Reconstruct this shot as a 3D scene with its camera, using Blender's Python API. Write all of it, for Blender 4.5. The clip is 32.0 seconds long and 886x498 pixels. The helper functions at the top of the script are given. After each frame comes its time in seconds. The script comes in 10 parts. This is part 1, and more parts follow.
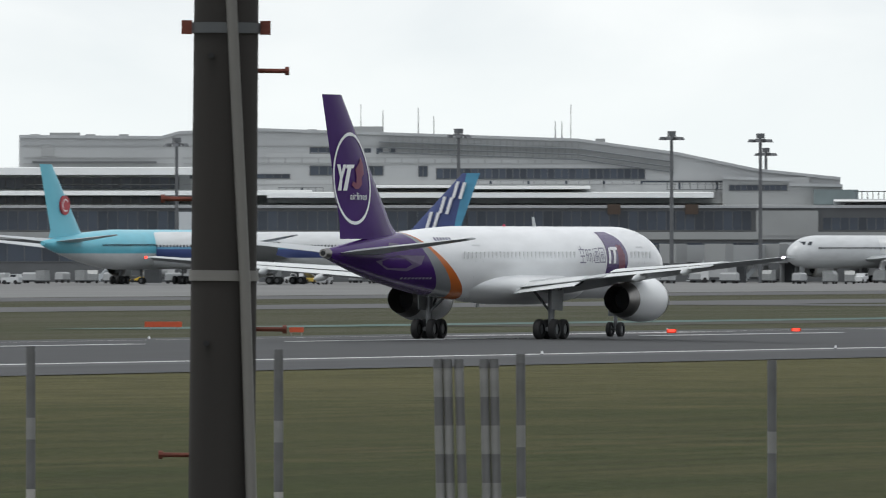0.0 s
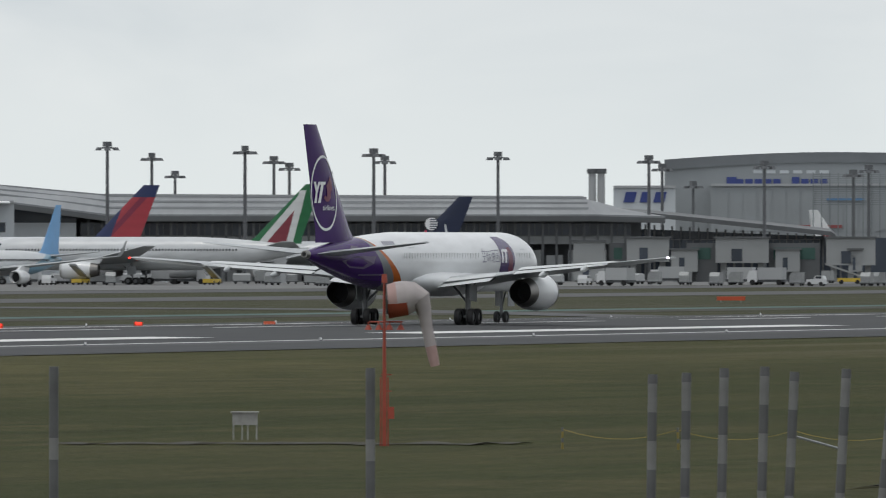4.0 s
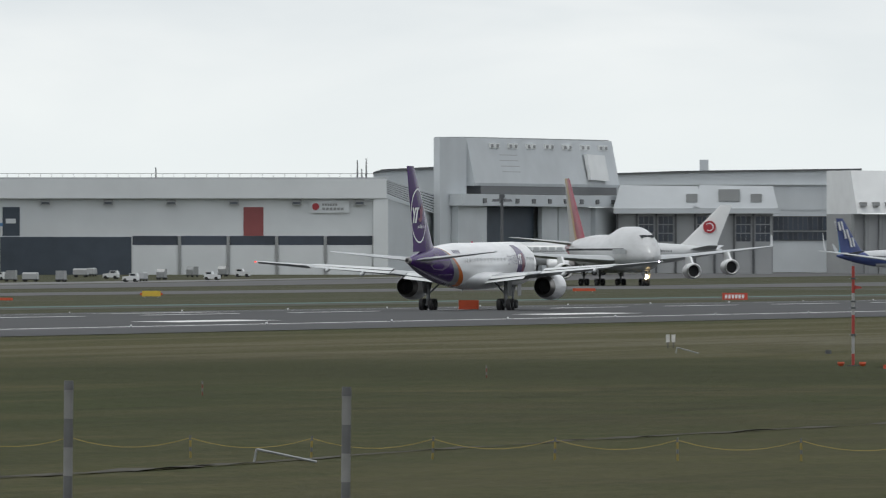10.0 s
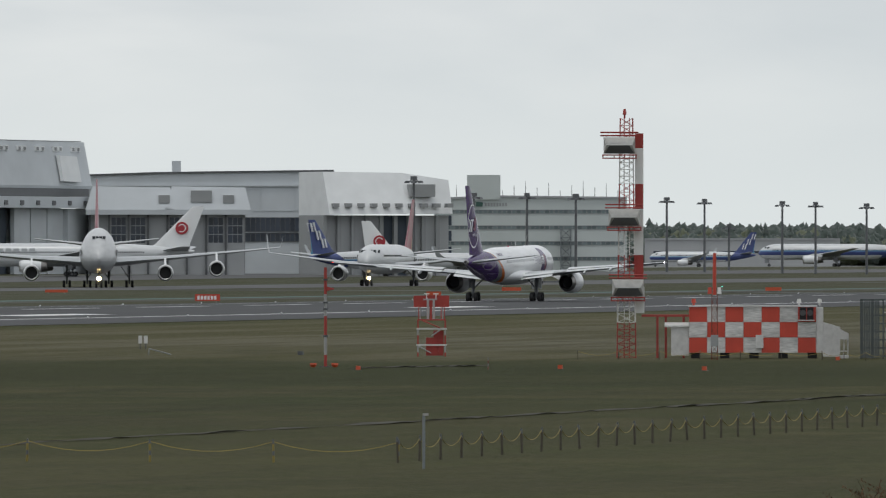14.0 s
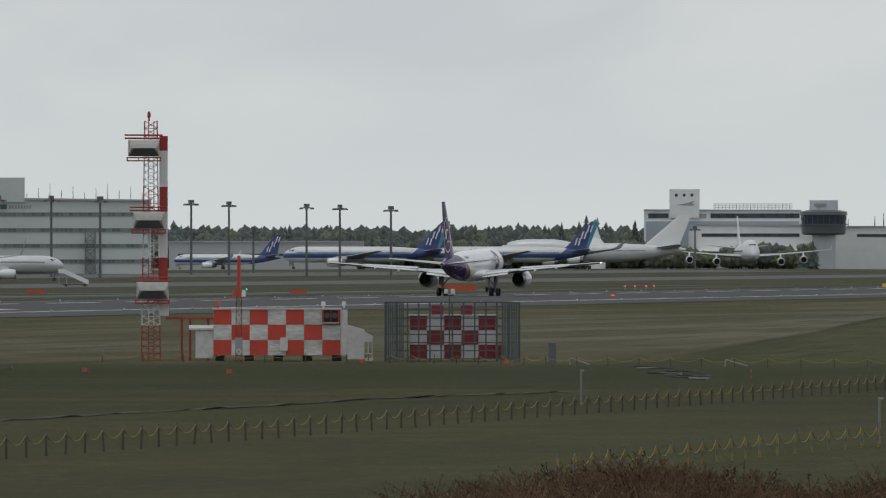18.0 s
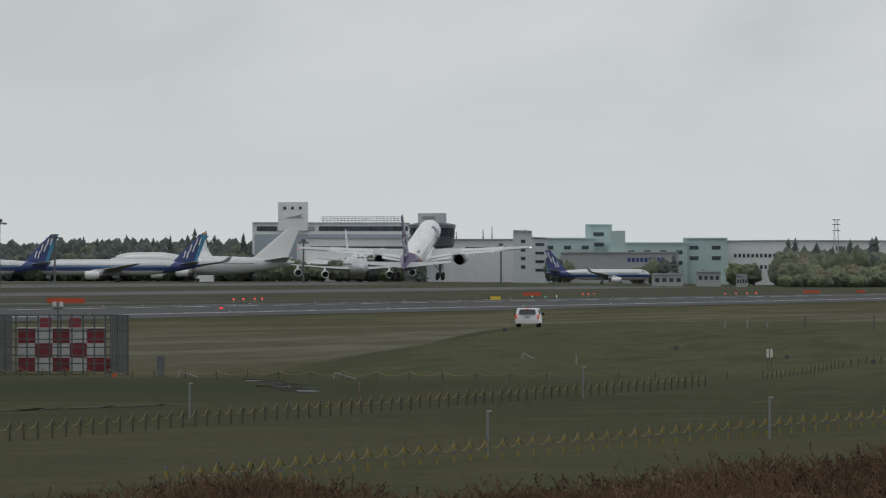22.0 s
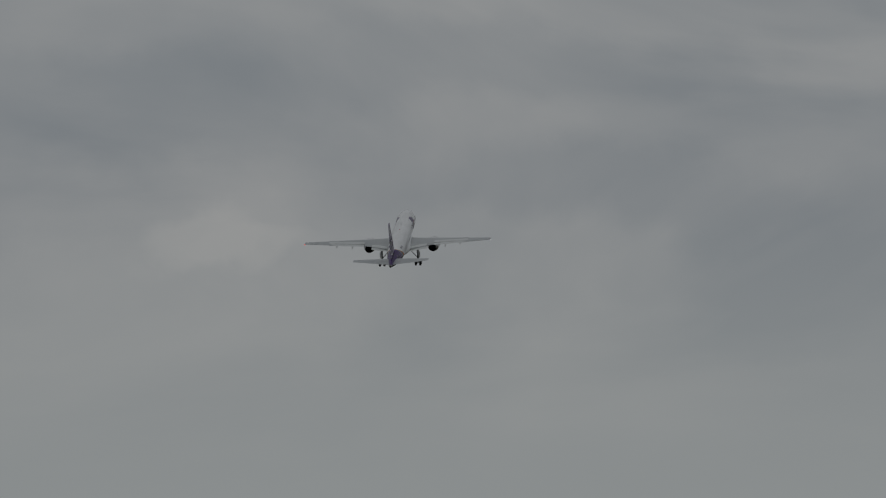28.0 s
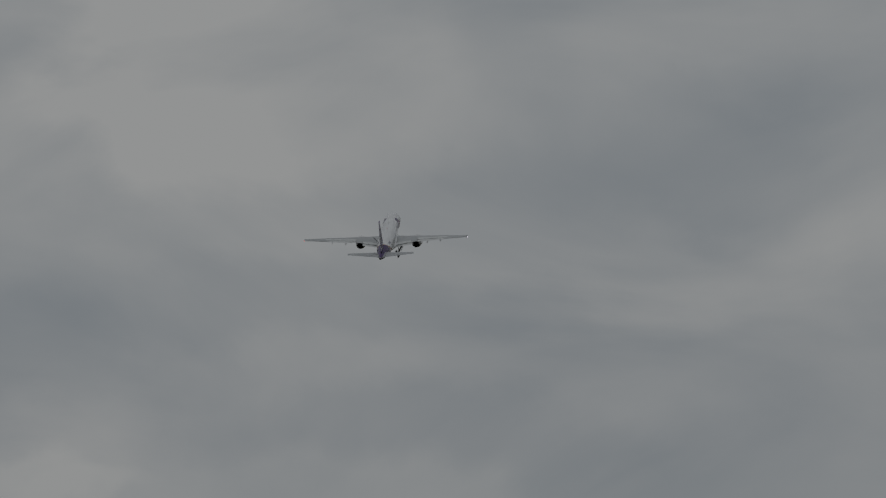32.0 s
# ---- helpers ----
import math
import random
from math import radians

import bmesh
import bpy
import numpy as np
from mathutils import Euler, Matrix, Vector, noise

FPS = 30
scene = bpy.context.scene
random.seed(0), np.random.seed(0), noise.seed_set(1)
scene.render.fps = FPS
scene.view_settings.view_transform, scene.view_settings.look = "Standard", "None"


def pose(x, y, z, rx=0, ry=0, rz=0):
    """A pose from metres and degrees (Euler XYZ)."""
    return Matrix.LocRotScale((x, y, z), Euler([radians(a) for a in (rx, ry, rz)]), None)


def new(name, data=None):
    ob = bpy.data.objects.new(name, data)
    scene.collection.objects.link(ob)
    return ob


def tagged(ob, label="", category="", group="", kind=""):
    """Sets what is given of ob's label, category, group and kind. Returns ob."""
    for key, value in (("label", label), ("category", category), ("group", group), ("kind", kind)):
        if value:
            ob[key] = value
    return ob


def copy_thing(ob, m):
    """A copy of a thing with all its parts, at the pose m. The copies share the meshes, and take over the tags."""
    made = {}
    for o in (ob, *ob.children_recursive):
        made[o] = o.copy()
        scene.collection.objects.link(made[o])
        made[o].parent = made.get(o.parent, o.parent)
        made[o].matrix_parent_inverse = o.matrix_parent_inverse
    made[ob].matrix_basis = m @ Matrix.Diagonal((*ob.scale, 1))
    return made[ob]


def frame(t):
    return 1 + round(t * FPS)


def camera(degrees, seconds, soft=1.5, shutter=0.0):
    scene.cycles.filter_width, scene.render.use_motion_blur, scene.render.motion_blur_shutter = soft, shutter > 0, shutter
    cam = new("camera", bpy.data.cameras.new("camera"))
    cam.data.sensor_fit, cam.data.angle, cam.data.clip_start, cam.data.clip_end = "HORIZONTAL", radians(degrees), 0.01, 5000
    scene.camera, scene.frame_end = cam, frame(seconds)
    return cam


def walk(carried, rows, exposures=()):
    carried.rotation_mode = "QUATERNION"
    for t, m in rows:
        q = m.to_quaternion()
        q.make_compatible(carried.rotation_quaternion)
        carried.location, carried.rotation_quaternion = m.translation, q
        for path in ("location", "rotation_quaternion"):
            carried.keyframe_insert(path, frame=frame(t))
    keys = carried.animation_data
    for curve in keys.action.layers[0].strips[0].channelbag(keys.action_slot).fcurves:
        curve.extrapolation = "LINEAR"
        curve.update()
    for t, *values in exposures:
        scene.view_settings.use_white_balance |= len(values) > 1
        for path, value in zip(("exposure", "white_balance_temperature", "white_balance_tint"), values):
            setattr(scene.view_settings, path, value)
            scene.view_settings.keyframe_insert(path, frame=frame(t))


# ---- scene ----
cam = camera(3.991, 32.0, soft=1.15, shutter=0.18)

# Camera on a tripod behind the fence: seconds, heading left of the runway axis, tilt.
EYE = (0.0, 0.0, 4.9)
PATH = [
    (0.0, 23.01, 0.0051), (0.5, 22.4291, 0.0063), (1.0, 21.861, 0.0089), (1.5, 21.291, 0.0087), (2.0, 20.7049, 0.0082),
    (2.5, 20.1881, 0.0044), (3.0, 19.6262, 0.0052), (3.5, 19.0327, 0.0085), (4.0, 18.4478, 0.0124), (4.5, 17.9324, 0.013),
    (6.5, 16.0653, 0.0205), (7.0, 15.6552, 0.0205), (7.5, 15.2574, 0.0242), (8.0, 14.8959, 0.0243), (8.5, 14.5455, 0.0243),
    (9.0, 14.2489, 0.028), (9.5, 13.9382, 0.0319), (10.0, 13.5858, 0.034), (10.5, 13.2076, 0.0341), (11.0, 12.8883, 0.0342),
    (11.5, 12.6091, 0.035), (12.0, 12.3415, 0.0356), (12.5, 12.0582, 0.0377), (13.0, 11.758, 0.0393), (13.5, 11.4731, 0.0392),
    (14.0, 11.2084, 0.0395), (14.5, 10.9193, 0.0423), (15.0, 10.6062, 0.043), (15.5, 10.3082, 0.0466), (17.5, 9.2867, 0.0505),
    (18.0, 9.0654, 0.0514), (18.5, 8.8392, 0.0509), (19.0, 8.6247, 0.0509), (19.5, 8.4295, 0.0544), (20.0, 8.2216, 0.0556),
    (20.5, 8.0436, 0.0555), (21.0, 7.7988, 0.0585), (21.5, 7.5643, 0.0743), (22.0, 7.3011, 0.1094), (22.5, 7.076, 0.1523),
    (23.0, 6.8733, 0.2069), (23.5, 6.6428, 0.2893), (24.0, 6.4306, 0.3909), (24.5, 6.1992, 0.5072), (25.0, 6.0579, 0.6204),
    (25.5, 6.0048, 0.7653), (26.0, 5.9917, 0.9097), (26.5, 5.9789, 1.0493), (28.5, 5.6606, 1.6476), (29.2, 5.518, 1.89),
    (30.0, 5.3553, 2.1569), (30.5, 5.26, 2.30), (31.0, 5.17, 2.41), (31.5, 5.09, 2.50), (32.0, 5.0115, 2.5694)]
EXPOSURES = [(0.0, 0.2), (1.0, 0.17), (2.5, -0.02), (4.0, -0.08), (6.5, 0.0), (9.0, 0.05), (11.0, 0.08), (13.0, -0.08), (15.5, -0.25), (19.0, -0.42), (23.0, -0.45),
             (24.0, -0.7), (25.0, -1.1), (26.0, -1.39), (28.5, -1.66), (30.0, -1.74), (31.0, -1.67), (32.0, -1.68)]
walk(cam, [(t, pose(*EYE, 90 + tilt, 0, head)) for t, head, tilt in PATH], EXPOSURES)

# ---- light: bright overcast ----
SUN_UP, SUN_TURN = 74.0, 200.0
world = bpy.data.worlds.new("overcast")
scene.world = world
world.use_nodes = True


def overcast(tree):
    nodes, link = tree.nodes, tree.links.new
    nodes.clear()
    out = nodes.new("ShaderNodeOutputWorld")
    back = nodes.new("ShaderNodeBackground")
    sky = nodes.new("ShaderNodeTexSky")
    sky.sky_type, sky.sun_disc = "NISHITA", False
    sky.sun_elevation, sky.sun_rotation = radians(SUN_UP), radians(SUN_TURN)
    dim = nodes.new("ShaderNodeVectorMath")
    dim.operation = "SCALE"
    dim.inputs["Scale"].default_value = 0.1
    link(sky.outputs[0], dim.inputs[0])
    place = nodes.new("ShaderNodeTexCoord")
    stretch = nodes.new("ShaderNodeMapping")
    stretch.inputs["Scale"].default_value = (1, 1, 2.2)
    stretch.inputs["Location"].default_value = (0.37, 0.11, 0.2)
    link(place.outputs["Generated"], stretch.inputs[0])
    broad = nodes.new("ShaderNodeTexNoise")
    broad.inputs["Scale"].default_value, broad.inputs["Detail"].default_value = 26, 6
    broad.inputs["Roughness"].default_value, broad.inputs["Distortion"].default_value = 0.48, 0.5
    link(stretch.outputs[0], broad.inputs["Vector"])
    # broad lighter and darker banks of cloud: bearing, elevation, half-widths, strength
    billow, torn = nodes.new("ShaderNodeTexNoise"), nodes.new("ShaderNodeVectorMath")
    billow.inputs["Scale"].default_value, billow.inputs["Detail"].default_value, billow.inputs["Roughness"].default_value = 75, 7, 0.55
    link(place.outputs["Generated"], billow.inputs["Vector"])
    torn.operation = "MULTIPLY_ADD"
    torn.inputs[1].default_value = (0.012, 0.0, 0.009)
    link(billow.outputs["Color"], torn.inputs[0])
    link(place.outputs["Generated"], torn.inputs[2])
    ragged = nodes.new("ShaderNodeVectorMath")
    ragged.operation = "MULTIPLY_ADD"
    ragged.inputs[1].default_value = (0.022, 0.0, 0.014)
    link(broad.outputs["Color"], ragged.inputs[0])
    link(torn.outputs[0], ragged.inputs[2])
    total = broad.outputs[0]
    for bearing, up, wide, tall, gain, crisp in (
            (6.84, 1.53, 0.32, 0.13, 0.13, 0.0), (6.55, 1.44, 0.3, 0.1, 0.11, 0.0), (7.7, 1.35, 0.5, 0.22, 0.08, 0.0), (5.75, 3.34, 1.05, 0.56, 0.21, 0.4), (6.8, 3.1, 0.8, 0.3, 0.08, 0.0), (3.9, 2.9, 0.95, 0.24, -0.09, 0.0),
            (3.9, 3.42, 0.8, 0.22, 0.06, 0.0), (7.2, 2.06, 1.0, 0.28, -0.12, 0.0), (5.6, 2.3, 1.4, 0.22, -0.1, 0.0), (4.2, 2.46, 0.6, 0.18, 0.05, 0.0), (5.1, 1.72, 0.95, 0.2, -0.11, 0.0),
            (4.7, 1.12, 0.7, 0.14, -0.05, 0.0), (5.9, 0.9, 2.5, 0.45, 0.06, 0.0)):
        shift, size, fall, more = nodes.new("ShaderNodeVectorMath"), nodes.new("ShaderNodeVectorMath"), nodes.new("ShaderNodeMapRange"), nodes.new("ShaderNodeMath")
        shift.operation = "MULTIPLY_ADD"
        sx, sz = 1 / radians(wide), 1 / radians(tall)
        shift.inputs[1].default_value = (sx, 0, sz)
        shift.inputs[2].default_value = (math.sin(radians(bearing)) * sx - 0.017 * sx, 0, -math.sin(radians(up)) * sz - 0.0115 * sz)
        link(ragged.outputs[0], shift.inputs[0])
        size.operation = "LENGTH"
        link(shift.outputs[0], size.inputs[0])
        fall.interpolation_type = "SMOOTHSTEP"
        fall.inputs["From Min"].default_value, fall.inputs["From Max"].default_value = 1.25 - 0.15 * crisp, 0.45 + 0.4 * crisp
        fall.inputs["To Max"].default_value = gain
        link(size.outputs["Value"], fall.inputs["Value"])
        link(total, more.inputs[0])
        link(fall.outputs[0], more.inputs[1])
        total = more.outputs[0]
    tone = nodes.new("ShaderNodeValToRGB")
    tone.color_ramp.elements[0].position, tone.color_ramp.elements[1].position = 0.3, 0.72
    tone.color_ramp.elements[0].color = (0.6, 0.655, 0.71, 1)
    tone.color_ramp.elements[1].color = (0.955, 0.966, 0.968, 1)
    link(total, tone.inputs[0])
    height = nodes.new("ShaderNodeSeparateXYZ")
    link(place.outputs["Generated"], height.inputs[0])
    rise = nodes.new("ShaderNodeMapRange")
    rise.inputs["From Min"].default_value, rise.inputs["From Max"].default_value = 0.004, 0.03
    link(height.outputs["Z"], rise.inputs["Value"])
    veil = nodes.new("ShaderNodeMix")
    veil.data_type = "RGBA"
    veil.inputs["A"].default_value = (0.825, 0.88, 0.888, 1)
    link(rise.outputs[0], veil.inputs["Factor"])
    link(tone.outputs[0], veil.inputs["B"])
    both = nodes.new("ShaderNodeMix")
    both.data_type = "RGBA"
    both.inputs["Factor"].default_value = 0.93
    link(dim.outputs[0], both.inputs["A"])
    link(veil.outputs["Result"], both.inputs["B"])
    link(both.outputs["Result"], back.inputs["Color"])
    back.inputs["Strength"].default_value = 1.0
    link(back.outputs[0], out.inputs["Surface"])


overcast(world.node_tree)
sun = new("sun", bpy.data.lights.new("sun", "SUN"))
sun.data.energy, sun.data.angle, sun.data.color = 0.85, radians(14), (1.0, 0.97, 0.92)
sun.matrix_world = pose(0, 0, 300, 90 - SUN_UP, 0, 180 - SUN_TURN)


# ---- places ----
RUNWAY = -272.0          # x of the runway's centre line, which runs along +y


def spot(bearing, distance):
    """x, y at a bearing left of the runway's heading and a distance from the tripod."""
    return -distance * math.sin(radians(bearing)), distance * math.cos(radians(bearing))


def smooth(v, a, b):
    q = min(max((v - a) / (b - a), 0.0), 1.0)
    return q * q * (3 - 2 * q)


def land(x, y):
    """Height of the ground."""
    d = math.hypot(x, y)
    b = math.degrees(math.atan2(-x, y)) if y > 0 else 60.0
    z = -0.45
    z += 1.9 * smooth(-x, 430, 640) * smooth(y, 1900, 2800) + 0.4 * smooth(y, 2800, 4300)
    # bank with the service road
    z += 2.0 * smooth(y, 640, 790) * smooth(x + 53.2 + 0.058 * y, -5, 1.2) * (1 - smooth(y, 872, 935))
    # hill on which the tripod stands, and its rough-grass shoulder
    z += 3.6 * (1 - smooth(d, 45, 95)) if d < 95 else 0.0
    z += (2.9 + 0.18 * max(0.0, 7.4 - b) + 0.15 * math.exp(-((b - 8.1) / 0.4) ** 2)) * smooth(10.9 - b, 0.1, 1.95) * (1 - smooth(d, 119, 150)) * smooth(d, 40, 95)
    return z


# ---- materials ----
def material(name, base, rough=0.6, metal=0.0, vary=0.12, scale=1.0, bump=0.0, spread=0.0, fleck=0.0, stretch=(1, 1, 1), glow=None, stain=None):
    """Base colour with broad and fine variation; scale is the fine grain in 1/m; spread varies whole pieces."""
    m = bpy.data.materials.new(name)
    m.use_nodes = True
    nodes, link = m.node_tree.nodes, m.node_tree.links.new
    bsdf = nodes["Principled BSDF"]
    bsdf.inputs["Roughness"].default_value, bsdf.inputs["Metallic"].default_value = rough, metal
    place = nodes.new("ShaderNodeTexCoord")
    mapping = nodes.new("ShaderNodeMapping")
    mapping.inputs["Scale"].default_value = stretch
    link(place.outputs["Object"], mapping.inputs[0])
    fine, wide = nodes.new("ShaderNodeTexNoise"), nodes.new("ShaderNodeTexNoise")
    fine.inputs["Scale"].default_value, fine.inputs["Detail"].default_value = scale, 5
    wide.inputs["Scale"].default_value, wide.inputs["Detail"].default_value = scale * 0.13, 3
    link(mapping.outputs[0], fine.inputs["Vector"])
    link(mapping.outputs[0], wide.inputs["Vector"])
    mean = nodes.new("ShaderNodeMath")
    mean.operation = "MULTIPLY_ADD"
    mean.inputs[1].default_value = 0.5
    half = nodes.new("ShaderNodeMath")
    half.operation = "MULTIPLY"
    half.inputs[1].default_value = 0.5
    link(wide.outputs[0], half.inputs[0])
    link(fine.outputs[0], mean.inputs[0])
    link(half.outputs[0], mean.inputs[2])
    value = mean.outputs[0]
    if spread:
        info = nodes.new("ShaderNodeObjectInfo")
        more = nodes.new("ShaderNodeMath")
        more.operation = "MULTIPLY_ADD"
        more.inputs[1].default_value = spread
        link(info.outputs["Random"], more.inputs[0])
        link(value, more.inputs[2])
        shift = nodes.new("ShaderNodeMath")
        shift.operation = "SUBTRACT"
        shift.inputs[1].default_value = spread / 2
        link(more.outputs[0], shift.inputs[0])
        value = shift.outputs[0]
    ramp = nodes.new("ShaderNodeValToRGB")
    ramp.color_ramp.elements[0].position, ramp.color_ramp.elements[1].position = 0.3, 0.7
    low = stain if stain else tuple(c * (1 - vary) for c in base)
    ramp.color_ramp.elements[0].color = (*low, 1)
    ramp.color_ramp.elements[1].color = (*[min(c * (1 + vary), 1) for c in base], 1)
    link(value, ramp.inputs[0])
    link(ramp.outputs[0], bsdf.inputs["Base Color"])
    if bump:
        relief = nodes.new("ShaderNodeBump")
        relief.inputs["Strength"].default_value, relief.inputs["Distance"].default_value = min(bump, 1), 0.02
        link(fine.outputs[0], relief.inputs["Height"])
        link(relief.outputs[0], bsdf.inputs["Normal"])
    if glow:
        bsdf.inputs["Emission Color"].default_value = (*glow[:3], 1)
        bsdf.inputs["Emission Strength"].default_value = glow[3]
    return m


# ---- mesh building ----
class Geo:
    """Collects vertices and faces of one mesh."""

    def __init__(self):
        self.v, self.f, self.m = [], [], []

    def add(self, verts, faces, mat=0):
        n = len(self.v)
        self.v += [tuple(p) for p in verts]
        self.f += [tuple(n + i for i in f) for f in faces]
        self.m += [mat] * len(faces)
        return self

    def box(self, x0, x1, y0, y1, z0, z1, mat=0, turn=0.0, about=None):
        pts = [(x, y, z) for z in (z0, z1) for x, y in ((x0, y0), (x1, y0), (x1, y1), (x0, y1))]
        if turn:
            cx, cy = about or ((x0 + x1) / 2, (y0 + y1) / 2)
            c, s = math.cos(radians(turn)), math.sin(radians(turn))
            pts = [(cx + (x - cx) * c - (y - cy) * s, cy + (x - cx) * s + (y - cy) * c, z) for x, y, z in pts]
        return self.add(pts, [(3, 2, 1, 0), (4, 5, 6, 7), (0, 1, 5, 4), (1, 2, 6, 5), (2, 3, 7, 6), (3, 0, 4, 7)], mat)

    def tube(self, a, b, r0, r1=None, n=10, mat=0, caps=True):
        a, b = Vector(a), Vector(b)
        r1 = r0 if r1 is None else r1
        way = (b - a).normalized()
        side = way.orthogonal().normalized()
        up = way.cross(side)
        ring = lambda c, r: [c + (side * math.cos(2 * math.pi * i / n) + up * math.sin(2 * math.pi * i / n)) * r for i in range(n)]
        faces = [(i, (i + 1) % n, n + (i + 1) % n, n + i) for i in range(n)]
        if caps:
            faces += [tuple(range(n - 1, -1, -1)), tuple(range(n, 2 * n))]
        return self.add(ring(a, r0) + ring(b, r1), faces, mat)

    def loft(self, rings, mat=0, closed=True, caps=True):
        """Rings of equally many points, joined one to the next."""
        n = len(rings[0])
        verts = [p for ring in rings for p in ring]
        faces = []
        for k in range(len(rings) - 1):
            for i in range(n if closed else n - 1):
                j = (i + 1) % n
                faces.append((k * n + i, k * n + j, (k + 1) * n + j, (k + 1) * n + i))
        if caps and closed:
            faces += [tuple(range(n - 1, -1, -1)), tuple(range((len(rings) - 1) * n, len(rings) * n))]
        return self.add(verts, faces, mat)

    def prism(self, outline, z0, z1, mat=0):
        n = len(outline)
        return self.loft([[(x, y, z0) for x, y in outline], [(x, y, z1) for x, y in outline]], mat)

    def slab(self, outline, x0, x1, mat=0):
        """An outline in y, z pushed through from x0 to x1."""
        return self.loft([[(x0, y, z) for y, z in outline], [(x1, y, z) for y, z in outline]], mat)

    def wall(self, outline, y0, y1, mat=0):
        """An outline in x, z pushed through from y0 to y1."""
        return self.loft([[(x, y0, z) for x, z in outline], [(x, y1, z) for x, z in outline]], mat)

    def mesh(self, name, mats, soft=None):
        me = bpy.data.meshes.new(name)
        me.from_pydata(self.v, [], self.f)
        for m in mats if isinstance(mats, (list, tuple)) else [mats]:
            me.materials.append(m)
        me.polygons.foreach_set("material_index", self.m)
        bm = bmesh.new()
        bm.from_mesh(me)
        bmesh.ops.recalc_face_normals(bm, faces=bm.faces)
        bm.to_mesh(me)
        bm.free()
        if soft is not None:
            me.polygons.foreach_set("use_smooth", [True] * len(me.polygons))
            me.set_sharp_from_angle(angle=radians(soft))
        me.update()
        return me


def part(name, geo, mat, parent=None, label="", soft=None, at=None):
    """One mesh object under a thing or a part."""
    ob = new(name, geo.mesh(name, mat, soft) if isinstance(geo, Geo) else geo)
    if parent:
        ob.parent = parent
    if at is not None:
        ob.matrix_basis = at
    if label:
        ob["label"] = label
    return ob


def thing(name, label, category, at=None, group="", kind=""):
    ob = new(name)
    ob.empty_display_size = 0.5
    if at is not None:
        ob.matrix_basis = at
    return tagged(ob, label, category, group, kind)


def single(name, geo, mat, label, category, at=None, group="", kind="", soft=None):
    return tagged(part(name, geo, mat, None, "", soft, at), label, category, group, kind)
M_GRASS = bpy.data.materials.new("mown_grass")


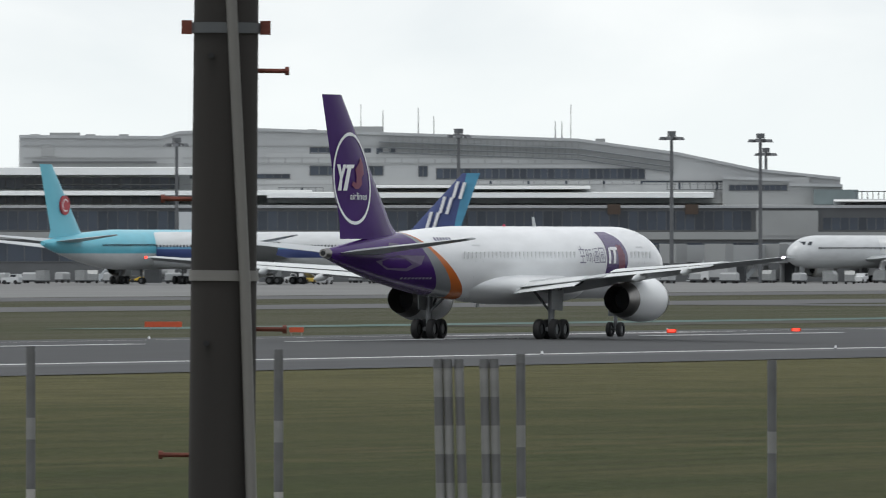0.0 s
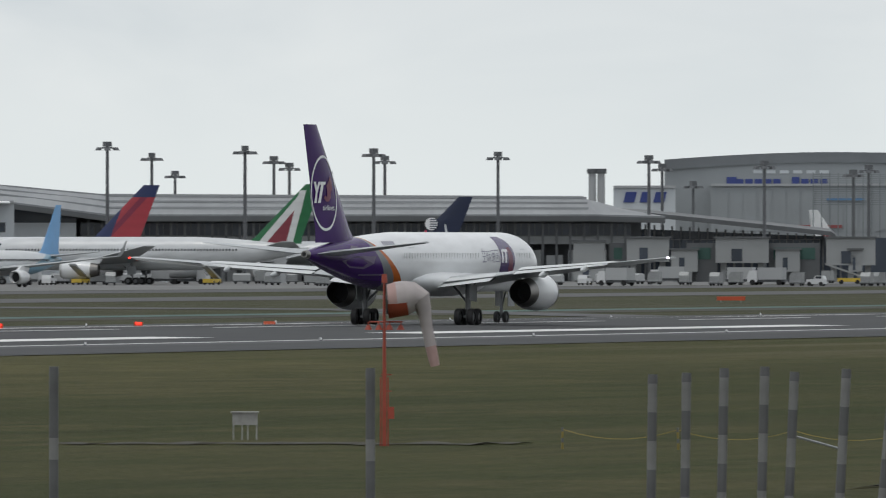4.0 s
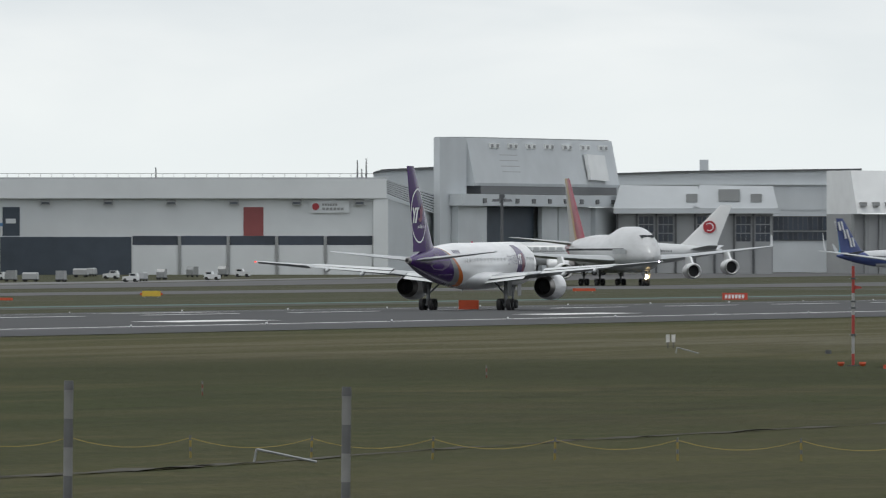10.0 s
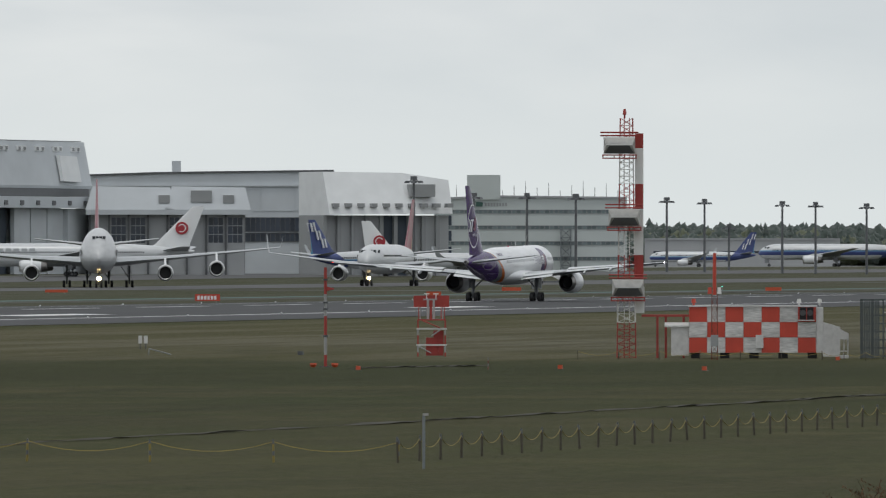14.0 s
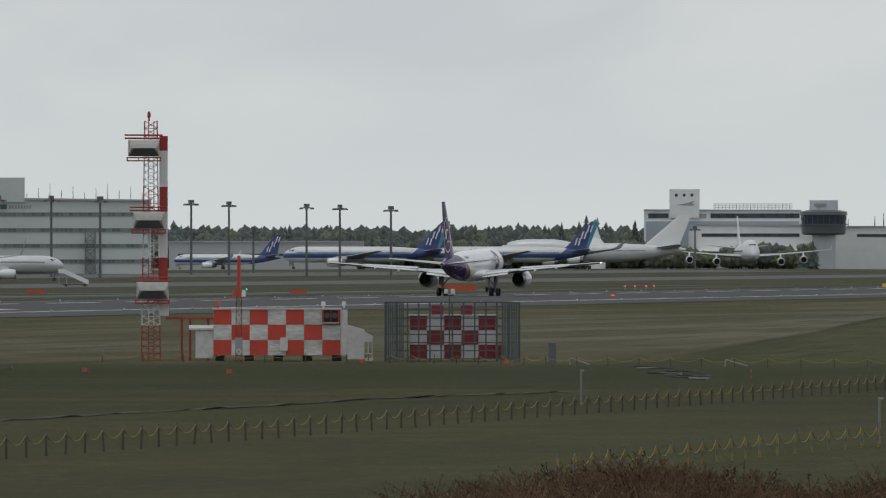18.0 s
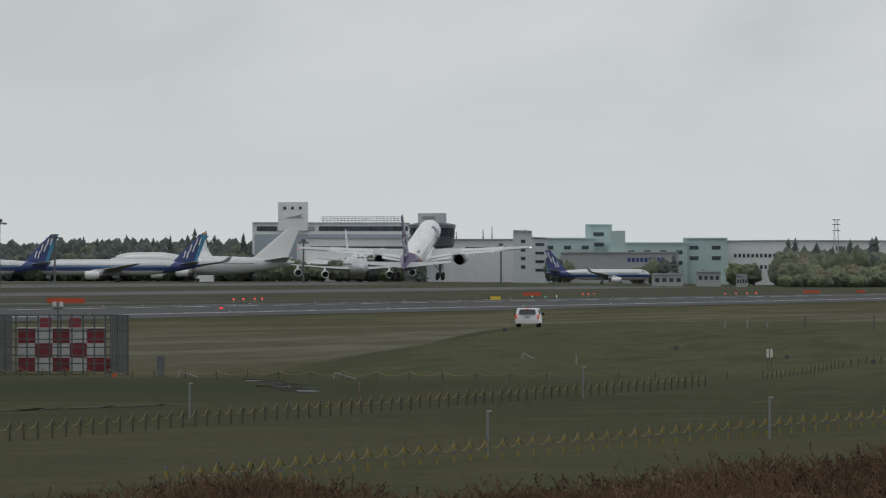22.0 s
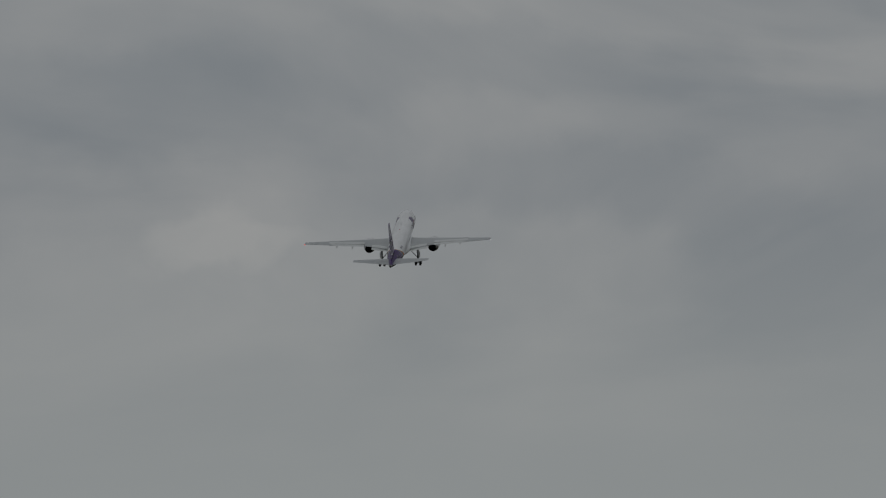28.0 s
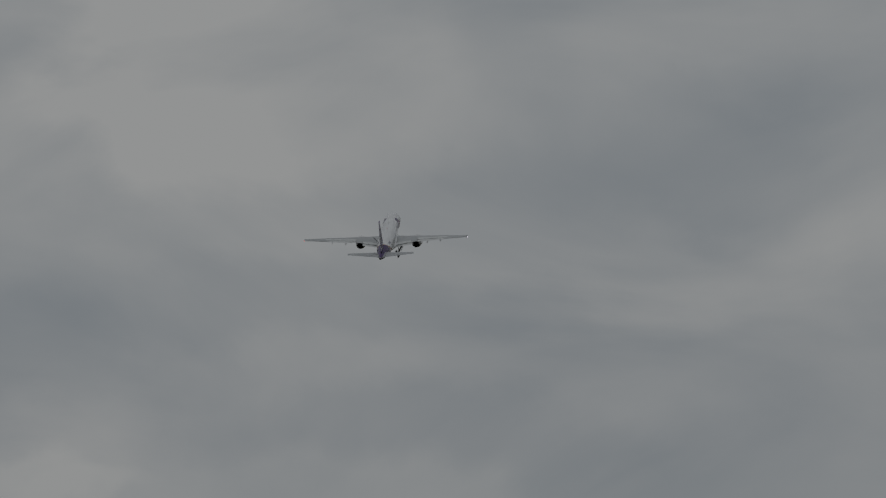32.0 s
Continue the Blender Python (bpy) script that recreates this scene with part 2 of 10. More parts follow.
def grass_nodes(m):
    """Mown airfield grass: green and straw patches, in swathes along the runway."""
    m.use_nodes = True
    nodes, link = m.node_tree.nodes, m.node_tree.links.new
    bsdf = nodes["Principled BSDF"]
    bsdf.inputs["Roughness"].default_value = 0.95
    bsdf.inputs["Specular IOR Level"].default_value = 0.1
    place = nodes.new("ShaderNodeTexCoord")

    def layer(scale, stretch, detail=5):
        mapping, tex = nodes.new("ShaderNodeMapping"), nodes.new("ShaderNodeTexNoise")
        mapping.inputs["Scale"].default_value = stretch
        tex.inputs["Scale"].default_value, tex.inputs["Detail"].default_value = scale, detail
        link(place.outputs["Object"], mapping.inputs[0])
        link(mapping.outputs[0], tex.inputs["Vector"])
        return tex.outputs[0]

    def mix(fac, a, b):
        node = nodes.new("ShaderNodeMix")
        node.data_type = "RGBA"
        link(fac, node.inputs["Factor"])
        for value, socket in ((a, "A"), (b, "B")):
            if isinstance(value, tuple):
                node.inputs[socket].default_value = (*value, 1)
            else:
                link(value, node.inputs[socket])
        return node.outputs["Result"]

    def ramp(value, lo, hi):
        node = nodes.new("ShaderNodeMapRange")
        node.inputs["From Min"].default_value, node.inputs["From Max"].default_value = lo, hi
        link(value, node.inputs["Value"])
        return node.outputs[0]

    swathes = ramp(layer(0.05, (1.0, 0.25, 1)), 0.42, 0.56)
    patches = ramp(layer(0.35, (1, 0.4, 1)), 0.38, 0.66)
    mottles = ramp(layer(0.55, (1, 0.09, 1), 6), 0.52, 0.66)
    blades = ramp(layer(3.0, (1, 1, 1), 8), 0.3, 0.7)
    green = mix(blades, (0.024, 0.031, 0.009), (0.054, 0.063, 0.022))
    straw = mix(blades, (0.05, 0.048, 0.02), (0.094, 0.088, 0.041))
    first = mix(swathes, green, mix(patches, green, straw))
    # pale mown infield, and the longer, greener grass of the bank
    axes = nodes.new("ShaderNodeSeparateXYZ")
    link(place.outputs["Object"], axes.inputs[0])

    def op(kind, a, b):
        node = nodes.new("ShaderNodeMath")
        node.operation = kind
        for n, v in ((0, a), (1, b)):
            if isinstance(v, float):
                node.inputs[n].default_value = v
            else:
                link(v, node.inputs[n])
        return node.outputs[0]

    bands = ramp(layer(0.12, (1.0, 0.06, 1), 3), 0.45, 0.58)
    first = mix(op("MULTIPLY", bands, 0.55), first, straw)
    # paler straw tone towards the runway, in the near field only
    first = mix(op("MULTIPLY", ramp(axes.outputs["X"], -140.0, -200.0), op("MULTIPLY", ramp(axes.outputs["Y"], 660.0, 560.0), 0.8)), first, mix(patches, straw, mix(blades, (0.082, 0.078, 0.032), (0.128, 0.118, 0.055))))
    # long dark earthy streaks, masked by bearing to fit the camera's view
    streak_zone = op("MULTIPLY", ramp(op("ADD", axes.outputs["X"], op("MULTIPLY", axes.outputs["Y"], 0.3)), 0.0, 30.0), ramp(axes.outputs["X"], -228.0, -190.0))
    streaks = ramp(layer(0.09, (0.3, 1.0, 1), 7), 0.40, 0.60)
    first = mix(op("MULTIPLY", streak_zone, op("MULTIPLY", streaks, 0.62)), first, mix(blades, (0.024, 0.0245, 0.011), (0.046, 0.044, 0.022)))
    infield = op("MULTIPLY", ramp(axes.outputs["Y"], 600.0, 690.0), ramp(axes.outputs["X"], -228.0, -205.0))
    first = mix(op("MULTIPLY", infield, 0.85), first, mix(bands, straw, mix(blades, (0.084, 0.077, 0.048), (0.13, 0.117, 0.072))))
    dry = op("MULTIPLY", ramp(axes.outputs["X"], -190.0, -130.0), ramp(axes.outputs["Y"], 690.0, 760.0))
    first = mix(op("MULTIPLY", dry, 0.7), first, mix(bands, mix(blades, (0.08, 0.074, 0.05), (0.12, 0.11, 0.076)), mix(blades, (0.115, 0.108, 0.08), (0.165, 0.155, 0.115))))
    # beyond the runway the grass is a greyer, browner green
    beyond = op("MULTIPLY", ramp(axes.outputs["X"], -318.0, -325.0), 0.8)
    first = mix(beyond, first, mix(bands, mix(blades, (0.046, 0.05, 0.029), (0.074, 0.077, 0.047)), mix(blades, (0.06, 0.059, 0.042), (0.092, 0.089, 0.066))))
    bank = op("MULTIPLY", ramp(op("ADD", axes.outputs["X"], op("MULTIPLY", axes.outputs["Y"], 0.058)), -57.0, -54.0), op("MULTIPLY", ramp(axes.outputs["Y"], 560.0, 640.0), ramp(axes.outputs["Y"], 920.0, 875.0)))
    first = mix(op("MULTIPLY", bank, 0.9), first, mix(patches, mix(blades, (0.038, 0.047, 0.017), (0.07, 0.079, 0.031)), mix(blades, (0.056, 0.057, 0.028), (0.098, 0.094, 0.049))))
    first = mix(op("MULTIPLY", mottles, op("MULTIPLY", ramp(axes.outputs["X"], -205.0, -150.0), 0.42)), first, mix(blades, (0.02, 0.021, 0.009), (0.036, 0.036, 0.016)))
    # swathes of longer grass across the field
    across = op("MULTIPLY", ramp(layer(0.035, (0.22, 1.0, 1), 5), 0.46, 0.56), ramp(axes.outputs["X"], -200.0, -150.0))
    first = mix(op("MULTIPLY", across, op("MULTIPLY", ramp(axes.outputs["Y"], 680.0, 600.0), 0.42)), first, mix(blades, (0.022, 0.029, 0.009), (0.044, 0.052, 0.018)))
    # darker green along the left flank of the bank
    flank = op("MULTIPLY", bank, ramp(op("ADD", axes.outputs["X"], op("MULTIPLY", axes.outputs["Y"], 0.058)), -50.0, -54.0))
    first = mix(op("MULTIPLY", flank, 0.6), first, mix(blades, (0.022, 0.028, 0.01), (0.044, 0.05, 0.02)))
    # a belt of longer, darker grass before the equipment huts
    belt = op("MULTIPLY", op("MULTIPLY", ramp(axes.outputs["Y"], 655.0, 625.0), ramp(axes.outputs["Y"], 505.0, 545.0)), op("MULTIPLY", ramp(axes.outputs["X"], -185.0, -150.0), ramp(axes.outputs["X"], -60.0, -85.0)))
    first = mix(op("MULTIPLY", belt, 0.6), first, mix(blades, (0.02, 0.025, 0.008), (0.042, 0.047, 0.017)))
    # thin brownish turf at the foot of the slope
    foot = op("MULTIPLY", ramp(axes.outputs["Y"], 500.0, 400.0), ramp(axes.outputs["X"], -105.0, -70.0))
    first = mix(op("MULTIPLY", foot, 0.35), first, mix(patches, straw, mix(blades, (0.066, 0.06, 0.03), (0.108, 0.098, 0.053))))
    bare = ramp(layer(0.9, (0.5, 1.4, 1)), 0.68, 0.76)
    link(mix(bare, first, (0.055, 0.046, 0.028)), bsdf.inputs["Base Color"])
    relief = nodes.new("ShaderNodeBump")
    relief.inputs["Strength"].default_value, relief.inputs["Distance"].default_value = 0.9, 0.12
    link(blades, relief.inputs["Height"])
    link(relief.outputs[0], bsdf.inputs["Normal"])


grass_nodes(M_GRASS)
M_ASPHALT = material("runway_asphalt", (0.034, 0.0352, 0.0375), 0.93, 0, 0.22, 0.6, 0.3, stretch=(1, 0.06, 1))
M_SHOULDER = material("shoulder_asphalt", (0.07, 0.07, 0.072), 0.9, 0, 0.25, 0.5, 0.3, stretch=(1, 0.1, 1))
M_APRON = material("apron_concrete", (0.15, 0.15, 0.147), 0.92, 0, 0.2, 0.2, 0.1)
M_PAINT = material("road_marking_paint", (0.66, 0.66, 0.645), 0.7, 0, 0.2, 1.6)
M_SOIL = material("dark_bare_soil", (0.04, 0.036, 0.024), 0.95, 0, 0.4, 2.0, 0.5)
M_OFFICE = material("pale_green_grey_office_wall", (0.5, 0.54, 0.53), 0.7, 0, 0.06, 0.15)
M_TEAL = material("dark_green_coating", (0.045, 0.1, 0.085), 0.8, 0, 0.2, 0.3)
M_WHITE = material("white_aircraft_paint", (0.7, 0.71, 0.715), 0.28, 0, 0.035, 0.6)
M_GREYPAINT = material("grey_aircraft_paint", (0.42, 0.44, 0.45), 0.35, 0, 0.08, 0.7)
M_WING = material("grey_wing_skin", (0.4, 0.42, 0.43), 0.35, 0.1, 0.1, 0.8, stretch=(1, 0.3, 1))
M_FLAP = material("pale_flap_skin", (0.6, 0.62, 0.62), 0.4, 0.0, 0.08, 0.9)
M_METAL = material("bare_polished_metal", (0.58, 0.58, 0.57), 0.28, 1.0, 0.1, 1.5)
M_HOTMETAL = material("heat_stained_metal", (0.25, 0.24, 0.23), 0.4, 1.0, 0.25, 2.0)
M_BLACK = material("black_cavity", (0.012, 0.012, 0.013), 0.8, 0, 0.2, 1.0)
M_TYRE = material("black_tyre_rubber", (0.018, 0.018, 0.019), 0.85, 0, 0.3, 6.0, 0.2)
M_GEARDOOR = material("shaded_grey_gear_door", (0.22, 0.23, 0.235), 0.5, 0, 0.15, 1.5)
M_STRUT = material("grey_gear_strut", (0.13, 0.135, 0.14), 0.45, 0.3, 0.15, 3.0)
M_GLASS = material("dark_window_glass", (0.03, 0.035, 0.042), 0.12, 0.0, 0.2, 0.3)
M_PURPLE = material("purple_aircraft_paint", (0.05, 0.024, 0.105), 0.25, 0, 0.12, 0.8)
M_WHITEMARK = material("white_marking", (0.75, 0.75, 0.76), 0.4, 0, 0.05, 2.0)
M_REDMARK = material("crimson_marking", (0.42, 0.02, 0.07), 0.4, 0, 0.2, 1.0)
M_NAVYMARK = material("dark_violet_marking", (0.06, 0.05, 0.12), 0.4, 0, 0.1, 2.0)
M_REDLAMP = material("red_lamp_glass", (0.6, 0.03, 0.02), 0.3, 0, 0.1, 3.0, glow=(1.0, 0.035, 0.02, 3.0))
M_WARMLAMP = material("warm_landing_lamp", (0.9, 0.8, 0.5), 0.3, 0, 0.02, 3.0, glow=(1.0, 0.72, 0.35, 12.0))
M_STROBE = material("strobe_lamp", (0.9, 0.9, 1.0), 0.3, 0, 0.02, 3.0, glow=(0.95, 0.85, 1.0, 7.0))
M_GREENLAMP = material("green_lamp_glass", (0.02, 0.5, 0.35), 0.3, 0, 0.02, 3.0, glow=(0.1, 0.9, 0.6, 5.0))
M_ORANGE = material("orange_sign_paint", (0.5, 0.075, 0.025), 0.5, 0, 0.15, 1.5)
M_YELLOW = material("yellow_paint", (0.6, 0.42, 0.05), 0.5, 0, 0.15, 1.5)
M_TOWERRED = material("weathered_red_tower_paint", (0.33, 0.038, 0.03), 0.55, 0, 0.2, 1.2)
M_DULLORANGE = material("faded_orange_ball_paint", (0.42, 0.17, 0.07), 0.6, 0, 0.15, 1.0)
M_DULLYELLOW = material("dusty_yellow_paint", (0.36, 0.26, 0.05), 0.65, 0, 0.25, 3.0)
M_RED = material("red_tower_paint", (0.5, 0.055, 0.03), 0.5, 0, 0.18, 1.2)
M_TOWERWHITE = material("white_tower_paint", (0.72, 0.72, 0.7), 0.5, 0, 0.1, 1.2)
M_TOWERGREY = material("greyed_white_frame_paint", (0.33, 0.33, 0.325), 0.55, 0, 0.18, 1.6)
M_GALV = material("galvanised_steel", (0.3, 0.31, 0.31), 0.5, 0.5, 0.22, 5.0, 0.1)
M_POSTWHITE = material("worn_white_post_paint", (0.32, 0.315, 0.3), 0.6, 0, 0.25, 6.0, 0.1)
M_POLE = material("weathered_brown_grey_pole", (0.021, 0.018, 0.016), 0.85, 0, 0.35, 5.0, 0.4, stretch=(1, 1, 0.15))
M_PIPE = material("grey_plastic_pipe", (0.15, 0.145, 0.135), 0.55, 0, 0.15, 3.0)
M_RUST = material("rusty_steel", (0.16, 0.045, 0.03), 0.75, 0.2, 0.35, 14.0, 0.3)
# ---- airliners ----
# The default white is dulled, so the parked jets carry haze in their paint.
def livery(name, zones, base=(0.58, 0.595, 0.605), belly=None, rough=0.28, gloss=0.5):
    """Body paint in zones. Each zone: colour, then a plane a*y + b*z + c > 0 (metres, in the aircraft's own axes) with a curve d*z*z."""
    m = bpy.data.materials.new(name)
    m.use_nodes = True
    nodes, link = m.node_tree.nodes, m.node_tree.links.new
    bsdf = nodes["Principled BSDF"]
    bsdf.inputs["Roughness"].default_value, bsdf.inputs["Specular IOR Level"].default_value = rough, gloss
    place, split, grime = nodes.new("ShaderNodeTexCoord"), nodes.new("ShaderNodeSeparateXYZ"), nodes.new("ShaderNodeTexNoise")
    link(place.outputs["Object"], split.inputs[0])
    stretch = nodes.new("ShaderNodeMapping")
    stretch.inputs["Scale"].default_value = (1, 0.25, 1)
    link(place.outputs["Object"], stretch.inputs[0])
    link(stretch.outputs[0], grime.inputs["Vector"])
    grime.inputs["Scale"].default_value, grime.inputs["Detail"].default_value = 1.3, 6

    def op(kind, a, b):
        node = nodes.new("ShaderNodeMath")
        node.operation = kind
        for n, v in ((0, a), (1, b)):
            if isinstance(v, (int, float)):
                node.inputs[n].default_value = v
            else:
                link(v, node.inputs[n])
        return node.outputs[0]

    colour = None
    for tint, a, b, c, d in zones:
        y, z = split.outputs["Y"], split.outputs["Z"]
        side = op("ADD", op("ADD", op("MULTIPLY", y, a), op("MULTIPLY", z, b)), op("ADD", op("MULTIPLY", op("MULTIPLY", z, z), d), c))
        fac = op("GREATER_THAN", side, 0.0)
        node = nodes.new("ShaderNodeMix")
        node.data_type = "RGBA"
        link(fac, node.inputs["Factor"])
        if colour is None:
            node.inputs["A"].default_value = (*base, 1)
        else:
            link(colour, node.inputs["A"])
        node.inputs["B"].default_value = (*tint, 1)
        colour = node.outputs["Result"]
    dirt = nodes.new("ShaderNodeMix")
    dirt.data_type, dirt.blend_type = "RGBA", "MULTIPLY"
    dirt.inputs["Factor"].default_value = 0.55
    shade = nodes.new("ShaderNodeMapRange")
    shade.inputs["From Min"].default_value, shade.inputs["From Max"].default_value = 0.3, 0.6
    shade.inputs["To Min"].default_value = 0.8
    link(grime.outputs[0], shade.inputs["Value"])
    if colour is None:
        dirt.inputs["A"].default_value = (*base, 1)
    else:
        link(colour, dirt.inputs["A"])
    link(shade.outputs[0], dirt.inputs["B"])
    link(dirt.outputs["Result"], bsdf.inputs["Base Color"])
    return m


def ring_at(y, zc, rx, rz, n=36):
    return [(rx * math.sin(2 * math.pi * i / n), y, zc + rz * math.cos(2 * math.pi * i / n)) for i in range(n)]


def body_geo(nose, tail, zc, r, rz, snout=0.13, taper=0.64, lift=0.29, hump=None, end=0.12):
    """The tube: a rounded nose, a straight barrel and a tail cone that sweeps up."""
    rings, count, length = [], 64, nose - tail
    for k in range(count + 1):
        s = k / count
        s = s + 0.02 * math.sin(2 * math.pi * s)
        y = nose - s * length
        f, up = 1.0, 0.0
        if s < snout:
            q = 1 - s / snout
            f = max(1 - q ** 2.3, 0.0) ** 0.55
            f = max(f, 0.03)
            up = -0.2 * rz * q ** 1.6
        elif s > taper:
            q = (s - taper) / (1 - taper)
            f = 1 - (1 - end) * (0.35 * q + 0.65 * q * q) if q < 1 else end
            up = lift * rz * (1 - f)
        ring = ring_at(y, zc + up, r * f, rz * f)
        if hump and s < hump[1]:
            h = hump[0] * smooth(s, 0.012, 0.07) * (1 - smooth(s, hump[1] - 0.16, hump[1]))
            ring = [(x * (1 - 0.12 * h * max((z - zc - up) / rz, 0)), yy, z + max((z - zc - up) / rz, 0) ** 1.2 * h * rz) for x, yy, z in ring]
        rings.append(ring)
    return Geo().loft(rings)


def foil(y0, chord, x, z, thick, n=7, vertical=False):
    """A wing section: leading edge at y0, trailing edge aft of it."""
    pts = []
    for k in range(2 * n):
        i = k if k < n else 2 * n - 1 - k
        u = (i / (n - 1)) ** 1.6
        h = thick * chord * (1.9 * math.sqrt(max(u, 0)) * (1 - u) + 0.02) * (0.62 if k < n else -0.42)
        pts.append((x + h, y0 - u * chord, z) if vertical else (x, y0 - u * chord, z + h))
    return pts


def wheel(geo_name, radius, width, parent, x, y, z):
    tyre = Geo()
    prof = [(0.55, 0.5), (0.9, 0.5), (1.0, 0.32), (1.0, -0.32), (0.9, -0.5), (0.55, -0.5)]
    n = 20
    tyre.loft([[(x + w * width, y + radius * f * math.cos(2 * math.pi * i / n), z + radius * f * math.sin(2 * math.pi * i / n)) for i in range(n)] for f, w in prof], caps=False)
    t = part("wheel", tyre, M_TYRE, parent, soft=40)
    rim = Geo().tube((x - 0.3 * width, y, z), (x + 0.3 * width, y, z), radius * 0.56, n=16)
    part("rim", rim, M_STRUT, t, soft=40)
    return t


def airliner(name, label, p, paint, fin_paint, group="", at=None, engines=None):
    """p: the measures of the type. Local axes: y ahead, z up, origin on the ground between the main wheels."""
    g = p.get
    jet = thing(name, label, "airliner", at, group)
    r, rz, zc = p["r"], p.get("rz", p["r"]), p["zc"]
    body = part("fuselage", body_geo(p["nose"], p["tail"], zc, r, rz, g("snout", 0.13), g("taper", 0.64), g("lift", 0.29), g("hump"), g("end", 0.12)), paint, jet, soft=50)
    # cockpit panes, set on the nose
    if g("pane_band"):
        x, y0, y1, z0, z1 = p["pane_band"]
        for k in range(4):
            part("cockpit_window", Geo().box(-x + k * x / 2 + 0.05, -x + (k + 1) * x / 2 - 0.05, y0, y1, z0, z1), M_GLASS, body)
    ny, nz = p["nose"] - g("pane_y", 2.0), zc + g("pane_z", 0.42) * rz
    for side in () if g("pane_band") else (-1, 1):
        for k in range(3):
            a = 12 + k * 26
            pane = Geo()
            w = r * 0.34
            cx, cy = side * r * (0.2 + 0.26 * k), ny - 0.12 * k * r - 0.28 * r * (k == 2)
            tx, ty = math.cos(radians(a)) * side, -math.sin(radians(a))
            pane.add([(cx - tx * w * .42, cy - ty * w * .42 + 0.35, nz), (cx + tx * w * .42, cy + ty * w * .42 + 0.35, nz),
                      (cx + tx * w * .34, cy + ty * w * .34 - 0.1, nz + 0.22 * r), (cx - tx * w * .34, cy - ty * w * .34 - 0.1, nz + 0.22 * r),
                      (cx * 0.8, cy - 0.4, nz + 0.1 * r)], [(0, 1, 2, 3), (0, 4, 1), (1, 4, 2), (2, 4, 3), (3, 4, 0)])
            part("cockpit_window", pane, M_GLASS, body)
    if g("windows"):
        for side in (-1, 1):
            strip = Geo()
            y = p["nose"] - p["windows"][0]
            while y > p["tail"] + p["windows"][1]:
                strip.box(side * r * 0.985 - 0.03, side * r * 0.985 + 0.03, y - 0.13, y + 0.13, zc + 0.16 * rz, zc + 0.16 * rz + 0.36)
                y -= 0.53
            tagged(part("cabin_glazing", strip, M_GLASS, body), kind="stuff")
    # wings
    W = p["wing"]
    for side in (-1, 1):
        secs = [foil(y, c, side * x, z, th) for x, y, c, z, th in W]
        wing = part("wing", Geo().loft(secs), M_WING, jet, soft=40)
        for (xa, ya, ca, za, ta), (xb, yb, cb, zb, tb) in g("flaps", []):
            for k in range(2):
                o, dz, fr = 0.32 * k, -0.16 * k - 0.05, 0.5
                flap = Geo().loft([foil(ya - o * ca, ca * fr, side * xa, za + dz * ca * 0.5, ta), foil(yb - o * cb, cb * fr, side * xb, zb + dz * cb * 0.5, tb)])
                part("flap", flap, M_FLAP, wing, soft=40)
        for x, y, z, ln in g("fairings", []):
            f = Geo().loft([[(side * x + q * 0.15 * math.cos(a), y - ln * u, z - 0.02 - 0.2 * u + q * 0.24 * math.sin(a)) for a in [2 * math.pi * i / 8 for i in range(8)]]
                            for u, q in ((0, 0.1), (0.15, 0.7), (0.4, 1), (0.75, 0.8), (1, 0.08))])
            part("flap_fairing", f, M_FLAP, wing, soft=60)
        if g("winglet"):
            x, y, c, z, th = W[-1]
            wx, wz, wc = p["winglet"]
            part("winglet", Geo().loft([foil(y, c, side * x, z, th), foil(y - 0.5 * c, c * 0.75, side * (x + wx * 0.5), z + wz * 0.3, th), foil(y - 1.15 * c, wc, side * (x + wx), z + wz, th)]),
                 g("winglet_paint", M_WING), wing, soft=40)
        x, y, c, z, th = W[-1]
        if g("tip_lamps", False):
            part("tip_lamp", Geo().box(side * x - 0.06, side * x + 0.06, y - c - 0.12, y - c, z - 0.06, z + 0.06), M_STROBE if side > 0 else M_REDLAMP, wing)
        # tailplane
        tail = Geo().loft([foil(ty, tc, side * tx, tz, 0.1) for tx, ty, tc, tz in p["stab"]])
        part("tailplane", tail, M_WING, jet, soft=40)
        # engines
        for ex, ey, ez, er, el in p["engines"]:
            n = 28
            prof = [(0.0, 0.80), (0.02, 0.9), (0.12, 1.0), (0.35, 1.02), (0.62, 0.96), (0.8, 0.82), (0.97, 0.66), (1.0, 0.62), (0.9, 0.58), (0.7, 0.5)]
            cowl = Geo().loft([[(side * ex + er * f * math.sin(2 * math.pi * i / n), ey - el * u, ez + er * f * math.cos(2 * math.pi * i / n)) for i in range(n)] for u, f in prof[:6]], caps=False)
            cowl.loft([[(side * ex + er * f * math.sin(2 * math.pi * i / n), ey - el * u, ez + er * f * math.cos(2 * math.pi * i / n)) for i in range(n)] for u, f in ((0.0, 0.8), (0.03, 0.74), (0.25, 0.74))], caps=False)
            eng = part("engine", cowl, engines or M_WHITE, jet, soft=50)
            lip = Geo().loft([[(side * ex + er * f * math.sin(2 * math.pi * i / n), ey - el * u, ez + er * f * math.cos(2 * math.pi * i / n)) for i in range(n)] for u, f in ((0.05, 0.955), (0.02, 0.92), (-0.004, 0.84), (0.005, 0.775), (0.03, 0.755))], caps=False)
            part("intake_lip", lip, M_METAL, eng, soft=60)
            part("fan_face", Geo().tube((side * ex, ey - el * 0.2, ez), (side * ex, ey - el * 0.25, ez), er * 0.745, n=n), M_BLACK, eng)
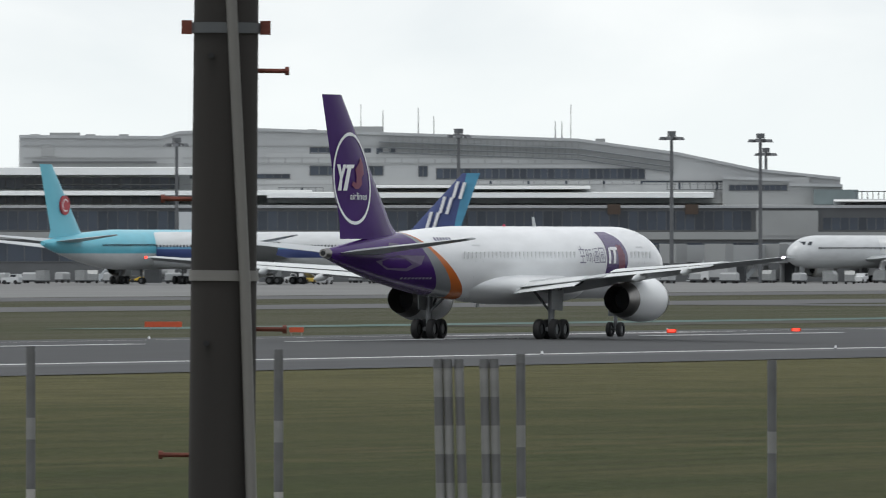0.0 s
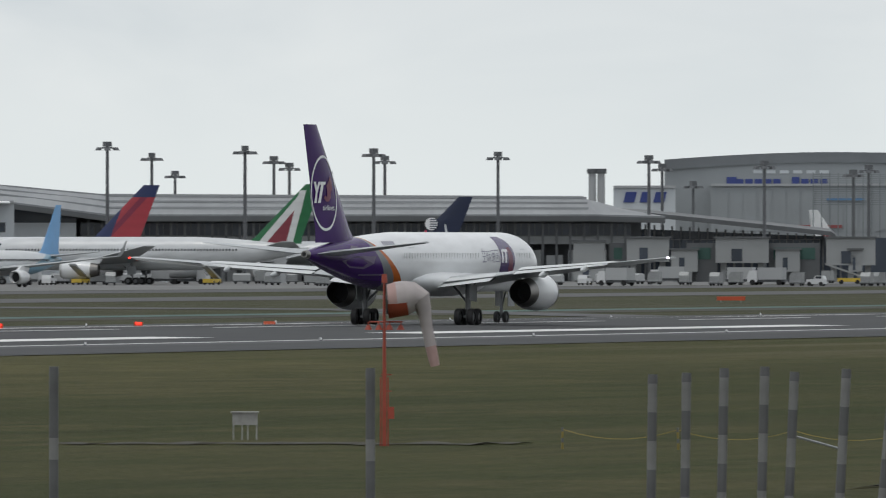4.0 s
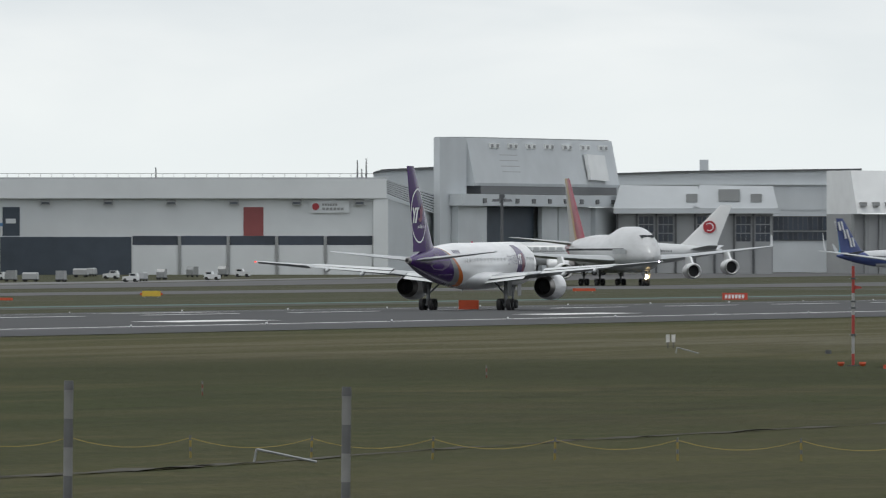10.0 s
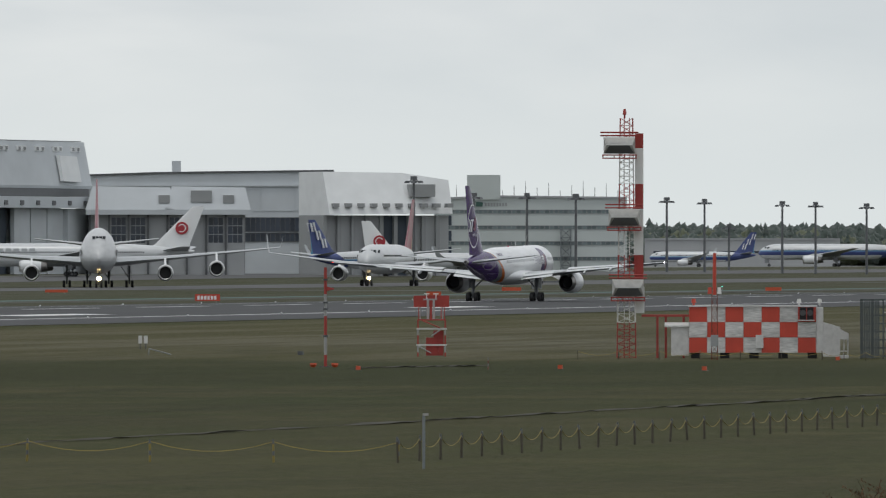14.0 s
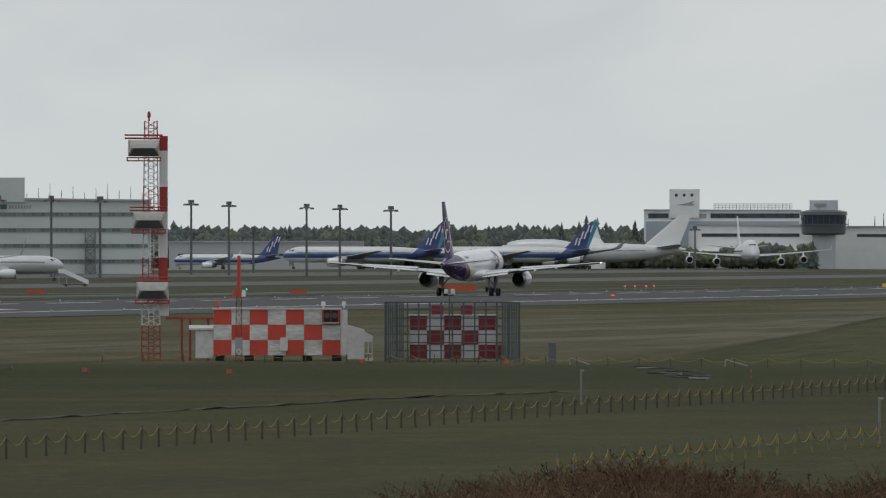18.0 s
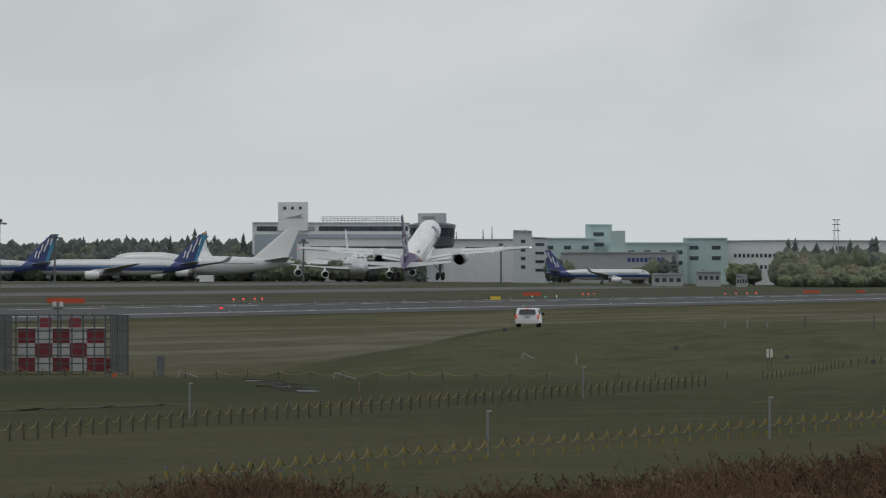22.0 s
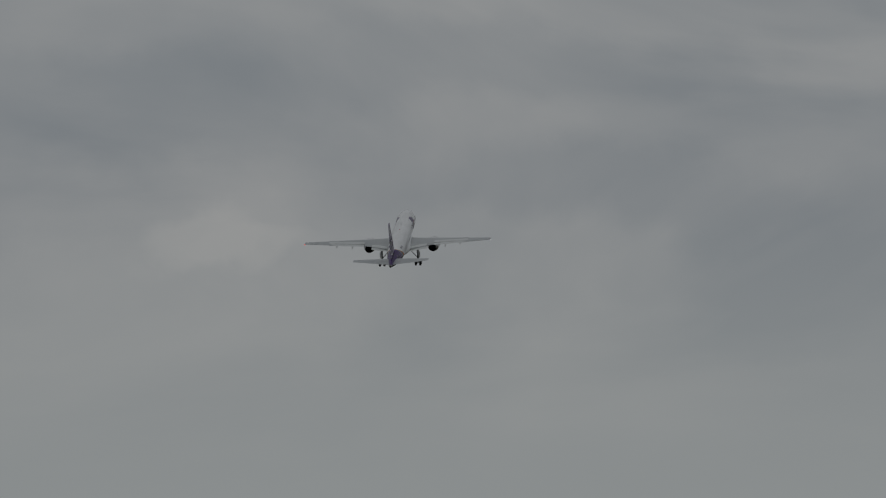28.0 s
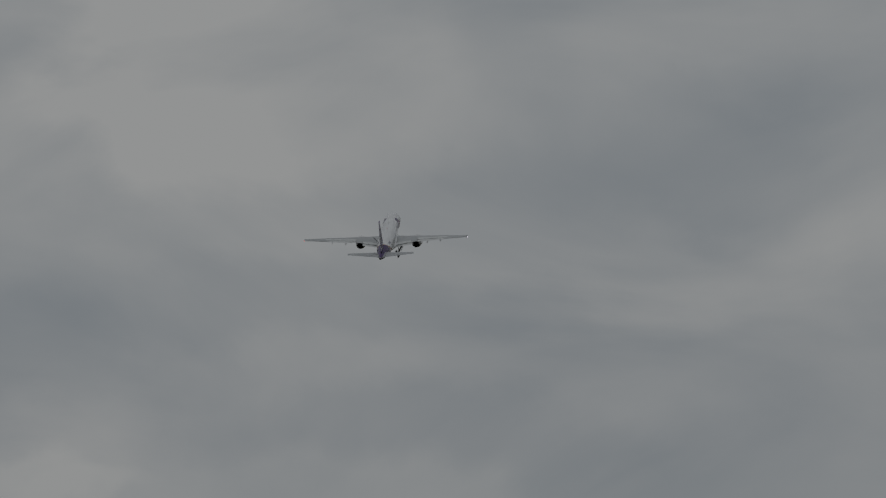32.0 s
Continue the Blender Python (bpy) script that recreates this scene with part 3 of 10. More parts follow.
            nozzle = Geo().loft([[(side * ex + er * f * math.sin(2 * math.pi * i / n), ey - el * u, ez + er * f * math.cos(2 * math.pi * i / n)) for i in range(n)] for u, f in prof[5:]], caps=False)
            part("exhaust_nozzle", nozzle, M_HOTMETAL, eng, soft=50)
            part("exhaust_core", Geo().tube((side * ex, ey - el * 0.72, ez), (side * ex, ey - el * 0.7, ez), er * 0.52, n=n), M_BLACK, eng)
            pyl_y = ey - el * 0.18
            wz = next((z0 + (z1 - z0) * (ex - x0) / (x1 - x0) for (x0, _, _, z0, _), (x1, _, _, z1, _) in zip(W, W[1:]) if x0 <= ex <= x1), ez + er)
            pylon = Geo().slab([(pyl_y, ez + er * 0.93), (pyl_y - el * 0.35, wz + 0.1), (pyl_y - el * 0.95, wz), (pyl_y - el * 0.85, ez + er * 0.7)], side * ex - 0.18, side * ex + 0.18)
            part("pylon", pylon, M_WHITE, eng)
    # fin
    fin = part("fin", Geo().loft([foil(y, c, 0, z, 0.09 if k else 0.07, vertical=True) for k, (z, y, c) in enumerate(p["fin"])]), fin_paint, jet, soft=40)
    # undercarriage
    for side in (-1, 1):
        for gx, gy, wr, rows in p["gear"]:
            leg = Geo().tube((side * gx, gy, wr), (side * gx, gy + 0.1, zc - rz * 0.55), 0.17, 0.2, 12)
            leg.tube((side * gx, gy - 0.05, wr + 0.9), (side * (gx - 1.5), gy + 0.5, zc - rz * 0.6), 0.08, 0.08, 8)
            leg.tube((side * gx, gy + 0.05, wr + 0.7), (side * gx, gy + 1.5, zc - rz * 0.7), 0.07, 0.07, 8)
            leg.tube((side * gx, gy - wr * 1.15 * (rows > 1), wr), (side * gx, gy + wr * 1.15 * (rows > 1) + 0.05, wr), 0.12, 0.12, 8)
            strut = part("main_gear", leg, M_STRUT, jet, soft=40)
            part("gear_door", Geo().slab([(gy + 0.75, wr + 1.0), (gy - 0.65, wr + 1.1), (gy - 0.75, zc - rz * 0.75), (gy + 0.9, zc - rz * 0.75)], side * (gx + 0.32), side * (gx + 0.37)), M_GEARDOOR, strut)
            for row in range(rows):
                for k in (-1, 1):
                    wheel("wheel", wr, wr * 0.7, strut, side * gx + k * wr * 0.82, gy + (row - (rows - 1) / 2) * wr * 2.18, wr)
    ngy, nr = p["nosegear"]
    leg = Geo().tube((0, ngy, nr), (0, ngy + 0.15, zc - rz * 0.75), 0.11, 0.13, 10)
    leg.tube((-0.4, ngy, nr), (0.4, ngy, nr), 0.07, 0.07, 8)
    leg.tube((0, ngy, nr + 0.6), (0, ngy + 1.2, zc - rz * 0.9), 0.06, 0.06, 8)
    strut = part("nose_gear", leg, M_STRUT, jet, soft=40)
    for k in (-1, 1):
        wheel("wheel", nr, nr * 0.62, strut, k * nr * 0.75, ngy, nr)
        part("gear_door", Geo().box(k * 0.45 - 0.02, k * 0.45 + 0.02, ngy + 0.1, ngy + 1.5, nr + 0.75, zc - rz * 0.8), M_GEARDOOR, strut)
    if g("nose_lamp"):
        part("landing_lamp", Geo().tube((0, ngy + 0.25, nr + 1.0), (0, ngy + 0.4, nr + 1.0), p["nose_lamp"], n=14), M_WARMLAMP, strut)
    return jet, body, fin


NARROW = dict(r=1.88, rz=2.02, zc=4.2, nose=23.9, tail=-22.7, taper=0.63, lift=0.29,
              wing=[(1.2, 8.6, 9.8, 2.75, 0.13), (6.4, 5.3, 5.7, 3.3, 0.12), (19.0, -2.3, 1.7, 4.5, 0.1)],
              flaps=[((2.1, -0.1, 3.3, 2.75, 0.12), (6.2, 0.2, 2.6, 3.2, 0.12)), ((6.6, 0.0, 2.4, 3.25, 0.12), (14.2, -2.7, 1.3, 4.0, 0.12))],
              fairings=[(4.2, 0.6, 2.75, 3.4), (9.0, -0.2, 3.35, 3.0), (12.6, -1.6, 3.7, 2.4)],
              stab=[(0.4, -16.6, 5.0, 4.75), (7.6, -20.0, 1.6, 5.5)],
              fin=[(5.5, -12.6, 8.2), (6.3, -13.9, 6.9), (13.25, -20.6, 2.6)],
              engines=[(6.5, 9.3, 2.05, 1.3, 5.7)], gear=[(3.66, 0.0, 0.55, 2)], nosegear=(18.29, 0.42))
# rims of the three bands: height squared, height, station
KO, KG, KP = (0.069, -2.585, -0.184), (0.05, -2.013, -2.999), (0.111, -2.071, -5.032)
VIOLET = (0.045, 0.011, 0.115)
M_FREIGHT = livery("white_and_purple_body_paint", [
    ((0.5, 0.13, 0.025), -1, KO[1], KO[2], KO[0]),
    ((0.2, 0.21, 0.22), -1, KG[1], KG[2], KG[0]),
    (VIOLET, -1, KP[1], KP[2], KP[0])], (0.76, 0.77, 0.78), rough=0.2, gloss=0.14)
M_FINPURPLE = material("purple_fin_paint", VIOLET, 0.22, 0, 0.15, 0.7)
M_FINPURPLE.node_tree.nodes["Principled BSDF"].inputs["Specular IOR Level"].default_value = 0.12
M_CRIMSON = material("crimson_emblem_paint", (0.13, 0.008, 0.04), 0.4, 0, 0.2, 1.0)
M_PALEMARK = material("dull_lilac_marking", (0.2, 0.18, 0.24), 0.4, 0, 0.1, 2.0)
M_PLATE = material("scuffed_purple_plate", (0.075, 0.05, 0.11), 0.4, 0, 0.2, 2.0)
M_BLANK = material("off_white_blanked_window", (0.66, 0.67, 0.68), 0.35, 0, 0.05, 2.0)
freighter, f_body, f_fin = airliner(
    "cargo_jet", "white twin-engine cargo jet with purple tail and orange band, taking off",
    dict(NARROW, flaps=[], fairings=[(9.5, -0.4, 3.52, 2.2), (12.6, -1.4, 3.88, 1.8)], engines=[(6.5, 7.6, 2.18, 1.24, 5.0)], tip_lamps=True, pane_band=(0.95, 21.6, 22.4, 4.85, 5.2)), M_FREIGHT, M_FINPURPLE, engines=M_WHITE)


def body_skin(side, y, z, off=0.012):
    """The point of the fuselage's flank at a station and a height."""
    s = (23.9 - y) / 46.6
    q = max((s - 0.63) / 0.37, 0.0)
    f = 1 - 0.88 * (0.35 * q + 0.65 * q * q)
    up = 0.29 * 2.02 * (1 - f)
    h = (z - 4.2 - up) / (2.02 * f)
    return (side * (1.88 * f * math.sqrt(max(1 - h * h, 0.02)) + off), y, z)


def fin_skin(side, y, z, off=0.014):
    """The point of the fin's face at a station and a height."""
    k = (z - 6.3) / 6.95
    lead, chord = -13.9 - 6.7 * k, 6.9 - 4.3 * k
    u = min(max((lead - y) / chord, 0.0), 1.0)
    h = 0.09 * chord * (1.9 * math.sqrt(u) * (1 - u) + 0.02) * (0.62 if side > 0 else 0.42)
    return (side * (h + off), y, z)


def droop(x, y_te, z_te, back, rise, thick=0.09):
    """A drooped flap section: trailing edge at y_te, z_te, leading edge forward by back and up by rise."""
    pts = []
    for u, h in ((0, 0), (0.12, 0.6), (0.45, 0.8), (1, 0.12), (1, -0.12), (0.45, -0.5), (0.12, -0.5)):
        pts.append((x, y_te + back * (1 - u), z_te + rise * (1 - u) + h * thick))
    return pts


def slotted_flaps(wing, side):
    """Two drooped elements on each stretch of the trailing edge, spoilers above, a black panel behind as the gaps'
    shade.
    """
    for (xa, ya, za), (xb, yb, zb), drop in (((1.95, -1.5, 2.5), (5.65, -1.5, 2.93), 0.8), ((7.15, -0.95, 3.4), (14.2, -2.75, 3.99), 0.55)):
        ends = [(side * xa, ya, za, drop), (side * xb, yb, zb, drop * (0.8 if xa < 3 else 0.62))]
        aft = Geo().loft([droop(x, y, z, 1.0, d * 0.38, 0.04) for x, y, z, d in ends])
        fore = Geo().loft([droop(x, y + 0.95, z + d * 0.5, 1.1, d * 0.34, 0.04) for x, y, z, d in ends])
        # added black panel: the shade between the flap elements as a solid
        gap_panel = Geo().loft([[(x, y + 2.1, z + d * 0.7), (x, y + 0.5, z + d * 0.02 + 0.02), (x, y + 0.5, z + d * 0.02 - 0.03), (x, y + 2.1, z + d * 0.6)] for x, y, z, d in ends])
        lid = Geo().loft([droop(x, y + 1.75, z + d * 0.97 - 0.13, 1.2, 0.08, 0.045) for x, y, z, d in ends])
        part("flap", aft, M_FLAP, wing, soft=40)
        part("flap", fore, M_FLAP, wing, soft=40)
        part("flap_cove", gap_panel, M_BLACK, wing)
        part("spoiler", lid, M_WING, wing, soft=40)
    # the aileron, tilted to show its underside in the camera's view, and the gate panel
    part("aileron", Geo().loft([droop(side * 14.35, -2.78, 4.13, 1.0, -0.27, 0.04), droop(side * 18.8, -4.02, 4.5, 0.7, -0.17, 0.04)]), M_WING, wing, soft=40)
    part("gate_panel", Geo().loft([droop(side * 5.75, -0.6, 3.28, 1.4, 0.2, 0.06), droop(side * 7.05, -0.7, 3.45, 1.4, 0.2, 0.06)]), M_WING, wing, soft=40)


def mark(name, outline, skin, side, mat, parent, off=0.02):
    """A flat painted shape laid on the skin: an outline of stations and heights."""
    n = len(outline)
    part(name, Geo().add([skin(side, y, z, off) for y, z in outline], [tuple(range(n))]), mat, parent)


def lettering(text, size, width, place, mat, parent):
    """Letters as a thin mesh, mapped onto a face by place(u, v)."""
    curve = bpy.data.curves.new("letters", "FONT")
    curve.body, curve.size, curve.resolution_u = text, size, 3
    holder = bpy.data.objects.new("letters", curve)
    bpy.context.scene.collection.objects.link(holder)
    bpy.context.view_layer.update()
    mesh = bpy.data.meshes.new_from_object(holder.evaluated_get(bpy.context.evaluated_depsgraph_get()))
    wide = max(v.co.x for v in mesh.vertices)
    for v in mesh.vertices:
        v.co = place(v.co.x / wide * width, v.co.y)
    bpy.data.objects.remove(holder)
    mesh.materials.clear()
    mesh.materials.append(mat)
    return part("lettering", mesh, mat, parent)


def freighter_marks():
    """The tail emblem, the barred lettering and the fittings of the moving jet."""
    wings = [o for o in freighter.children if o.name.startswith("wing")]
    for side, wing in zip((-1, 1), wings):
        slotted_flaps(wing, side)
        ring, n = Geo(), 56
        cy, cz, ry, rz = -19.5, 8.75, 2.28, 2.45
        line = lambda q: [(cy + q * ry * math.sin(a), cz + q * (rz * math.cos(a) - 0.4 * math.sin(a))) for a in [2 * math.pi * i / n for i in range(n)]]
        ring.add([fin_skin(side, y, z, 0.03) for y, z in line(1.0) + line(0.965) + line(0.93)], [(k * n + i, k * n + (i + 1) % n, (k + 1) * n + (i + 1) % n, (k + 1) * n + i) for k in range(2) for i in range(n)])
        part("emblem_ring", ring, M_WHITEMARK, f_fin)
        for outline in ([(-21.4, 9.5), (-20.95, 9.5), (-20.75, 9.1), (-20.5, 9.5), (-20.05, 9.5), (-20.6, 8.75), (-20.7, 8.1), (-21.2, 8.1), (-20.95, 8.8)],
                        [(-19.98, 9.5), (-18.85, 9.5), (-19.0, 9.3), (-19.35, 9.3), (-19.9, 8.1), (-20.45, 8.1), (-19.9, 9.3), (-20.2, 9.3)]):
            mark("emblem_bar", [(-21.4 + (y + 21.4) * 0.8, z) for y, z in outline], fin_skin, side, M_WHITEMARK, f_fin, 0.05)
        mark("emblem_comet", [(y - 0.35, z) for y, z in [(-18.2, 9.9), (-17.85, 9.5), (-17.8, 9.0), (-18.1, 8.8), (-18.05, 8.45), (-18.45, 8.2), (-18.9, 8.2), (-19.3, 8.4), (-19.15, 8.6), (-18.75, 8.5), (-18.75, 8.9), (-18.9, 9.25), (-18.4, 9.6)]],
             fin_skin, side, M_CRIMSON, f_fin, 0.045)
        if side > 0:
            lettering("airlines", 0.55, 2.05, lambda u, v: fin_skin(1, -19.85 + u, 7.62 + v, 0.05), M_WHITEMARK, f_fin)
        else:
            lettering("airlines", 0.55, 2.05, lambda u, v: fin_skin(-1, -17.8 - u, 7.62 + v, 0.05), M_WHITEMARK, f_fin)
        # forward emblem: a cut disc on the flank, with pale bars and a red patch
        skin = lambda y, z, off: body_skin(side, y, z, off)
        lay = lambda y0, y1, zs, off: Geo().loft([[skin(y0(z) + (y1(z) - y0(z)) * u, z, off) for u in (0, 0.33, 0.66, 1)] for z in zs], closed=False, caps=False)
        steps = lambda a, b, k: [a + (b - a) * i / k for i in range(k + 1)]
        left, right = (lambda z: 12.45 + 0.1 * (z - 4.03)), (lambda z: 14.0 + 1.6 * math.sqrt(max(1 - ((z - 4.5) / 1.43) ** 2, 0)))
        part("flank_emblem", lay(left, right, steps(3.4, 5.92, 14), 0.014), M_PURPLE, f_body)
        part("flank_comet", lay(lambda z: 14.2, lambda z: 15.15 - 0.5 * max(z - 4.7, 0), steps(3.5, 5.2, 6), 0.022), M_CRIMSON, f_body)
        for y0, w in ((12.7, 0.3), (13.4, 0.35)):
            part("flank_bar", lay(lambda z: y0 + 0.25 * (z - 4.2), lambda z: y0 + w + 0.25 * (z - 4.2), steps(4.15, 5.05, 4), 0.03), M_WHITEMARK, f_body)
        part("flank_bar", lay(lambda z: 13.2, lambda z: 14.2, steps(4.9, 5.08, 2), 0.032), M_WHITEMARK, f_body)
        strokes = (((0.05, 0.72, 0.8, 0.06), (0.38, 0.8, 0.07, 0.16), (0.2, 0.5, 0.07, 0.2), (0.6, 0.5, 0.07, 0.2), (0.12, 0.36, 0.64, 0.06), (0.4, 0.06, 0.07, 0.34), (0.02, 0.0, 0.84, 0.06)),
                   ((0.04, 0.1, 0.06, 0.66), (0.3, 0.1, 0.06, 0.66), (0.08, 0.7, 0.24, 0.06), (0.0, 0.42, 0.4, 0.05), (0.5, 0.7, 0.34, 0.06), (0.54, 0.08, 0.06, 0.46), (0.76, 0.02, 0.06, 0.5), (0.54, 0.5, 0.26, 0.06)),
                   ((0.02, 0.1, 0.24, 0.06), (0.12, 0.16, 0.06, 0.4), (0.1, 0.72, 0.1, 0.08), (0.36, 0.78, 0.44, 0.05), (0.36, 0.12, 0.06, 0.52), (0.78, 0.12, 0.06, 0.52), (0.56, 0.12, 0.06, 0.52), (0.38, 0.6, 0.44, 0.05), (0.38, 0.36, 0.44, 0.05), (0.2, 0.0, 0.66, 0.05)),
                   ((0.02, 0.02, 0.06, 0.82), (0.78, 0.02, 0.06, 0.82), (0.04, 0.8, 0.78, 0.06), (0.04, 0.02, 0.78, 0.06), (0.28, 0.58, 0.32, 0.05), (0.24, 0.2, 0.06, 0.3), (0.58, 0.2, 0.06, 0.3), (0.24, 0.46, 0.4, 0.05), (0.4, 0.14, 0.06, 0.28)))
        for k in range(4):
            y0, sign = 8.5 + k * 0.98, Geo()
            for a, b, w, h in strokes[k]:
                a = a if side > 0 else 0.86 - a - w
                sign.loft([[skin(y0 + a, z, 0.016), skin(y0 + a + w / 2, z, 0.016), skin(y0 + a + w, z, 0.016)] for z in (4.18 + b, 4.18 + b + h / 2, 4.18 + b + h)], closed=False, caps=False)
            part("lettering_block", sign, M_NAVYMARK, f_body)
        for k in range(6):
            y0 = -10.6 + 0.36 * k
            mark("registration_bar", [(y0, 5.3), (y0 + 0.2, 5.3), (y0 + 0.2, 5.6), (y0, 5.6)], body_skin, side, M_NAVYMARK, f_body)
        for k in range(9):
            y0 = -14.6 + 0.38 * k
            mark("type_bar", [(y0, 3.32), (y0 + 0.22, 3.32), (y0 + 0.26, 3.42), (y0 + 0.04, 3.42)], body_skin, side, M_PALEMARK, f_body)
        mark("tailplane_plate", [(-18.0, 4.3), (-16.6, 3.85), (-14.4, 3.75), (-13.0, 4.1), (-12.6, 4.6), (-15.5, 4.62)], body_skin, side, M_PLATE, f_body, 0.03)
        mark("access_hatch", [(-16.6, 4.95), (-15.2, 5.0), (-15.0, 5.25), (-16.0, 5.3)], body_skin, side, M_PLATE, f_body, 0.03)
        # blanked windows, doors
        pane = None
        for k in range(56):
            yy = 19.0 - k * 0.56
            if 8.3 < yy < 15.9 or yy < -8:
                continue
            blank = Geo().box(side * 1.85 - 0.014, side * 1.85 + 0.014, -0.11, 0.11, 4.45, 4.82)
            if pane is None:
                pane = part("blanked_window", blank, M_BLANK, f_body, at=pose(0, yy, 0))
            else:
                part("blanked_window", pane.data, M_BLANK, f_body, at=pose(0, yy, 0))
        for y0, y1, za, zb in ((-6.4, -5.4, 3.4, 5.2), (17.2, 18.1, 3.3, 5.1)):
            frame_geo = Geo()
            for ya, yb, z0, z1 in ((y0, y0 + 0.05, za, zb), (y1 - 0.05, y1, za, zb), (y0, y1, zb - 0.05, zb)):
                frame_geo.loft([[skin(ya, z, 0.01), skin(yb, z, 0.01)] for z in (z0, (z0 + z1) / 2, z1)], closed=False, caps=False)
            part("door_outline", frame_geo, M_GREYPAINT, f_body)
    belly = Geo().loft([[(rx * math.sin(2 * math.pi * i / 24), y, zc + rz * math.cos(2 * math.pi * i / 24)) for i in range(24)]
                        for y, zc, rx, rz in ((10.5, 2.9, 1.2, 0.6), (9.0, 2.85, 1.95, 0.85), (6.0, 2.85, 2.3, 0.98), (0.0, 2.9, 2.35, 1.0), (-2.6, 2.93, 2.12, 0.9), (-4.4, 2.98, 1.72, 0.78), (-6.4, 3.05, 1.25, 0.62), (-8.6, 3.2, 0.6, 0.35))])
    part("belly_fairing", belly, M_WHITE, f_body, soft=50)
    part("beacon", Geo().tube((0, 2.0, 6.2), (0, 2.0, 6.34), 0.1, 0.07, 10), M_REDMARK, f_body)
    part("blade_aerial", Geo().slab([(6.6, 6.15), (6.2, 6.2), (6.05, 6.75), (6.3, 6.75)], -0.03, 0.03), M_GREYPAINT, f_body)
    part("blade_aerial", Geo().slab([(-1.5, 2.0), (-1.9, 2.0), (-2.0, 1.75), (-1.7, 1.75)], -0.03, 0.03), M_GREYPAINT, f_body)
    part("tail_exhaust", Geo().tube((0, -22.5, 4.72), (0, -23.05, 4.74), 0.3, 0.22, 16), M_HOTMETAL, f_body, soft=40)
    # no lamp: black disc painted in for the dark hole of the tail exhaust
    part("tail_lamp", Geo().tube((0, -23.04, 4.74), (0, -23.08, 4.74), 0.14, 0.14, 12), M_BLACK, f_body)


freighter_marks()
M_APRONSHOULDER = material("pale_shoulder_asphalt", (0.061, 0.062, 0.065), 0.93, 0, 0.2, 0.5, 0.3, stretch=(1, 0.08, 1))


# ---- ground, runway, taxiways ----
def ground_sheet():
    xs = sorted(set([-4200, -3000, -2200, -1600, -1300] + list(range(-1100, -250, 25)) + list(range(-250, 130, 6)) + [160, 220, 320, 480, 800, 1500, 3000]))
    ys = sorted(set([-1500, -400, -100, 0] + list(range(30, 700, 10)) + list(range(700, 1500, 25)) + list(range(1500, 5000, 60)) + [5200, 6500]))
    verts = [(x, y, land(x, y)) for y in ys for x in xs]
    n = len(xs)
    faces = [(j * n + i, j * n + i + 1, (j + 1) * n + i + 1, (j + 1) * n + i) for j in range(len(ys) - 1) for i in range(n - 1)]
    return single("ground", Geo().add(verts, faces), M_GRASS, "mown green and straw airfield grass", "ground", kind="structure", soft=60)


ground_sheet()


def strip(name, xa, xb, y0, y1, mat, label, lift=0.03, crown=None, step=40, kind="structure", category="road"):
    """A paved strip along the runway's axis, laid on the land."""
    g = Geo()
    n = max(2, int((y1 - y0) / step))
    cols = [xa + (xb - xa) * i / 6 for i in range(7)]
    rows = []
    for k in range(n + 1):
        y = y0 + (y1 - y0) * k / n
        rows.append([(x, y, (crown(x) if crown else land(x, y)) + lift) for x in cols])
    g.loft(rows, closed=False, caps=False)
    return single(name, g, mat, label, category, kind=kind)


camber = lambda x: -0.3 * (abs(x - RUNWAY) / 30.0) ** 1.2
strip("runway", RUNWAY - 45, RUNWAY + 45, -600, 4400, M_ASPHALT, "grey grooved asphalt runway", 0.0, lambda x: max(camber(x), -0.44) + 0.02)
for xa in (-45, 30.4):
    strip("runway_shoulder", RUNWAY + xa, RUNWAY + xa + 14.6, -600, 4400, M_APRONSHOULDER, "paler grey asphalt runway shoulder", 0.008, lambda x: max(camber(x), -0.44) + 0.02)
for off in (-29.5, 29.5):
    strip("runway_edge_line", RUNWAY + off - 0.42, RUNWAY + off + 0.42, -600, 4300, M_PAINT, "white painted runway edge line", 0.03, camber, 100, category="marking")


def dirt_track(points, width, label):
    """A dark worn line through the grass, with uneven edges."""
    rnd, rows = random.Random(3), []
    for (ba, da), (bb, db) in zip(points, points[1:]):
        for k in range(26):
            u = k / 26
            x, y = spot(ba + (bb - ba) * u, da + (db - da) * u + rnd.uniform(-1.2, 1.2))
            w = width * rnd.uniform(0.35, 1.3) * (1.9 if rnd.random() < 0.15 else 1.0)
            rows.append([(x, y - w, land(x, y - w) + 0.025), (x, y, land(x, y) + rnd.uniform(0.03, 0.085)), (x, y + w, land(x, y + w) + 0.025)])
    return single("dirt_track", Geo().loft(rows, closed=False, caps=False), M_SOIL, label, "track", kind="structure")


dirt_track([(16.5, 289), (14.6, 324), (11.46, 409), (9.76, 470), (9.27, 493), (8.4, 520)], 2.9, "dark worn earth track through the grass")
dirt_track([(11.6, 612), (11.35, 622), (11.0, 628)], 2.6, "dark wet ditch in the grass")
dirt_track([(20.2, 353), (18.0, 353)], 1.2, "dark shallow ditch in the grass")
for off, spans in ((20.0, ((664, 707), (746, 838), (948, 980), (1076, 1111), (1260, 1290))), (-20.0, ((690, 730), (760, 850), (945, 985), (1085, 1120)))):
    for y0, y1 in spans:
        strip("touchdown_bar", RUNWAY + off - 2, RUNWAY + off + 2, y0, y1, M_PAINT, "white painted touchdown bar on the runway", 0.045, camber, 20, category="marking")
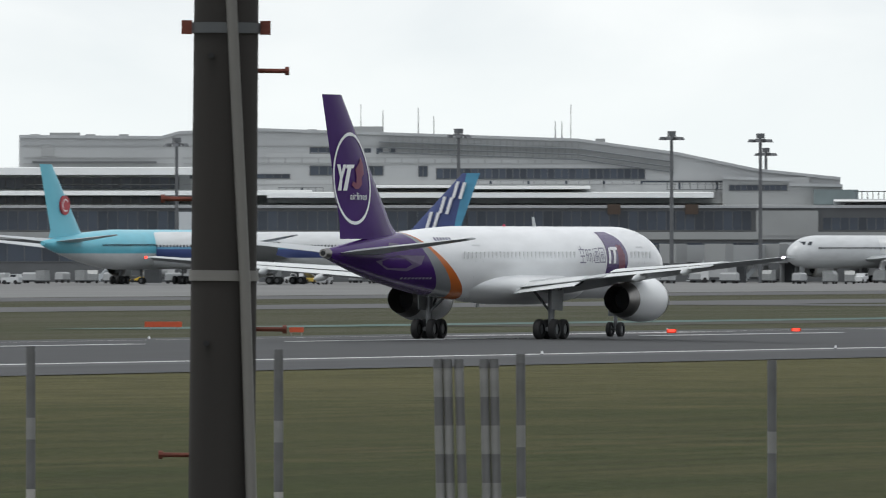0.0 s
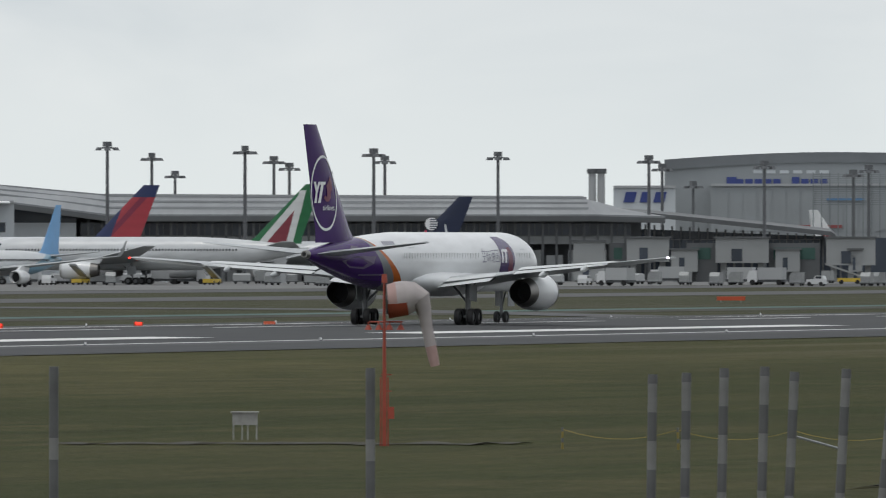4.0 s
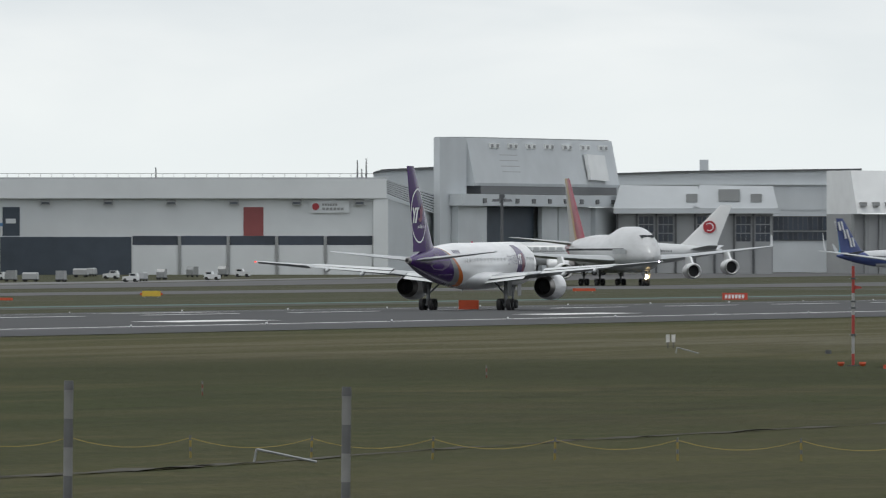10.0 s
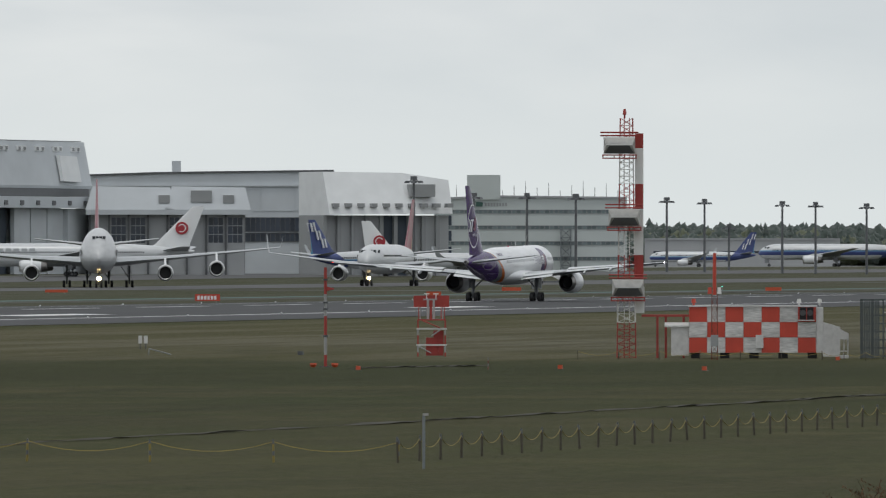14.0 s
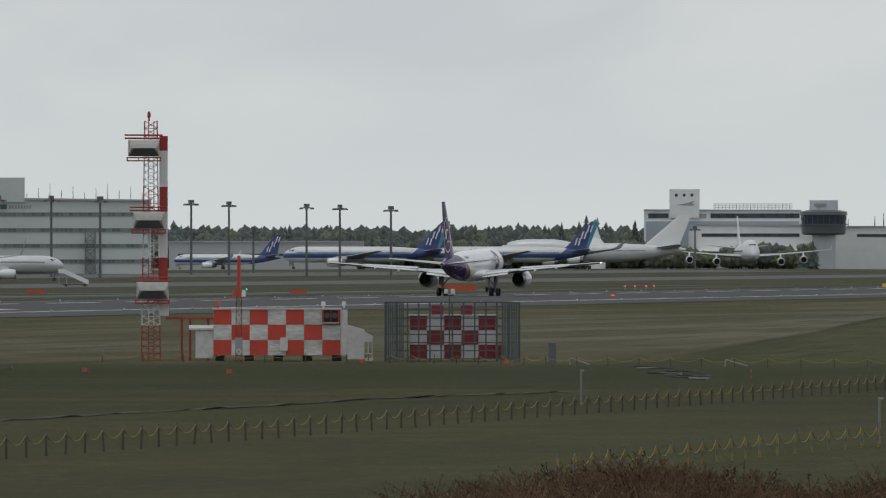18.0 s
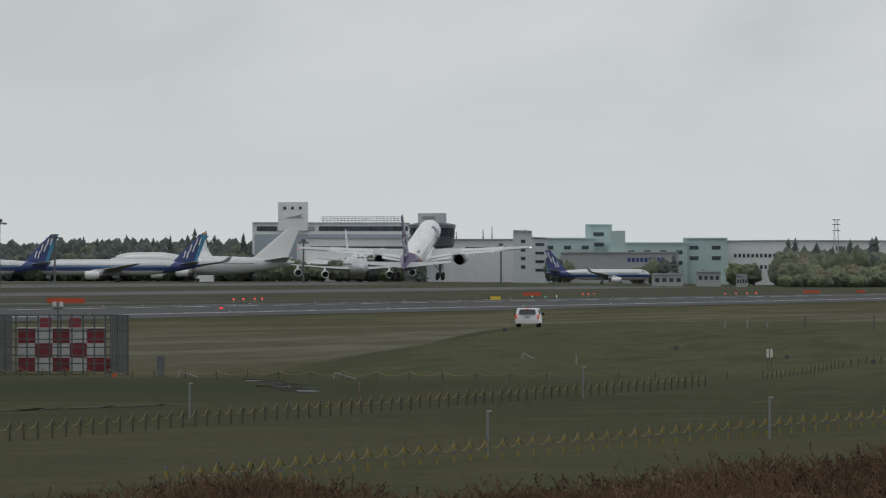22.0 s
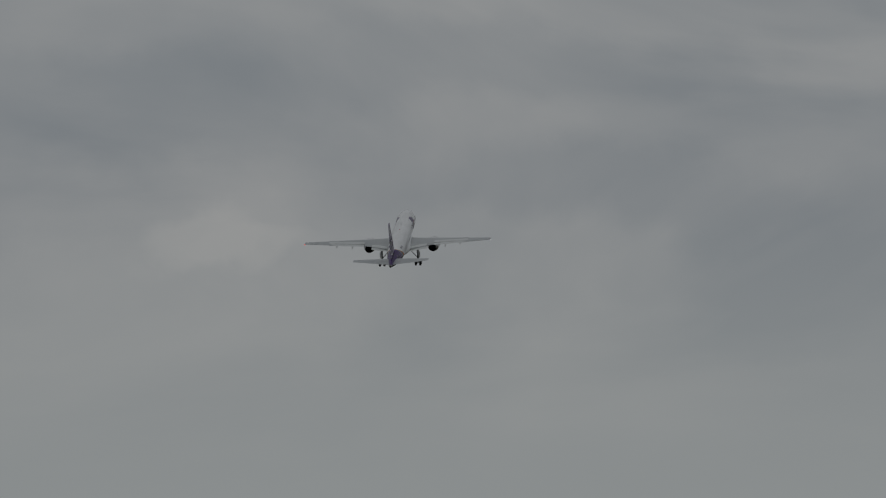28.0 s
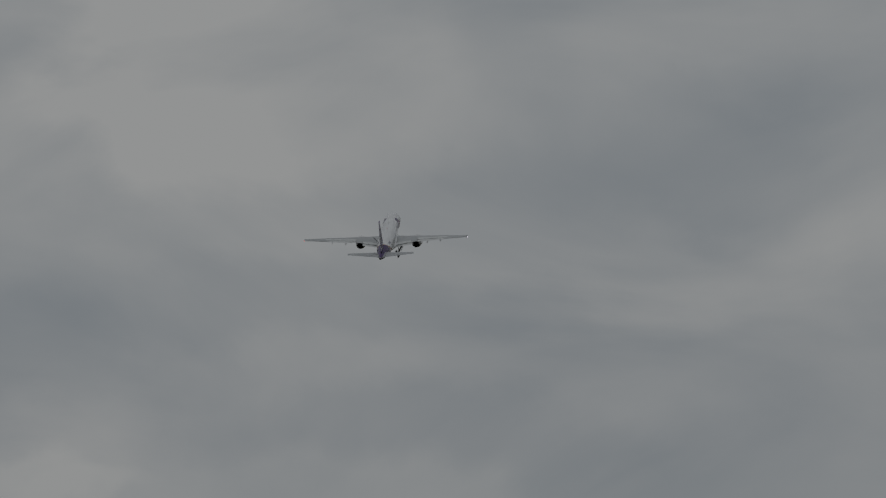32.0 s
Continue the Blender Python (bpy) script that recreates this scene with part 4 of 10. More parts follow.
for k in range(-8, 84):
    y = 20 + k * 50.0
    dash = single("centre_dash", Geo().box(RUNWAY - 0.45, RUNWAY + 0.45, y, y + 30, 0.03, 0.045), M_PAINT, "white centre line dash on the runway", "marking", group="centre line dashes", kind="structure")
strip("far_coating", -361, -352, 780, 2300, M_TEAL, "dark green coated strip beside the runway", 0.03, category="road")
strip("far_track", -350.5, -340, 820, 2600, M_SOIL, "dark bare earth strip beside the runway", 0.025, category="ground")
strip("taxiway", -500, -462, -200, 4300, M_SHOULDER, "dark asphalt parallel taxiway", 0.03)
strip("outer_taxiway", -596, -556, -200, 4300, M_SHOULDER, "dark asphalt outer taxiway", 0.03)
strip("apron", -1500, -600, 300, 4600, M_APRON, "pale concrete apron", 0.035)
for y, name in ((1000, "exit_taxiway"), (1900, "exit_taxiway"), (2560, "exit_taxiway"), (3300, "exit_taxiway")):
    g = Geo()
    g.loft([[(RUNWAY - 40, y + 20 * s - 20, -0.40), (-380, y + 100 + 22 * s, -0.41), (-470, y + 150 + 30 * s, -0.41)] for s in (0, 1)], closed=False, caps=False)
    single(name, g, M_SHOULDER, "dark asphalt exit taxiway leaving the runway", "road", kind="structure")


def edge_lights():
    base = Geo().tube((0, 0, 0), (0, 0, 0.08), 0.09, 0.08, 8)
    first = thing("runway_light", "small white runway edge light", "runway light", pose(RUNWAY + 31, 500, -0.3), "runway edge lights")
    part("lamp_base", base, M_STRUT, first)
    part("lamp_dome", Geo().tube((0, 0, 0.08), (0, 0, 0.22), 0.07, 0.045, 8), M_WHITEMARK, first, soft=60)
    for k in range(1, 60):
        copy_thing(first, pose(RUNWAY + 31, 500 + 40 * k, -0.3))
    for k in range(0, 50):
        copy_thing(first, pose(RUNWAY - 31, 510 + 40 * k, -0.3))


edge_lights()


def sign_board(bearing, distance, width, height, paint, label, lamp=False, group="airfield signs", panel=None):
    x, y = spot(bearing, distance)
    z = land(x, y)
    s = thing("airfield_sign", label, "sign", pose(x, y, z, 0, 0, bearing), group)
    g = Geo().box(-width / 2, width / 2, -0.12, 0.12, 0.18, height)
    part("board", g, paint, s)
    for u in (-0.36, 0.36):
        part("leg", Geo().box(width * u - 0.04, width * u + 0.04, -0.04, 0.04, 0, 0.2), M_GALV, s)
    if lamp:
        for zz in (0.5, 1.0):
            part("lamp", Geo().box(-width * 0.3, width * 0.3, -0.17, -0.12, height * zz - 0.16, height * zz - 0.02), M_REDLAMP, s)
    if panel:
        for k in range(panel):
            part("lettering_bar", Geo().box(-width * 0.4 + k * width * 0.8 / panel, -width * 0.4 + (k + 0.7) * width * 0.8 / panel, -0.135, -0.12, height * 0.35, height * 0.8), M_WHITEMARK, s)
    return s


for b, d, w, h in ((24.27, 854, 2.5, 0.55), (23.67, 800, 0.9, 0.5), (23.06, 790, 1.6, 0.7), (20.84, 1310, 5.0, 0.5), (20.81, 839, 1.5, 0.75), (19.23, 885, 0.8, 0.5), (18.76, 885, 0.8, 0.5),
                   (17.15, 1350, 3.0, 0.6), (15.6, 1500, 4.0, 0.5), (14.9, 1700, 3.0, 0.5), (13.47, 1180, 1.85, 1.3), (12.95, 1900, 3.4, 0.6),
                   (11.25, 1750, 2.0, 0.7), (10.9, 2000, 3.0, 0.7), (9.72, 2000, 2.5, 0.7), (9.0, 2200, 6.5, 1.1),
                   (6.9, 2900, 4.0, 1.0), (5.64, 3300, 4.5, 0.8), (5.42, 3300, 2.2, 0.8)):
    sign_board(b, d, w, h, M_ORANGE, "orange-red lit airfield guidance sign on short legs")
for b, d, w in ((14.9, 1650, 2.4), (7.064, 2450, 2.0), (5.15, 3500, 2.8)):
    sign_board(b, d, w, 0.9, M_YELLOW, "yellow airfield guidance sign with dark bars", panel=None)
sign_board(12.27, 1520, 3.0, 1.0, M_RED, "red airfield holding sign with white lettering bars", panel=6)
for b, d in ((21.98, 772), (21.42, 782), (20.45, 850), (19.82, 870)):
    sign_board(b, d, 0.62, 0.55, M_ORANGE, "small red lamp unit glowing beside the runway", True, "red runway lamps")
sign_board(8.3, 1800, 0.62, 0.5, M_ORANGE, "small red lamp unit glowing beside the runway", True, "red runway lamps")


def field_lamp(bearing, distance, mat, label, r=0.16, h=0.55, group="coloured field lamps"):
    x, y = spot(bearing, distance)
    s = thing("field_lamp", label, "runway light", pose(x, y, land(x, y)), group)
    part("stem", Geo().tube((0, 0, 0), (0, 0, h), 0.05, 0.05, 6), M_GALV, s)
    part("lens", Geo().tube((0, 0, h), (0, 0, h + 2 * r), r, r * 0.8, 10), mat, s, soft=60)


for b, d in ((8.245, 2300), (8.2, 2320), (8.15, 2340), (8.115, 2360), (6.03, 2950), (5.98, 2970), (5.93, 3000), (5.89, 3030), (6.67, 2900), (6.645, 2920), (6.62, 2940)):
    field_lamp(b, d, M_REDLAMP, "red field lamp on a thin stem", 0.12)
for b, d, m in ((6.9, 2600, M_GREENLAMP), (6.84, 2620, M_GREENLAMP), (6.79, 2660, M_WARMLAMP), (9.95, 2100, M_GREENLAMP)):
    field_lamp(b, d, m, "small coloured field lamp on a thin stem", 0.07)
# ---- parked and taxiing airliners ----
WIDE = dict(r=3.1, rz=3.1, zc=5.4, nose=33.0, tail=-36.0, taper=0.66, lift=0.35, windows=(6, 14), pane_y=2.6,
            wing=[(2.0, 11.5, 13.5, 4.2, 0.13), (10.0, 5.0, 8.3, 5.0, 0.12), (31.0, -10.5, 2.2, 7.6, 0.1)],
            stab=[(0.6, -25.5, 7.5, 6.6), (10.7, -31.5, 2.6, 7.6)], fin=[(7.2, -22.0, 12.0), (8.4, -23.8, 9.6), (18.5, -33.0, 3.9)],
            engines=[(9.7, 13.0, 2.6, 1.85, 7.2)], gear=[(5.5, 0.0, 0.66, 3)], nosegear=(25.9, 0.55))
MID = dict(r=2.52, rz=2.7, zc=5.0, nose=26.5, tail=-28.0, taper=0.65, lift=0.33, windows=(5, 11), pane_y=2.2,
           wing=[(1.6, 9.6, 11.0, 3.7, 0.13), (8.0, 5.0, 6.6, 4.3, 0.12), (23.8, -6.5, 2.0, 6.2, 0.1)],
           stab=[(0.5, -20.5, 6.2, 6.0), (9.3, -25.6, 2.2, 6.9)], fin=[(6.6, -17.5, 9.4), (7.6, -19.2, 7.8), (16.2, -27.6, 2.7)],
           engines=[(7.9, 11.0, 2.35, 1.45, 6.2)], gear=[(4.65, 0.0, 0.58, 2)], nosegear=(22.8, 0.5))
SMALL = dict(r=1.88, rz=1.95, zc=3.55, nose=17.8, tail=-20.5, taper=0.62, lift=0.36, windows=(4.5, 8), pane_y=1.8,
             wing=[(1.2, 6.6, 7.6, 2.7, 0.13), (5.6, 3.6, 4.6, 3.2, 0.12), (17.0, -3.2, 1.5, 4.6, 0.1)], winglet=(0.7, 2.3, 0.6),
             stab=[(0.4, -14.6, 4.4, 4.6), (7.1, -18.4, 1.5, 5.3)], fin=[(4.9, -11.8, 8.4), (5.6, -13.4, 6.4), (12.4, -18.8, 2.0)],
             engines=[(4.9, 7.2, 1.5, 1.05, 4.6)], gear=[(2.9, 0.0, 0.55, 1)], nosegear=(15.6, 0.35))
JUMBO = dict(r=3.25, rz=3.35, zc=5.7, nose=31.0, tail=-37.0, taper=0.62, lift=0.38, windows=(9, 14), pane_band=(1.2, 25.0, 27.0, 8.5, 8.95), hump=(0.42, 0.46), snout=0.19,
             wing=[(2.2, 15.0, 16.5, 4.4, 0.13), (12.0, 6.2, 9.0, 5.1, 0.12), (32.2, -11.5, 2.8, 7.0, 0.1)], winglet=(0.6, 2.0, 1.1),
             stab=[(0.6, -25.5, 9.0, 7.4), (11.0, -33.5, 2.6, 8.6)], fin=[(7.4, -20.5, 15.0), (8.9, -22.8, 12.0), (19.3, -35.0, 4.0)],
             engines=[(11.7, 13.5, 2.6, 1.42, 5.6), (20.8, 4.4, 3.3, 1.42, 5.6)], gear=[(5.5, 0.8, 0.63, 2), (1.9, -2.2, 0.63, 2)], nosegear=(25.6, 0.6))
TEAL_BLUE, NAVY = (0.12, 0.42, 0.55), (0.018, 0.03, 0.1)
# blue raised and greyed: distance haze is mixed into the paint
DEEPBLUE = (0.052, 0.075, 0.21)
M_ANABODY = livery("white_body_paint_with_blue_band", [((0.12, 0.3, 0.48), 0, -1, 5.5, 0), (DEEPBLUE, 0, -1, 5.15, 0), ((0.62, 0.64, 0.65), 0, -1, 3.9, 0), (DEEPBLUE, -1, -1.2, -11.0, 0)])
M_ANAMIDFIN = livery("blue_mid_fin_paint", [((0.07, 0.27, 0.42), -1, -0.25, -24.2, 0)], DEEPBLUE)
M_ANASMALL = livery("white_small_body_paint_with_blue_band", [((0.12, 0.3, 0.48), 0, -1, 3.7, 0), (DEEPBLUE, 0, -1, 3.45, 0), ((0.62, 0.64, 0.65), 0, -1, 2.5, 0), (DEEPBLUE, -1, -1.2, -7.0, 0)])
M_ANASMALLFIN = livery("blue_small_fin_paint", [((0.07, 0.27, 0.42), -1, -0.2, -18.45, 0)], DEEPBLUE)
M_KBODY = livery("sky_blue_body_paint", [((0.6, 0.62, 0.63), 0, -1, 4.8, 0)], (0.13, 0.47, 0.58))
M_KFIN = material("sky_blue_fin_paint", (0.13, 0.47, 0.58), 0.3, 0, 0.05, 0.5)
M_DBODY = livery("plain_white_body_paint", [((0.5, 0.52, 0.53), 0, -1, 3.6, 0)])
M_DFIN = livery("navy_and_red_fin_paint", [((0.2, 0.02, 0.05), -1, -0.95, -13.6, 0), ((0.36, 0.035, 0.05), -1, -0.95, -14.8, 0), (NAVY, 1, 0.4, 18.96, 0), (NAVY, 0, 1, -14.2, 0)], (0.36, 0.035, 0.05))
GREEN, CLEAN = (0.012, 0.13, 0.045), (0.62, 0.63, 0.62)
M_TFIN = livery("green_white_red_fin_paint", [(CLEAN, -1, -0.88, -13.8, 0), ((0.2, 0.03, 0.045), -1, -0.88, -15.2, 0), (CLEAN, -1, -0.265, -22.6, 0), (GREEN, -1, -0.265, -23.7, 0), (GREEN, 0, 1, -15.2, 0)], GREEN)
M_AMFIN = livery("navy_fin_paint_red_tip", [((0.4, 0.02, 0.03), 0, 1, -16.2, 0)], (0.012, 0.02, 0.055))
M_AMBODY = livery("white_body_navy_rear", [((0.02, 0.035, 0.09), -1, -1.6, -5.5, 0)])
M_XBODY = livery("white_body_blue_wave", [((0.17, 0.33, 0.44), -0.22, -1, 1.9, 0)])
M_XFIN = material("light_blue_fin_paint", (0.13, 0.34, 0.62), 0.3, 0, 0.1, 0.5)
M_JFIN = material("white_fin_paint", (0.78, 0.79, 0.79), 0.3, 0, 0.04, 0.5)
M_ASIAFIN = livery("grey_yellow_red_fin_paint", [((0.4, 0.26, 0.08), -1, -0.9, -19.3, 0), ((0.4, 0.39, 0.37), -1, -0.9, -20.9, 0)], (0.26, 0.025, 0.045))
M_ASIABODY = livery("pale_grey_body_paint", [((0.42, 0.44, 0.45), 0, -1, 4.6, 0), ((0.4, 0.03, 0.06), -1, -0.7, -22.0, 0)], (0.52, 0.53, 0.535))
M_REDDISC = material("red_disc_marking", (0.36, 0.025, 0.035), 0.4, 0, 0.08, 0.8)


def fin_of(p):
    z, y, c = p["fin"][-1]
    return y - c / 2


def berth(bearing, distance, heading, p, drop=0.0):
    """The pose at which the top of the fin stands over that bearing."""
    x, y = spot(bearing, distance)
    f = fin_of(p)
    x0, y0 = x + math.sin(radians(heading)) * f, y - math.cos(radians(heading)) * f
    return pose(x0, y0, land(x0, y0) + 0.04 + drop, 0, 0, heading)


def fin_disc(fin, p, z, y, r, mat, name="fin_disc"):
    for side in (-1, 1):
        n = 24
        disc = Geo().tube((side * 0.3, y, z), (side * 0.62, y, z), r, r, n)
        ob = part(name, disc, mat, fin)
        if mat is M_REDDISC:
            ring = [[(side * 0.64, y + r * q * math.sin(5.0 * i / n + 2.5), z + r * q * math.cos(5.0 * i / n + 2.5)) for i in range(n)] for q in (0.52, 0.66)]
            part("disc_ring", Geo().loft(ring, closed=False, caps=False), M_WHITEMARK, ob)
        else:
            for k in range(5):
                part("disc_bar", Geo().box(side * 0.64 - 0.02, side * 0.64 + 0.02, y - r, y + r * 0.2, z - r * 0.8 + k * r * 0.36, z - r * 0.66 + k * r * 0.36), M_AMFIN, ob)


def fin_bars(fin, y, z, size, count=3):
    """Slanted white blocks in place of lettering."""
    for side in (-1, 1):
        for k in range(count):
            y0, z0 = y - k * size * 0.98, z + k * size * 1.05
            for lead, foot in ((0.0, 0.0), (0.5, -0.06)):
                bar = Geo()
                ya, za = y0 - size * lead, z0 + size * foot
                pts = [(ya, za), (ya - size * 0.2, za - size * 0.02), (ya - size * 0.56, za + size * 1.12), (ya - size * 0.36, za + size * 1.14)]
                bar.slab(pts, side * 0.3, side * 0.62)
                part("lettering_block", bar, M_WHITEMARK, fin)


def flank_bars(body, p, y0, y1, z, h, mat, count=4):
    for side in (-1, 1):
        for k in range(count):
            a = y0 + (y1 - y0) * k / count
            x = side * p["r"]
            part("lettering_block", Geo().box(x - 0.06, x + 0.06, a, a + (y1 - y0) / count * 0.7, z, z + h), mat, body)


PARKED = "parked airliners"
# by the main terminal
jet, body, fin = airliner("airliner", "sky-blue wide-body airliner parked at the terminal", WIDE, M_KBODY, M_KFIN, PARKED, berth(24.80, 1950, 24.8 - 28, WIDE))
fin_disc(fin, WIDE, 12.2, -29.6, 1.5, M_REDDISC)
jet, body, fin = airliner("airliner", "white airliner with deep-blue tail, parked at the terminal", MID, M_ANABODY, M_ANAMIDFIN, PARKED, berth(22.93, 1960, 92, MID))
jet.scale = (1.06, 1.06, 1.06)
fin_bars(fin, -22.0, 8.2, 2.1)
jet, body, fin = airliner("airliner", "white airliner with navy and red tail at the terminal", MID, M_DBODY, M_DFIN, PARKED, berth(20.52, 2118, 163, MID))
jet, body, fin = airliner("airliner", "white wide-body airliner with navy and red tail at the terminal", MID, M_DBODY, M_DFIN, PARKED, berth(19.76, 2080, 96, MID))
jet, body, fin = airliner("airliner", "small white airliner with light-blue tail on the apron", SMALL, M_XBODY, M_XFIN, PARKED, berth(20.18, 1930, 176, SMALL))
jet, body, fin = airliner("airliner", "white airliner with green, white and red tail at the terminal", MID, M_DBODY, M_TFIN, PARKED, berth(19.03, 2050, 96, dict(MID)))
jet, body, fin = airliner("airliner", "white airliner with navy tail tipped in red at the terminal", MID, M_AMBODY, M_AMFIN, PARKED, berth(18.27, 2180, 100, MID))
jet.scale = (0.9, 0.9, 0.9)
fin_disc(fin, MID, 11.0, -22.4, 1.2, M_WHITEMARK)
# beyond the pier
jet, body, fin = airliner("airliner", "small white airliner with a red tail disc behind the pier", SMALL, M_DBODY, M_JFIN, PARKED, berth(16.78, 2480, -40, SMALL))
fin_disc(fin, SMALL, 7.4, -16.6, 1.2, M_REDDISC)
# before the maintenance hangars
jet, body, fin = airliner("airliner", "white airliner with a red disc on its tail before the hangars", MID, M_DBODY, M_JFIN, PARKED, berth(12.26, 2650, 98, MID))
jet.scale = (0.92, 0.92, 0.9)
fin_disc(fin, MID, 11.2, -25.2, 1.45, M_REDDISC)
flank_bars(body, MID, 8, 17, 5.6, 0.9, M_GREYPAINT, 5)
jet, body, fin = airliner("airliner", "small white airliner with a red tail disc by the hangars", SMALL, M_DBODY, M_JFIN, PARKED, berth(11.556, 2745, -78, SMALL))
fin_disc(fin, SMALL, 8.0, -16.9, 1.3, M_REDDISC)
jet, body, fin = airliner("airliner", "white airliner with deep-blue tail before the hangars", SMALL, M_ANASMALL, M_ANASMALLFIN, PARKED, berth(11.80, 2790, -35, SMALL))
fin_bars(fin, -15.6, 6.3, 1.7)
# remote stands beyond the runway
for b, d, h, p, bm, fm in ((9.79, 4250, 96, SMALL, M_ANASMALL, M_ANASMALLFIN), (9.05, 4300, 97, MID, M_ANABODY, M_ANAMIDFIN), (8.38, 4300, 97, MID, M_ANABODY, M_ANAMIDFIN), (6.83, 4640, -84, SMALL, M_ANASMALL, M_ANASMALLFIN)):
    jet, body, fin = airliner("airliner", "white airliner with deep-blue tail on a remote stand", p, bm, fm, PARKED, berth(b, d, h, p))
    jet.scale = (0.93, 0.93, 0.93) if b > 9.5 else (1, 1, 1)
    fin_bars(fin, -15.6 if p is SMALL else -22.0, 6.3 if p is SMALL else 8.2, 1.7 if p is SMALL else 2.1)
jet, body, fin = airliner("airliner", "plain white four-engine jumbo freighter on a remote stand", JUMBO, M_DBODY, M_JFIN, PARKED, berth(7.97, 4480, 97, JUMBO))
jet, body, fin = airliner("airliner", "white four-engine jumbo freighter facing the runway", JUMBO, M_DBODY, M_JFIN, PARKED, berth(7.74, 4660, 7.7 + 185, JUMBO))
# taxiing
taxi_jumbo, body, fin = airliner("airliner", "pale grey four-engine jumbo with yellow and red tail, taxiing", dict(JUMBO, nose_lamp=0.42), M_ASIABODY, M_ASIAFIN, "taxiing airliners")
flank_bars(body, JUMBO, 14, 24, 5.6, 0.9, M_GREYPAINT, 6)
taxi_twin, body, fin = airliner("airliner", "white twin-engine airliner with grey and red tail, taxiing", dict(MID, nose_lamp=0.36, winglet=(0.8, 3.4, 0.7)), M_DBODY, M_ASIAFIN, "taxiing airliners")
# ---- buildings ----
M_PANEL = material("pale_grey_wall_panel", (0.37, 0.38, 0.385), 0.7, 0, 0.1, 0.12, spread=0.1)
M_WALLWHITE = material("off_white_wall", (0.525, 0.555, 0.575), 0.7, 0, 0.1, 0.15, spread=0.08)
M_HANGARWHITE = material("clean_white_hangar_wall", (0.62, 0.645, 0.655), 0.7, 0, 0.08, 0.15, spread=0.06)
M_WALLGREY = material("mid_grey_wall", (0.3, 0.31, 0.31), 0.75, 0, 0.12, 0.15, spread=0.1)
M_ROOFGREY = material("grey_sheet_roof", (0.36, 0.37, 0.38), 0.5, 0.1, 0.12, 0.3, stretch=(3, 0.2, 1))
M_PIERROOF = material("dull_sheet_pier_roof", (0.245, 0.255, 0.265), 0.6, 0.1, 0.14, 0.3, stretch=(3, 0.2, 1))
M_ROOFDARK = material("dark_roof_fascia", (0.1, 0.105, 0.11), 0.6, 0, 0.15, 0.3)
M_ROOFWHITE = material("white_roof_slab", (0.72, 0.735, 0.735), 0.6, 0, 0.08, 0.3)
M_ROOFBLUE = material("blue_sheet_roof", (0.09, 0.2, 0.36), 0.5, 0.1, 0.15, 0.3, stretch=(3, 0.2, 1))
M_BANDGLASS = material("dark_band_glazing", (0.04, 0.051, 0.07), 0.16, 0, 0.3, 0.25, spread=0.5)
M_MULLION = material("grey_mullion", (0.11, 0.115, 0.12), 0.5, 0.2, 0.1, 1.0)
M_DOORBLUE = material("dark_slate_hangar_door", (0.045, 0.06, 0.08), 0.6, 0, 0.2, 0.3)
M_DOORRED = material("faded_red_door", (0.26, 0.07, 0.07), 0.6, 0, 0.12, 0.5)
M_BEIGE = material("beige_grey_wall", (0.36, 0.36, 0.34), 0.75, 0, 0.1, 0.12, spread=0.08)
M_BOARD = material("dark_brown_board", (0.06, 0.04, 0.028), 0.7, 0, 0.2, 1.0)
# mint lightened to hold the haze over the far works
M_MINT = material("hazed_mint_wall", (0.44, 0.56, 0.545), 0.75, 0, 0.1, 0.1, spread=0.1)
M_MESH = material("weathered_screen_mesh", (0.2, 0.22, 0.23), 0.7, 0.1, 0.2, 0.4)
M_CONTROL = material("dark_tower_cladding", (0.085, 0.1, 0.112), 0.4, 0, 0.2, 0.3)
M_SIGNBLUE = material("navy_sign_paint", (0.03, 0.05, 0.2), 0.5, 0, 0.1, 0.5)
M_FASCIA = material("slate_grey_roof_edge", (0.15, 0.162, 0.172), 0.6, 0, 0.12, 0.3)
M_CARGO = material("weathered_grey_cargo_wall", (0.29, 0.31, 0.32), 0.75, 0, 0.12, 0.12, spread=0.1)
M_PALEGLASS = material("pale_green_ribbon_glazing", (0.14, 0.175, 0.18), 0.25, 0, 0.3, 0.25, spread=0.4)
# lighter than the dark steel: haze on the far masts is in this grey
M_MAST = material("grey_mast_steel", (0.115, 0.12, 0.127), 0.5, 0.2, 0.15, 0.8)
M_STEEL = material("dark_painted_steel", (0.075, 0.08, 0.085), 0.5, 0.2, 0.15, 0.8)


class Front:
    """A facade between two bearings. Its own axes: x along the facade, y into the building, z up from the datum."""

    def __init__(self, b0, b1, d0, d1=None):
        self.p, self.q = Vector(spot(b0, d0)), Vector(spot(b1, d1 or d0))
        self.width = (self.q - self.p).length
        self.way = (self.q - self.p) / self.width
        self.turn = math.degrees(math.atan2(self.way.y, self.way.x))
        self.pose = pose(self.p.x, self.p.y, 0, 0, 0, self.turn)
        self.base = land(self.p.x, self.p.y) - 0.3

    def u(self, bearing):
        """Where along the facade a bearing meets it."""
        ray = Vector((-math.sin(radians(bearing)), math.cos(radians(bearing))))
        det = self.way.x * -ray.y + ray.x * self.way.y
        return (-self.p.x * -ray.y + ray.x * -self.p.y) / det


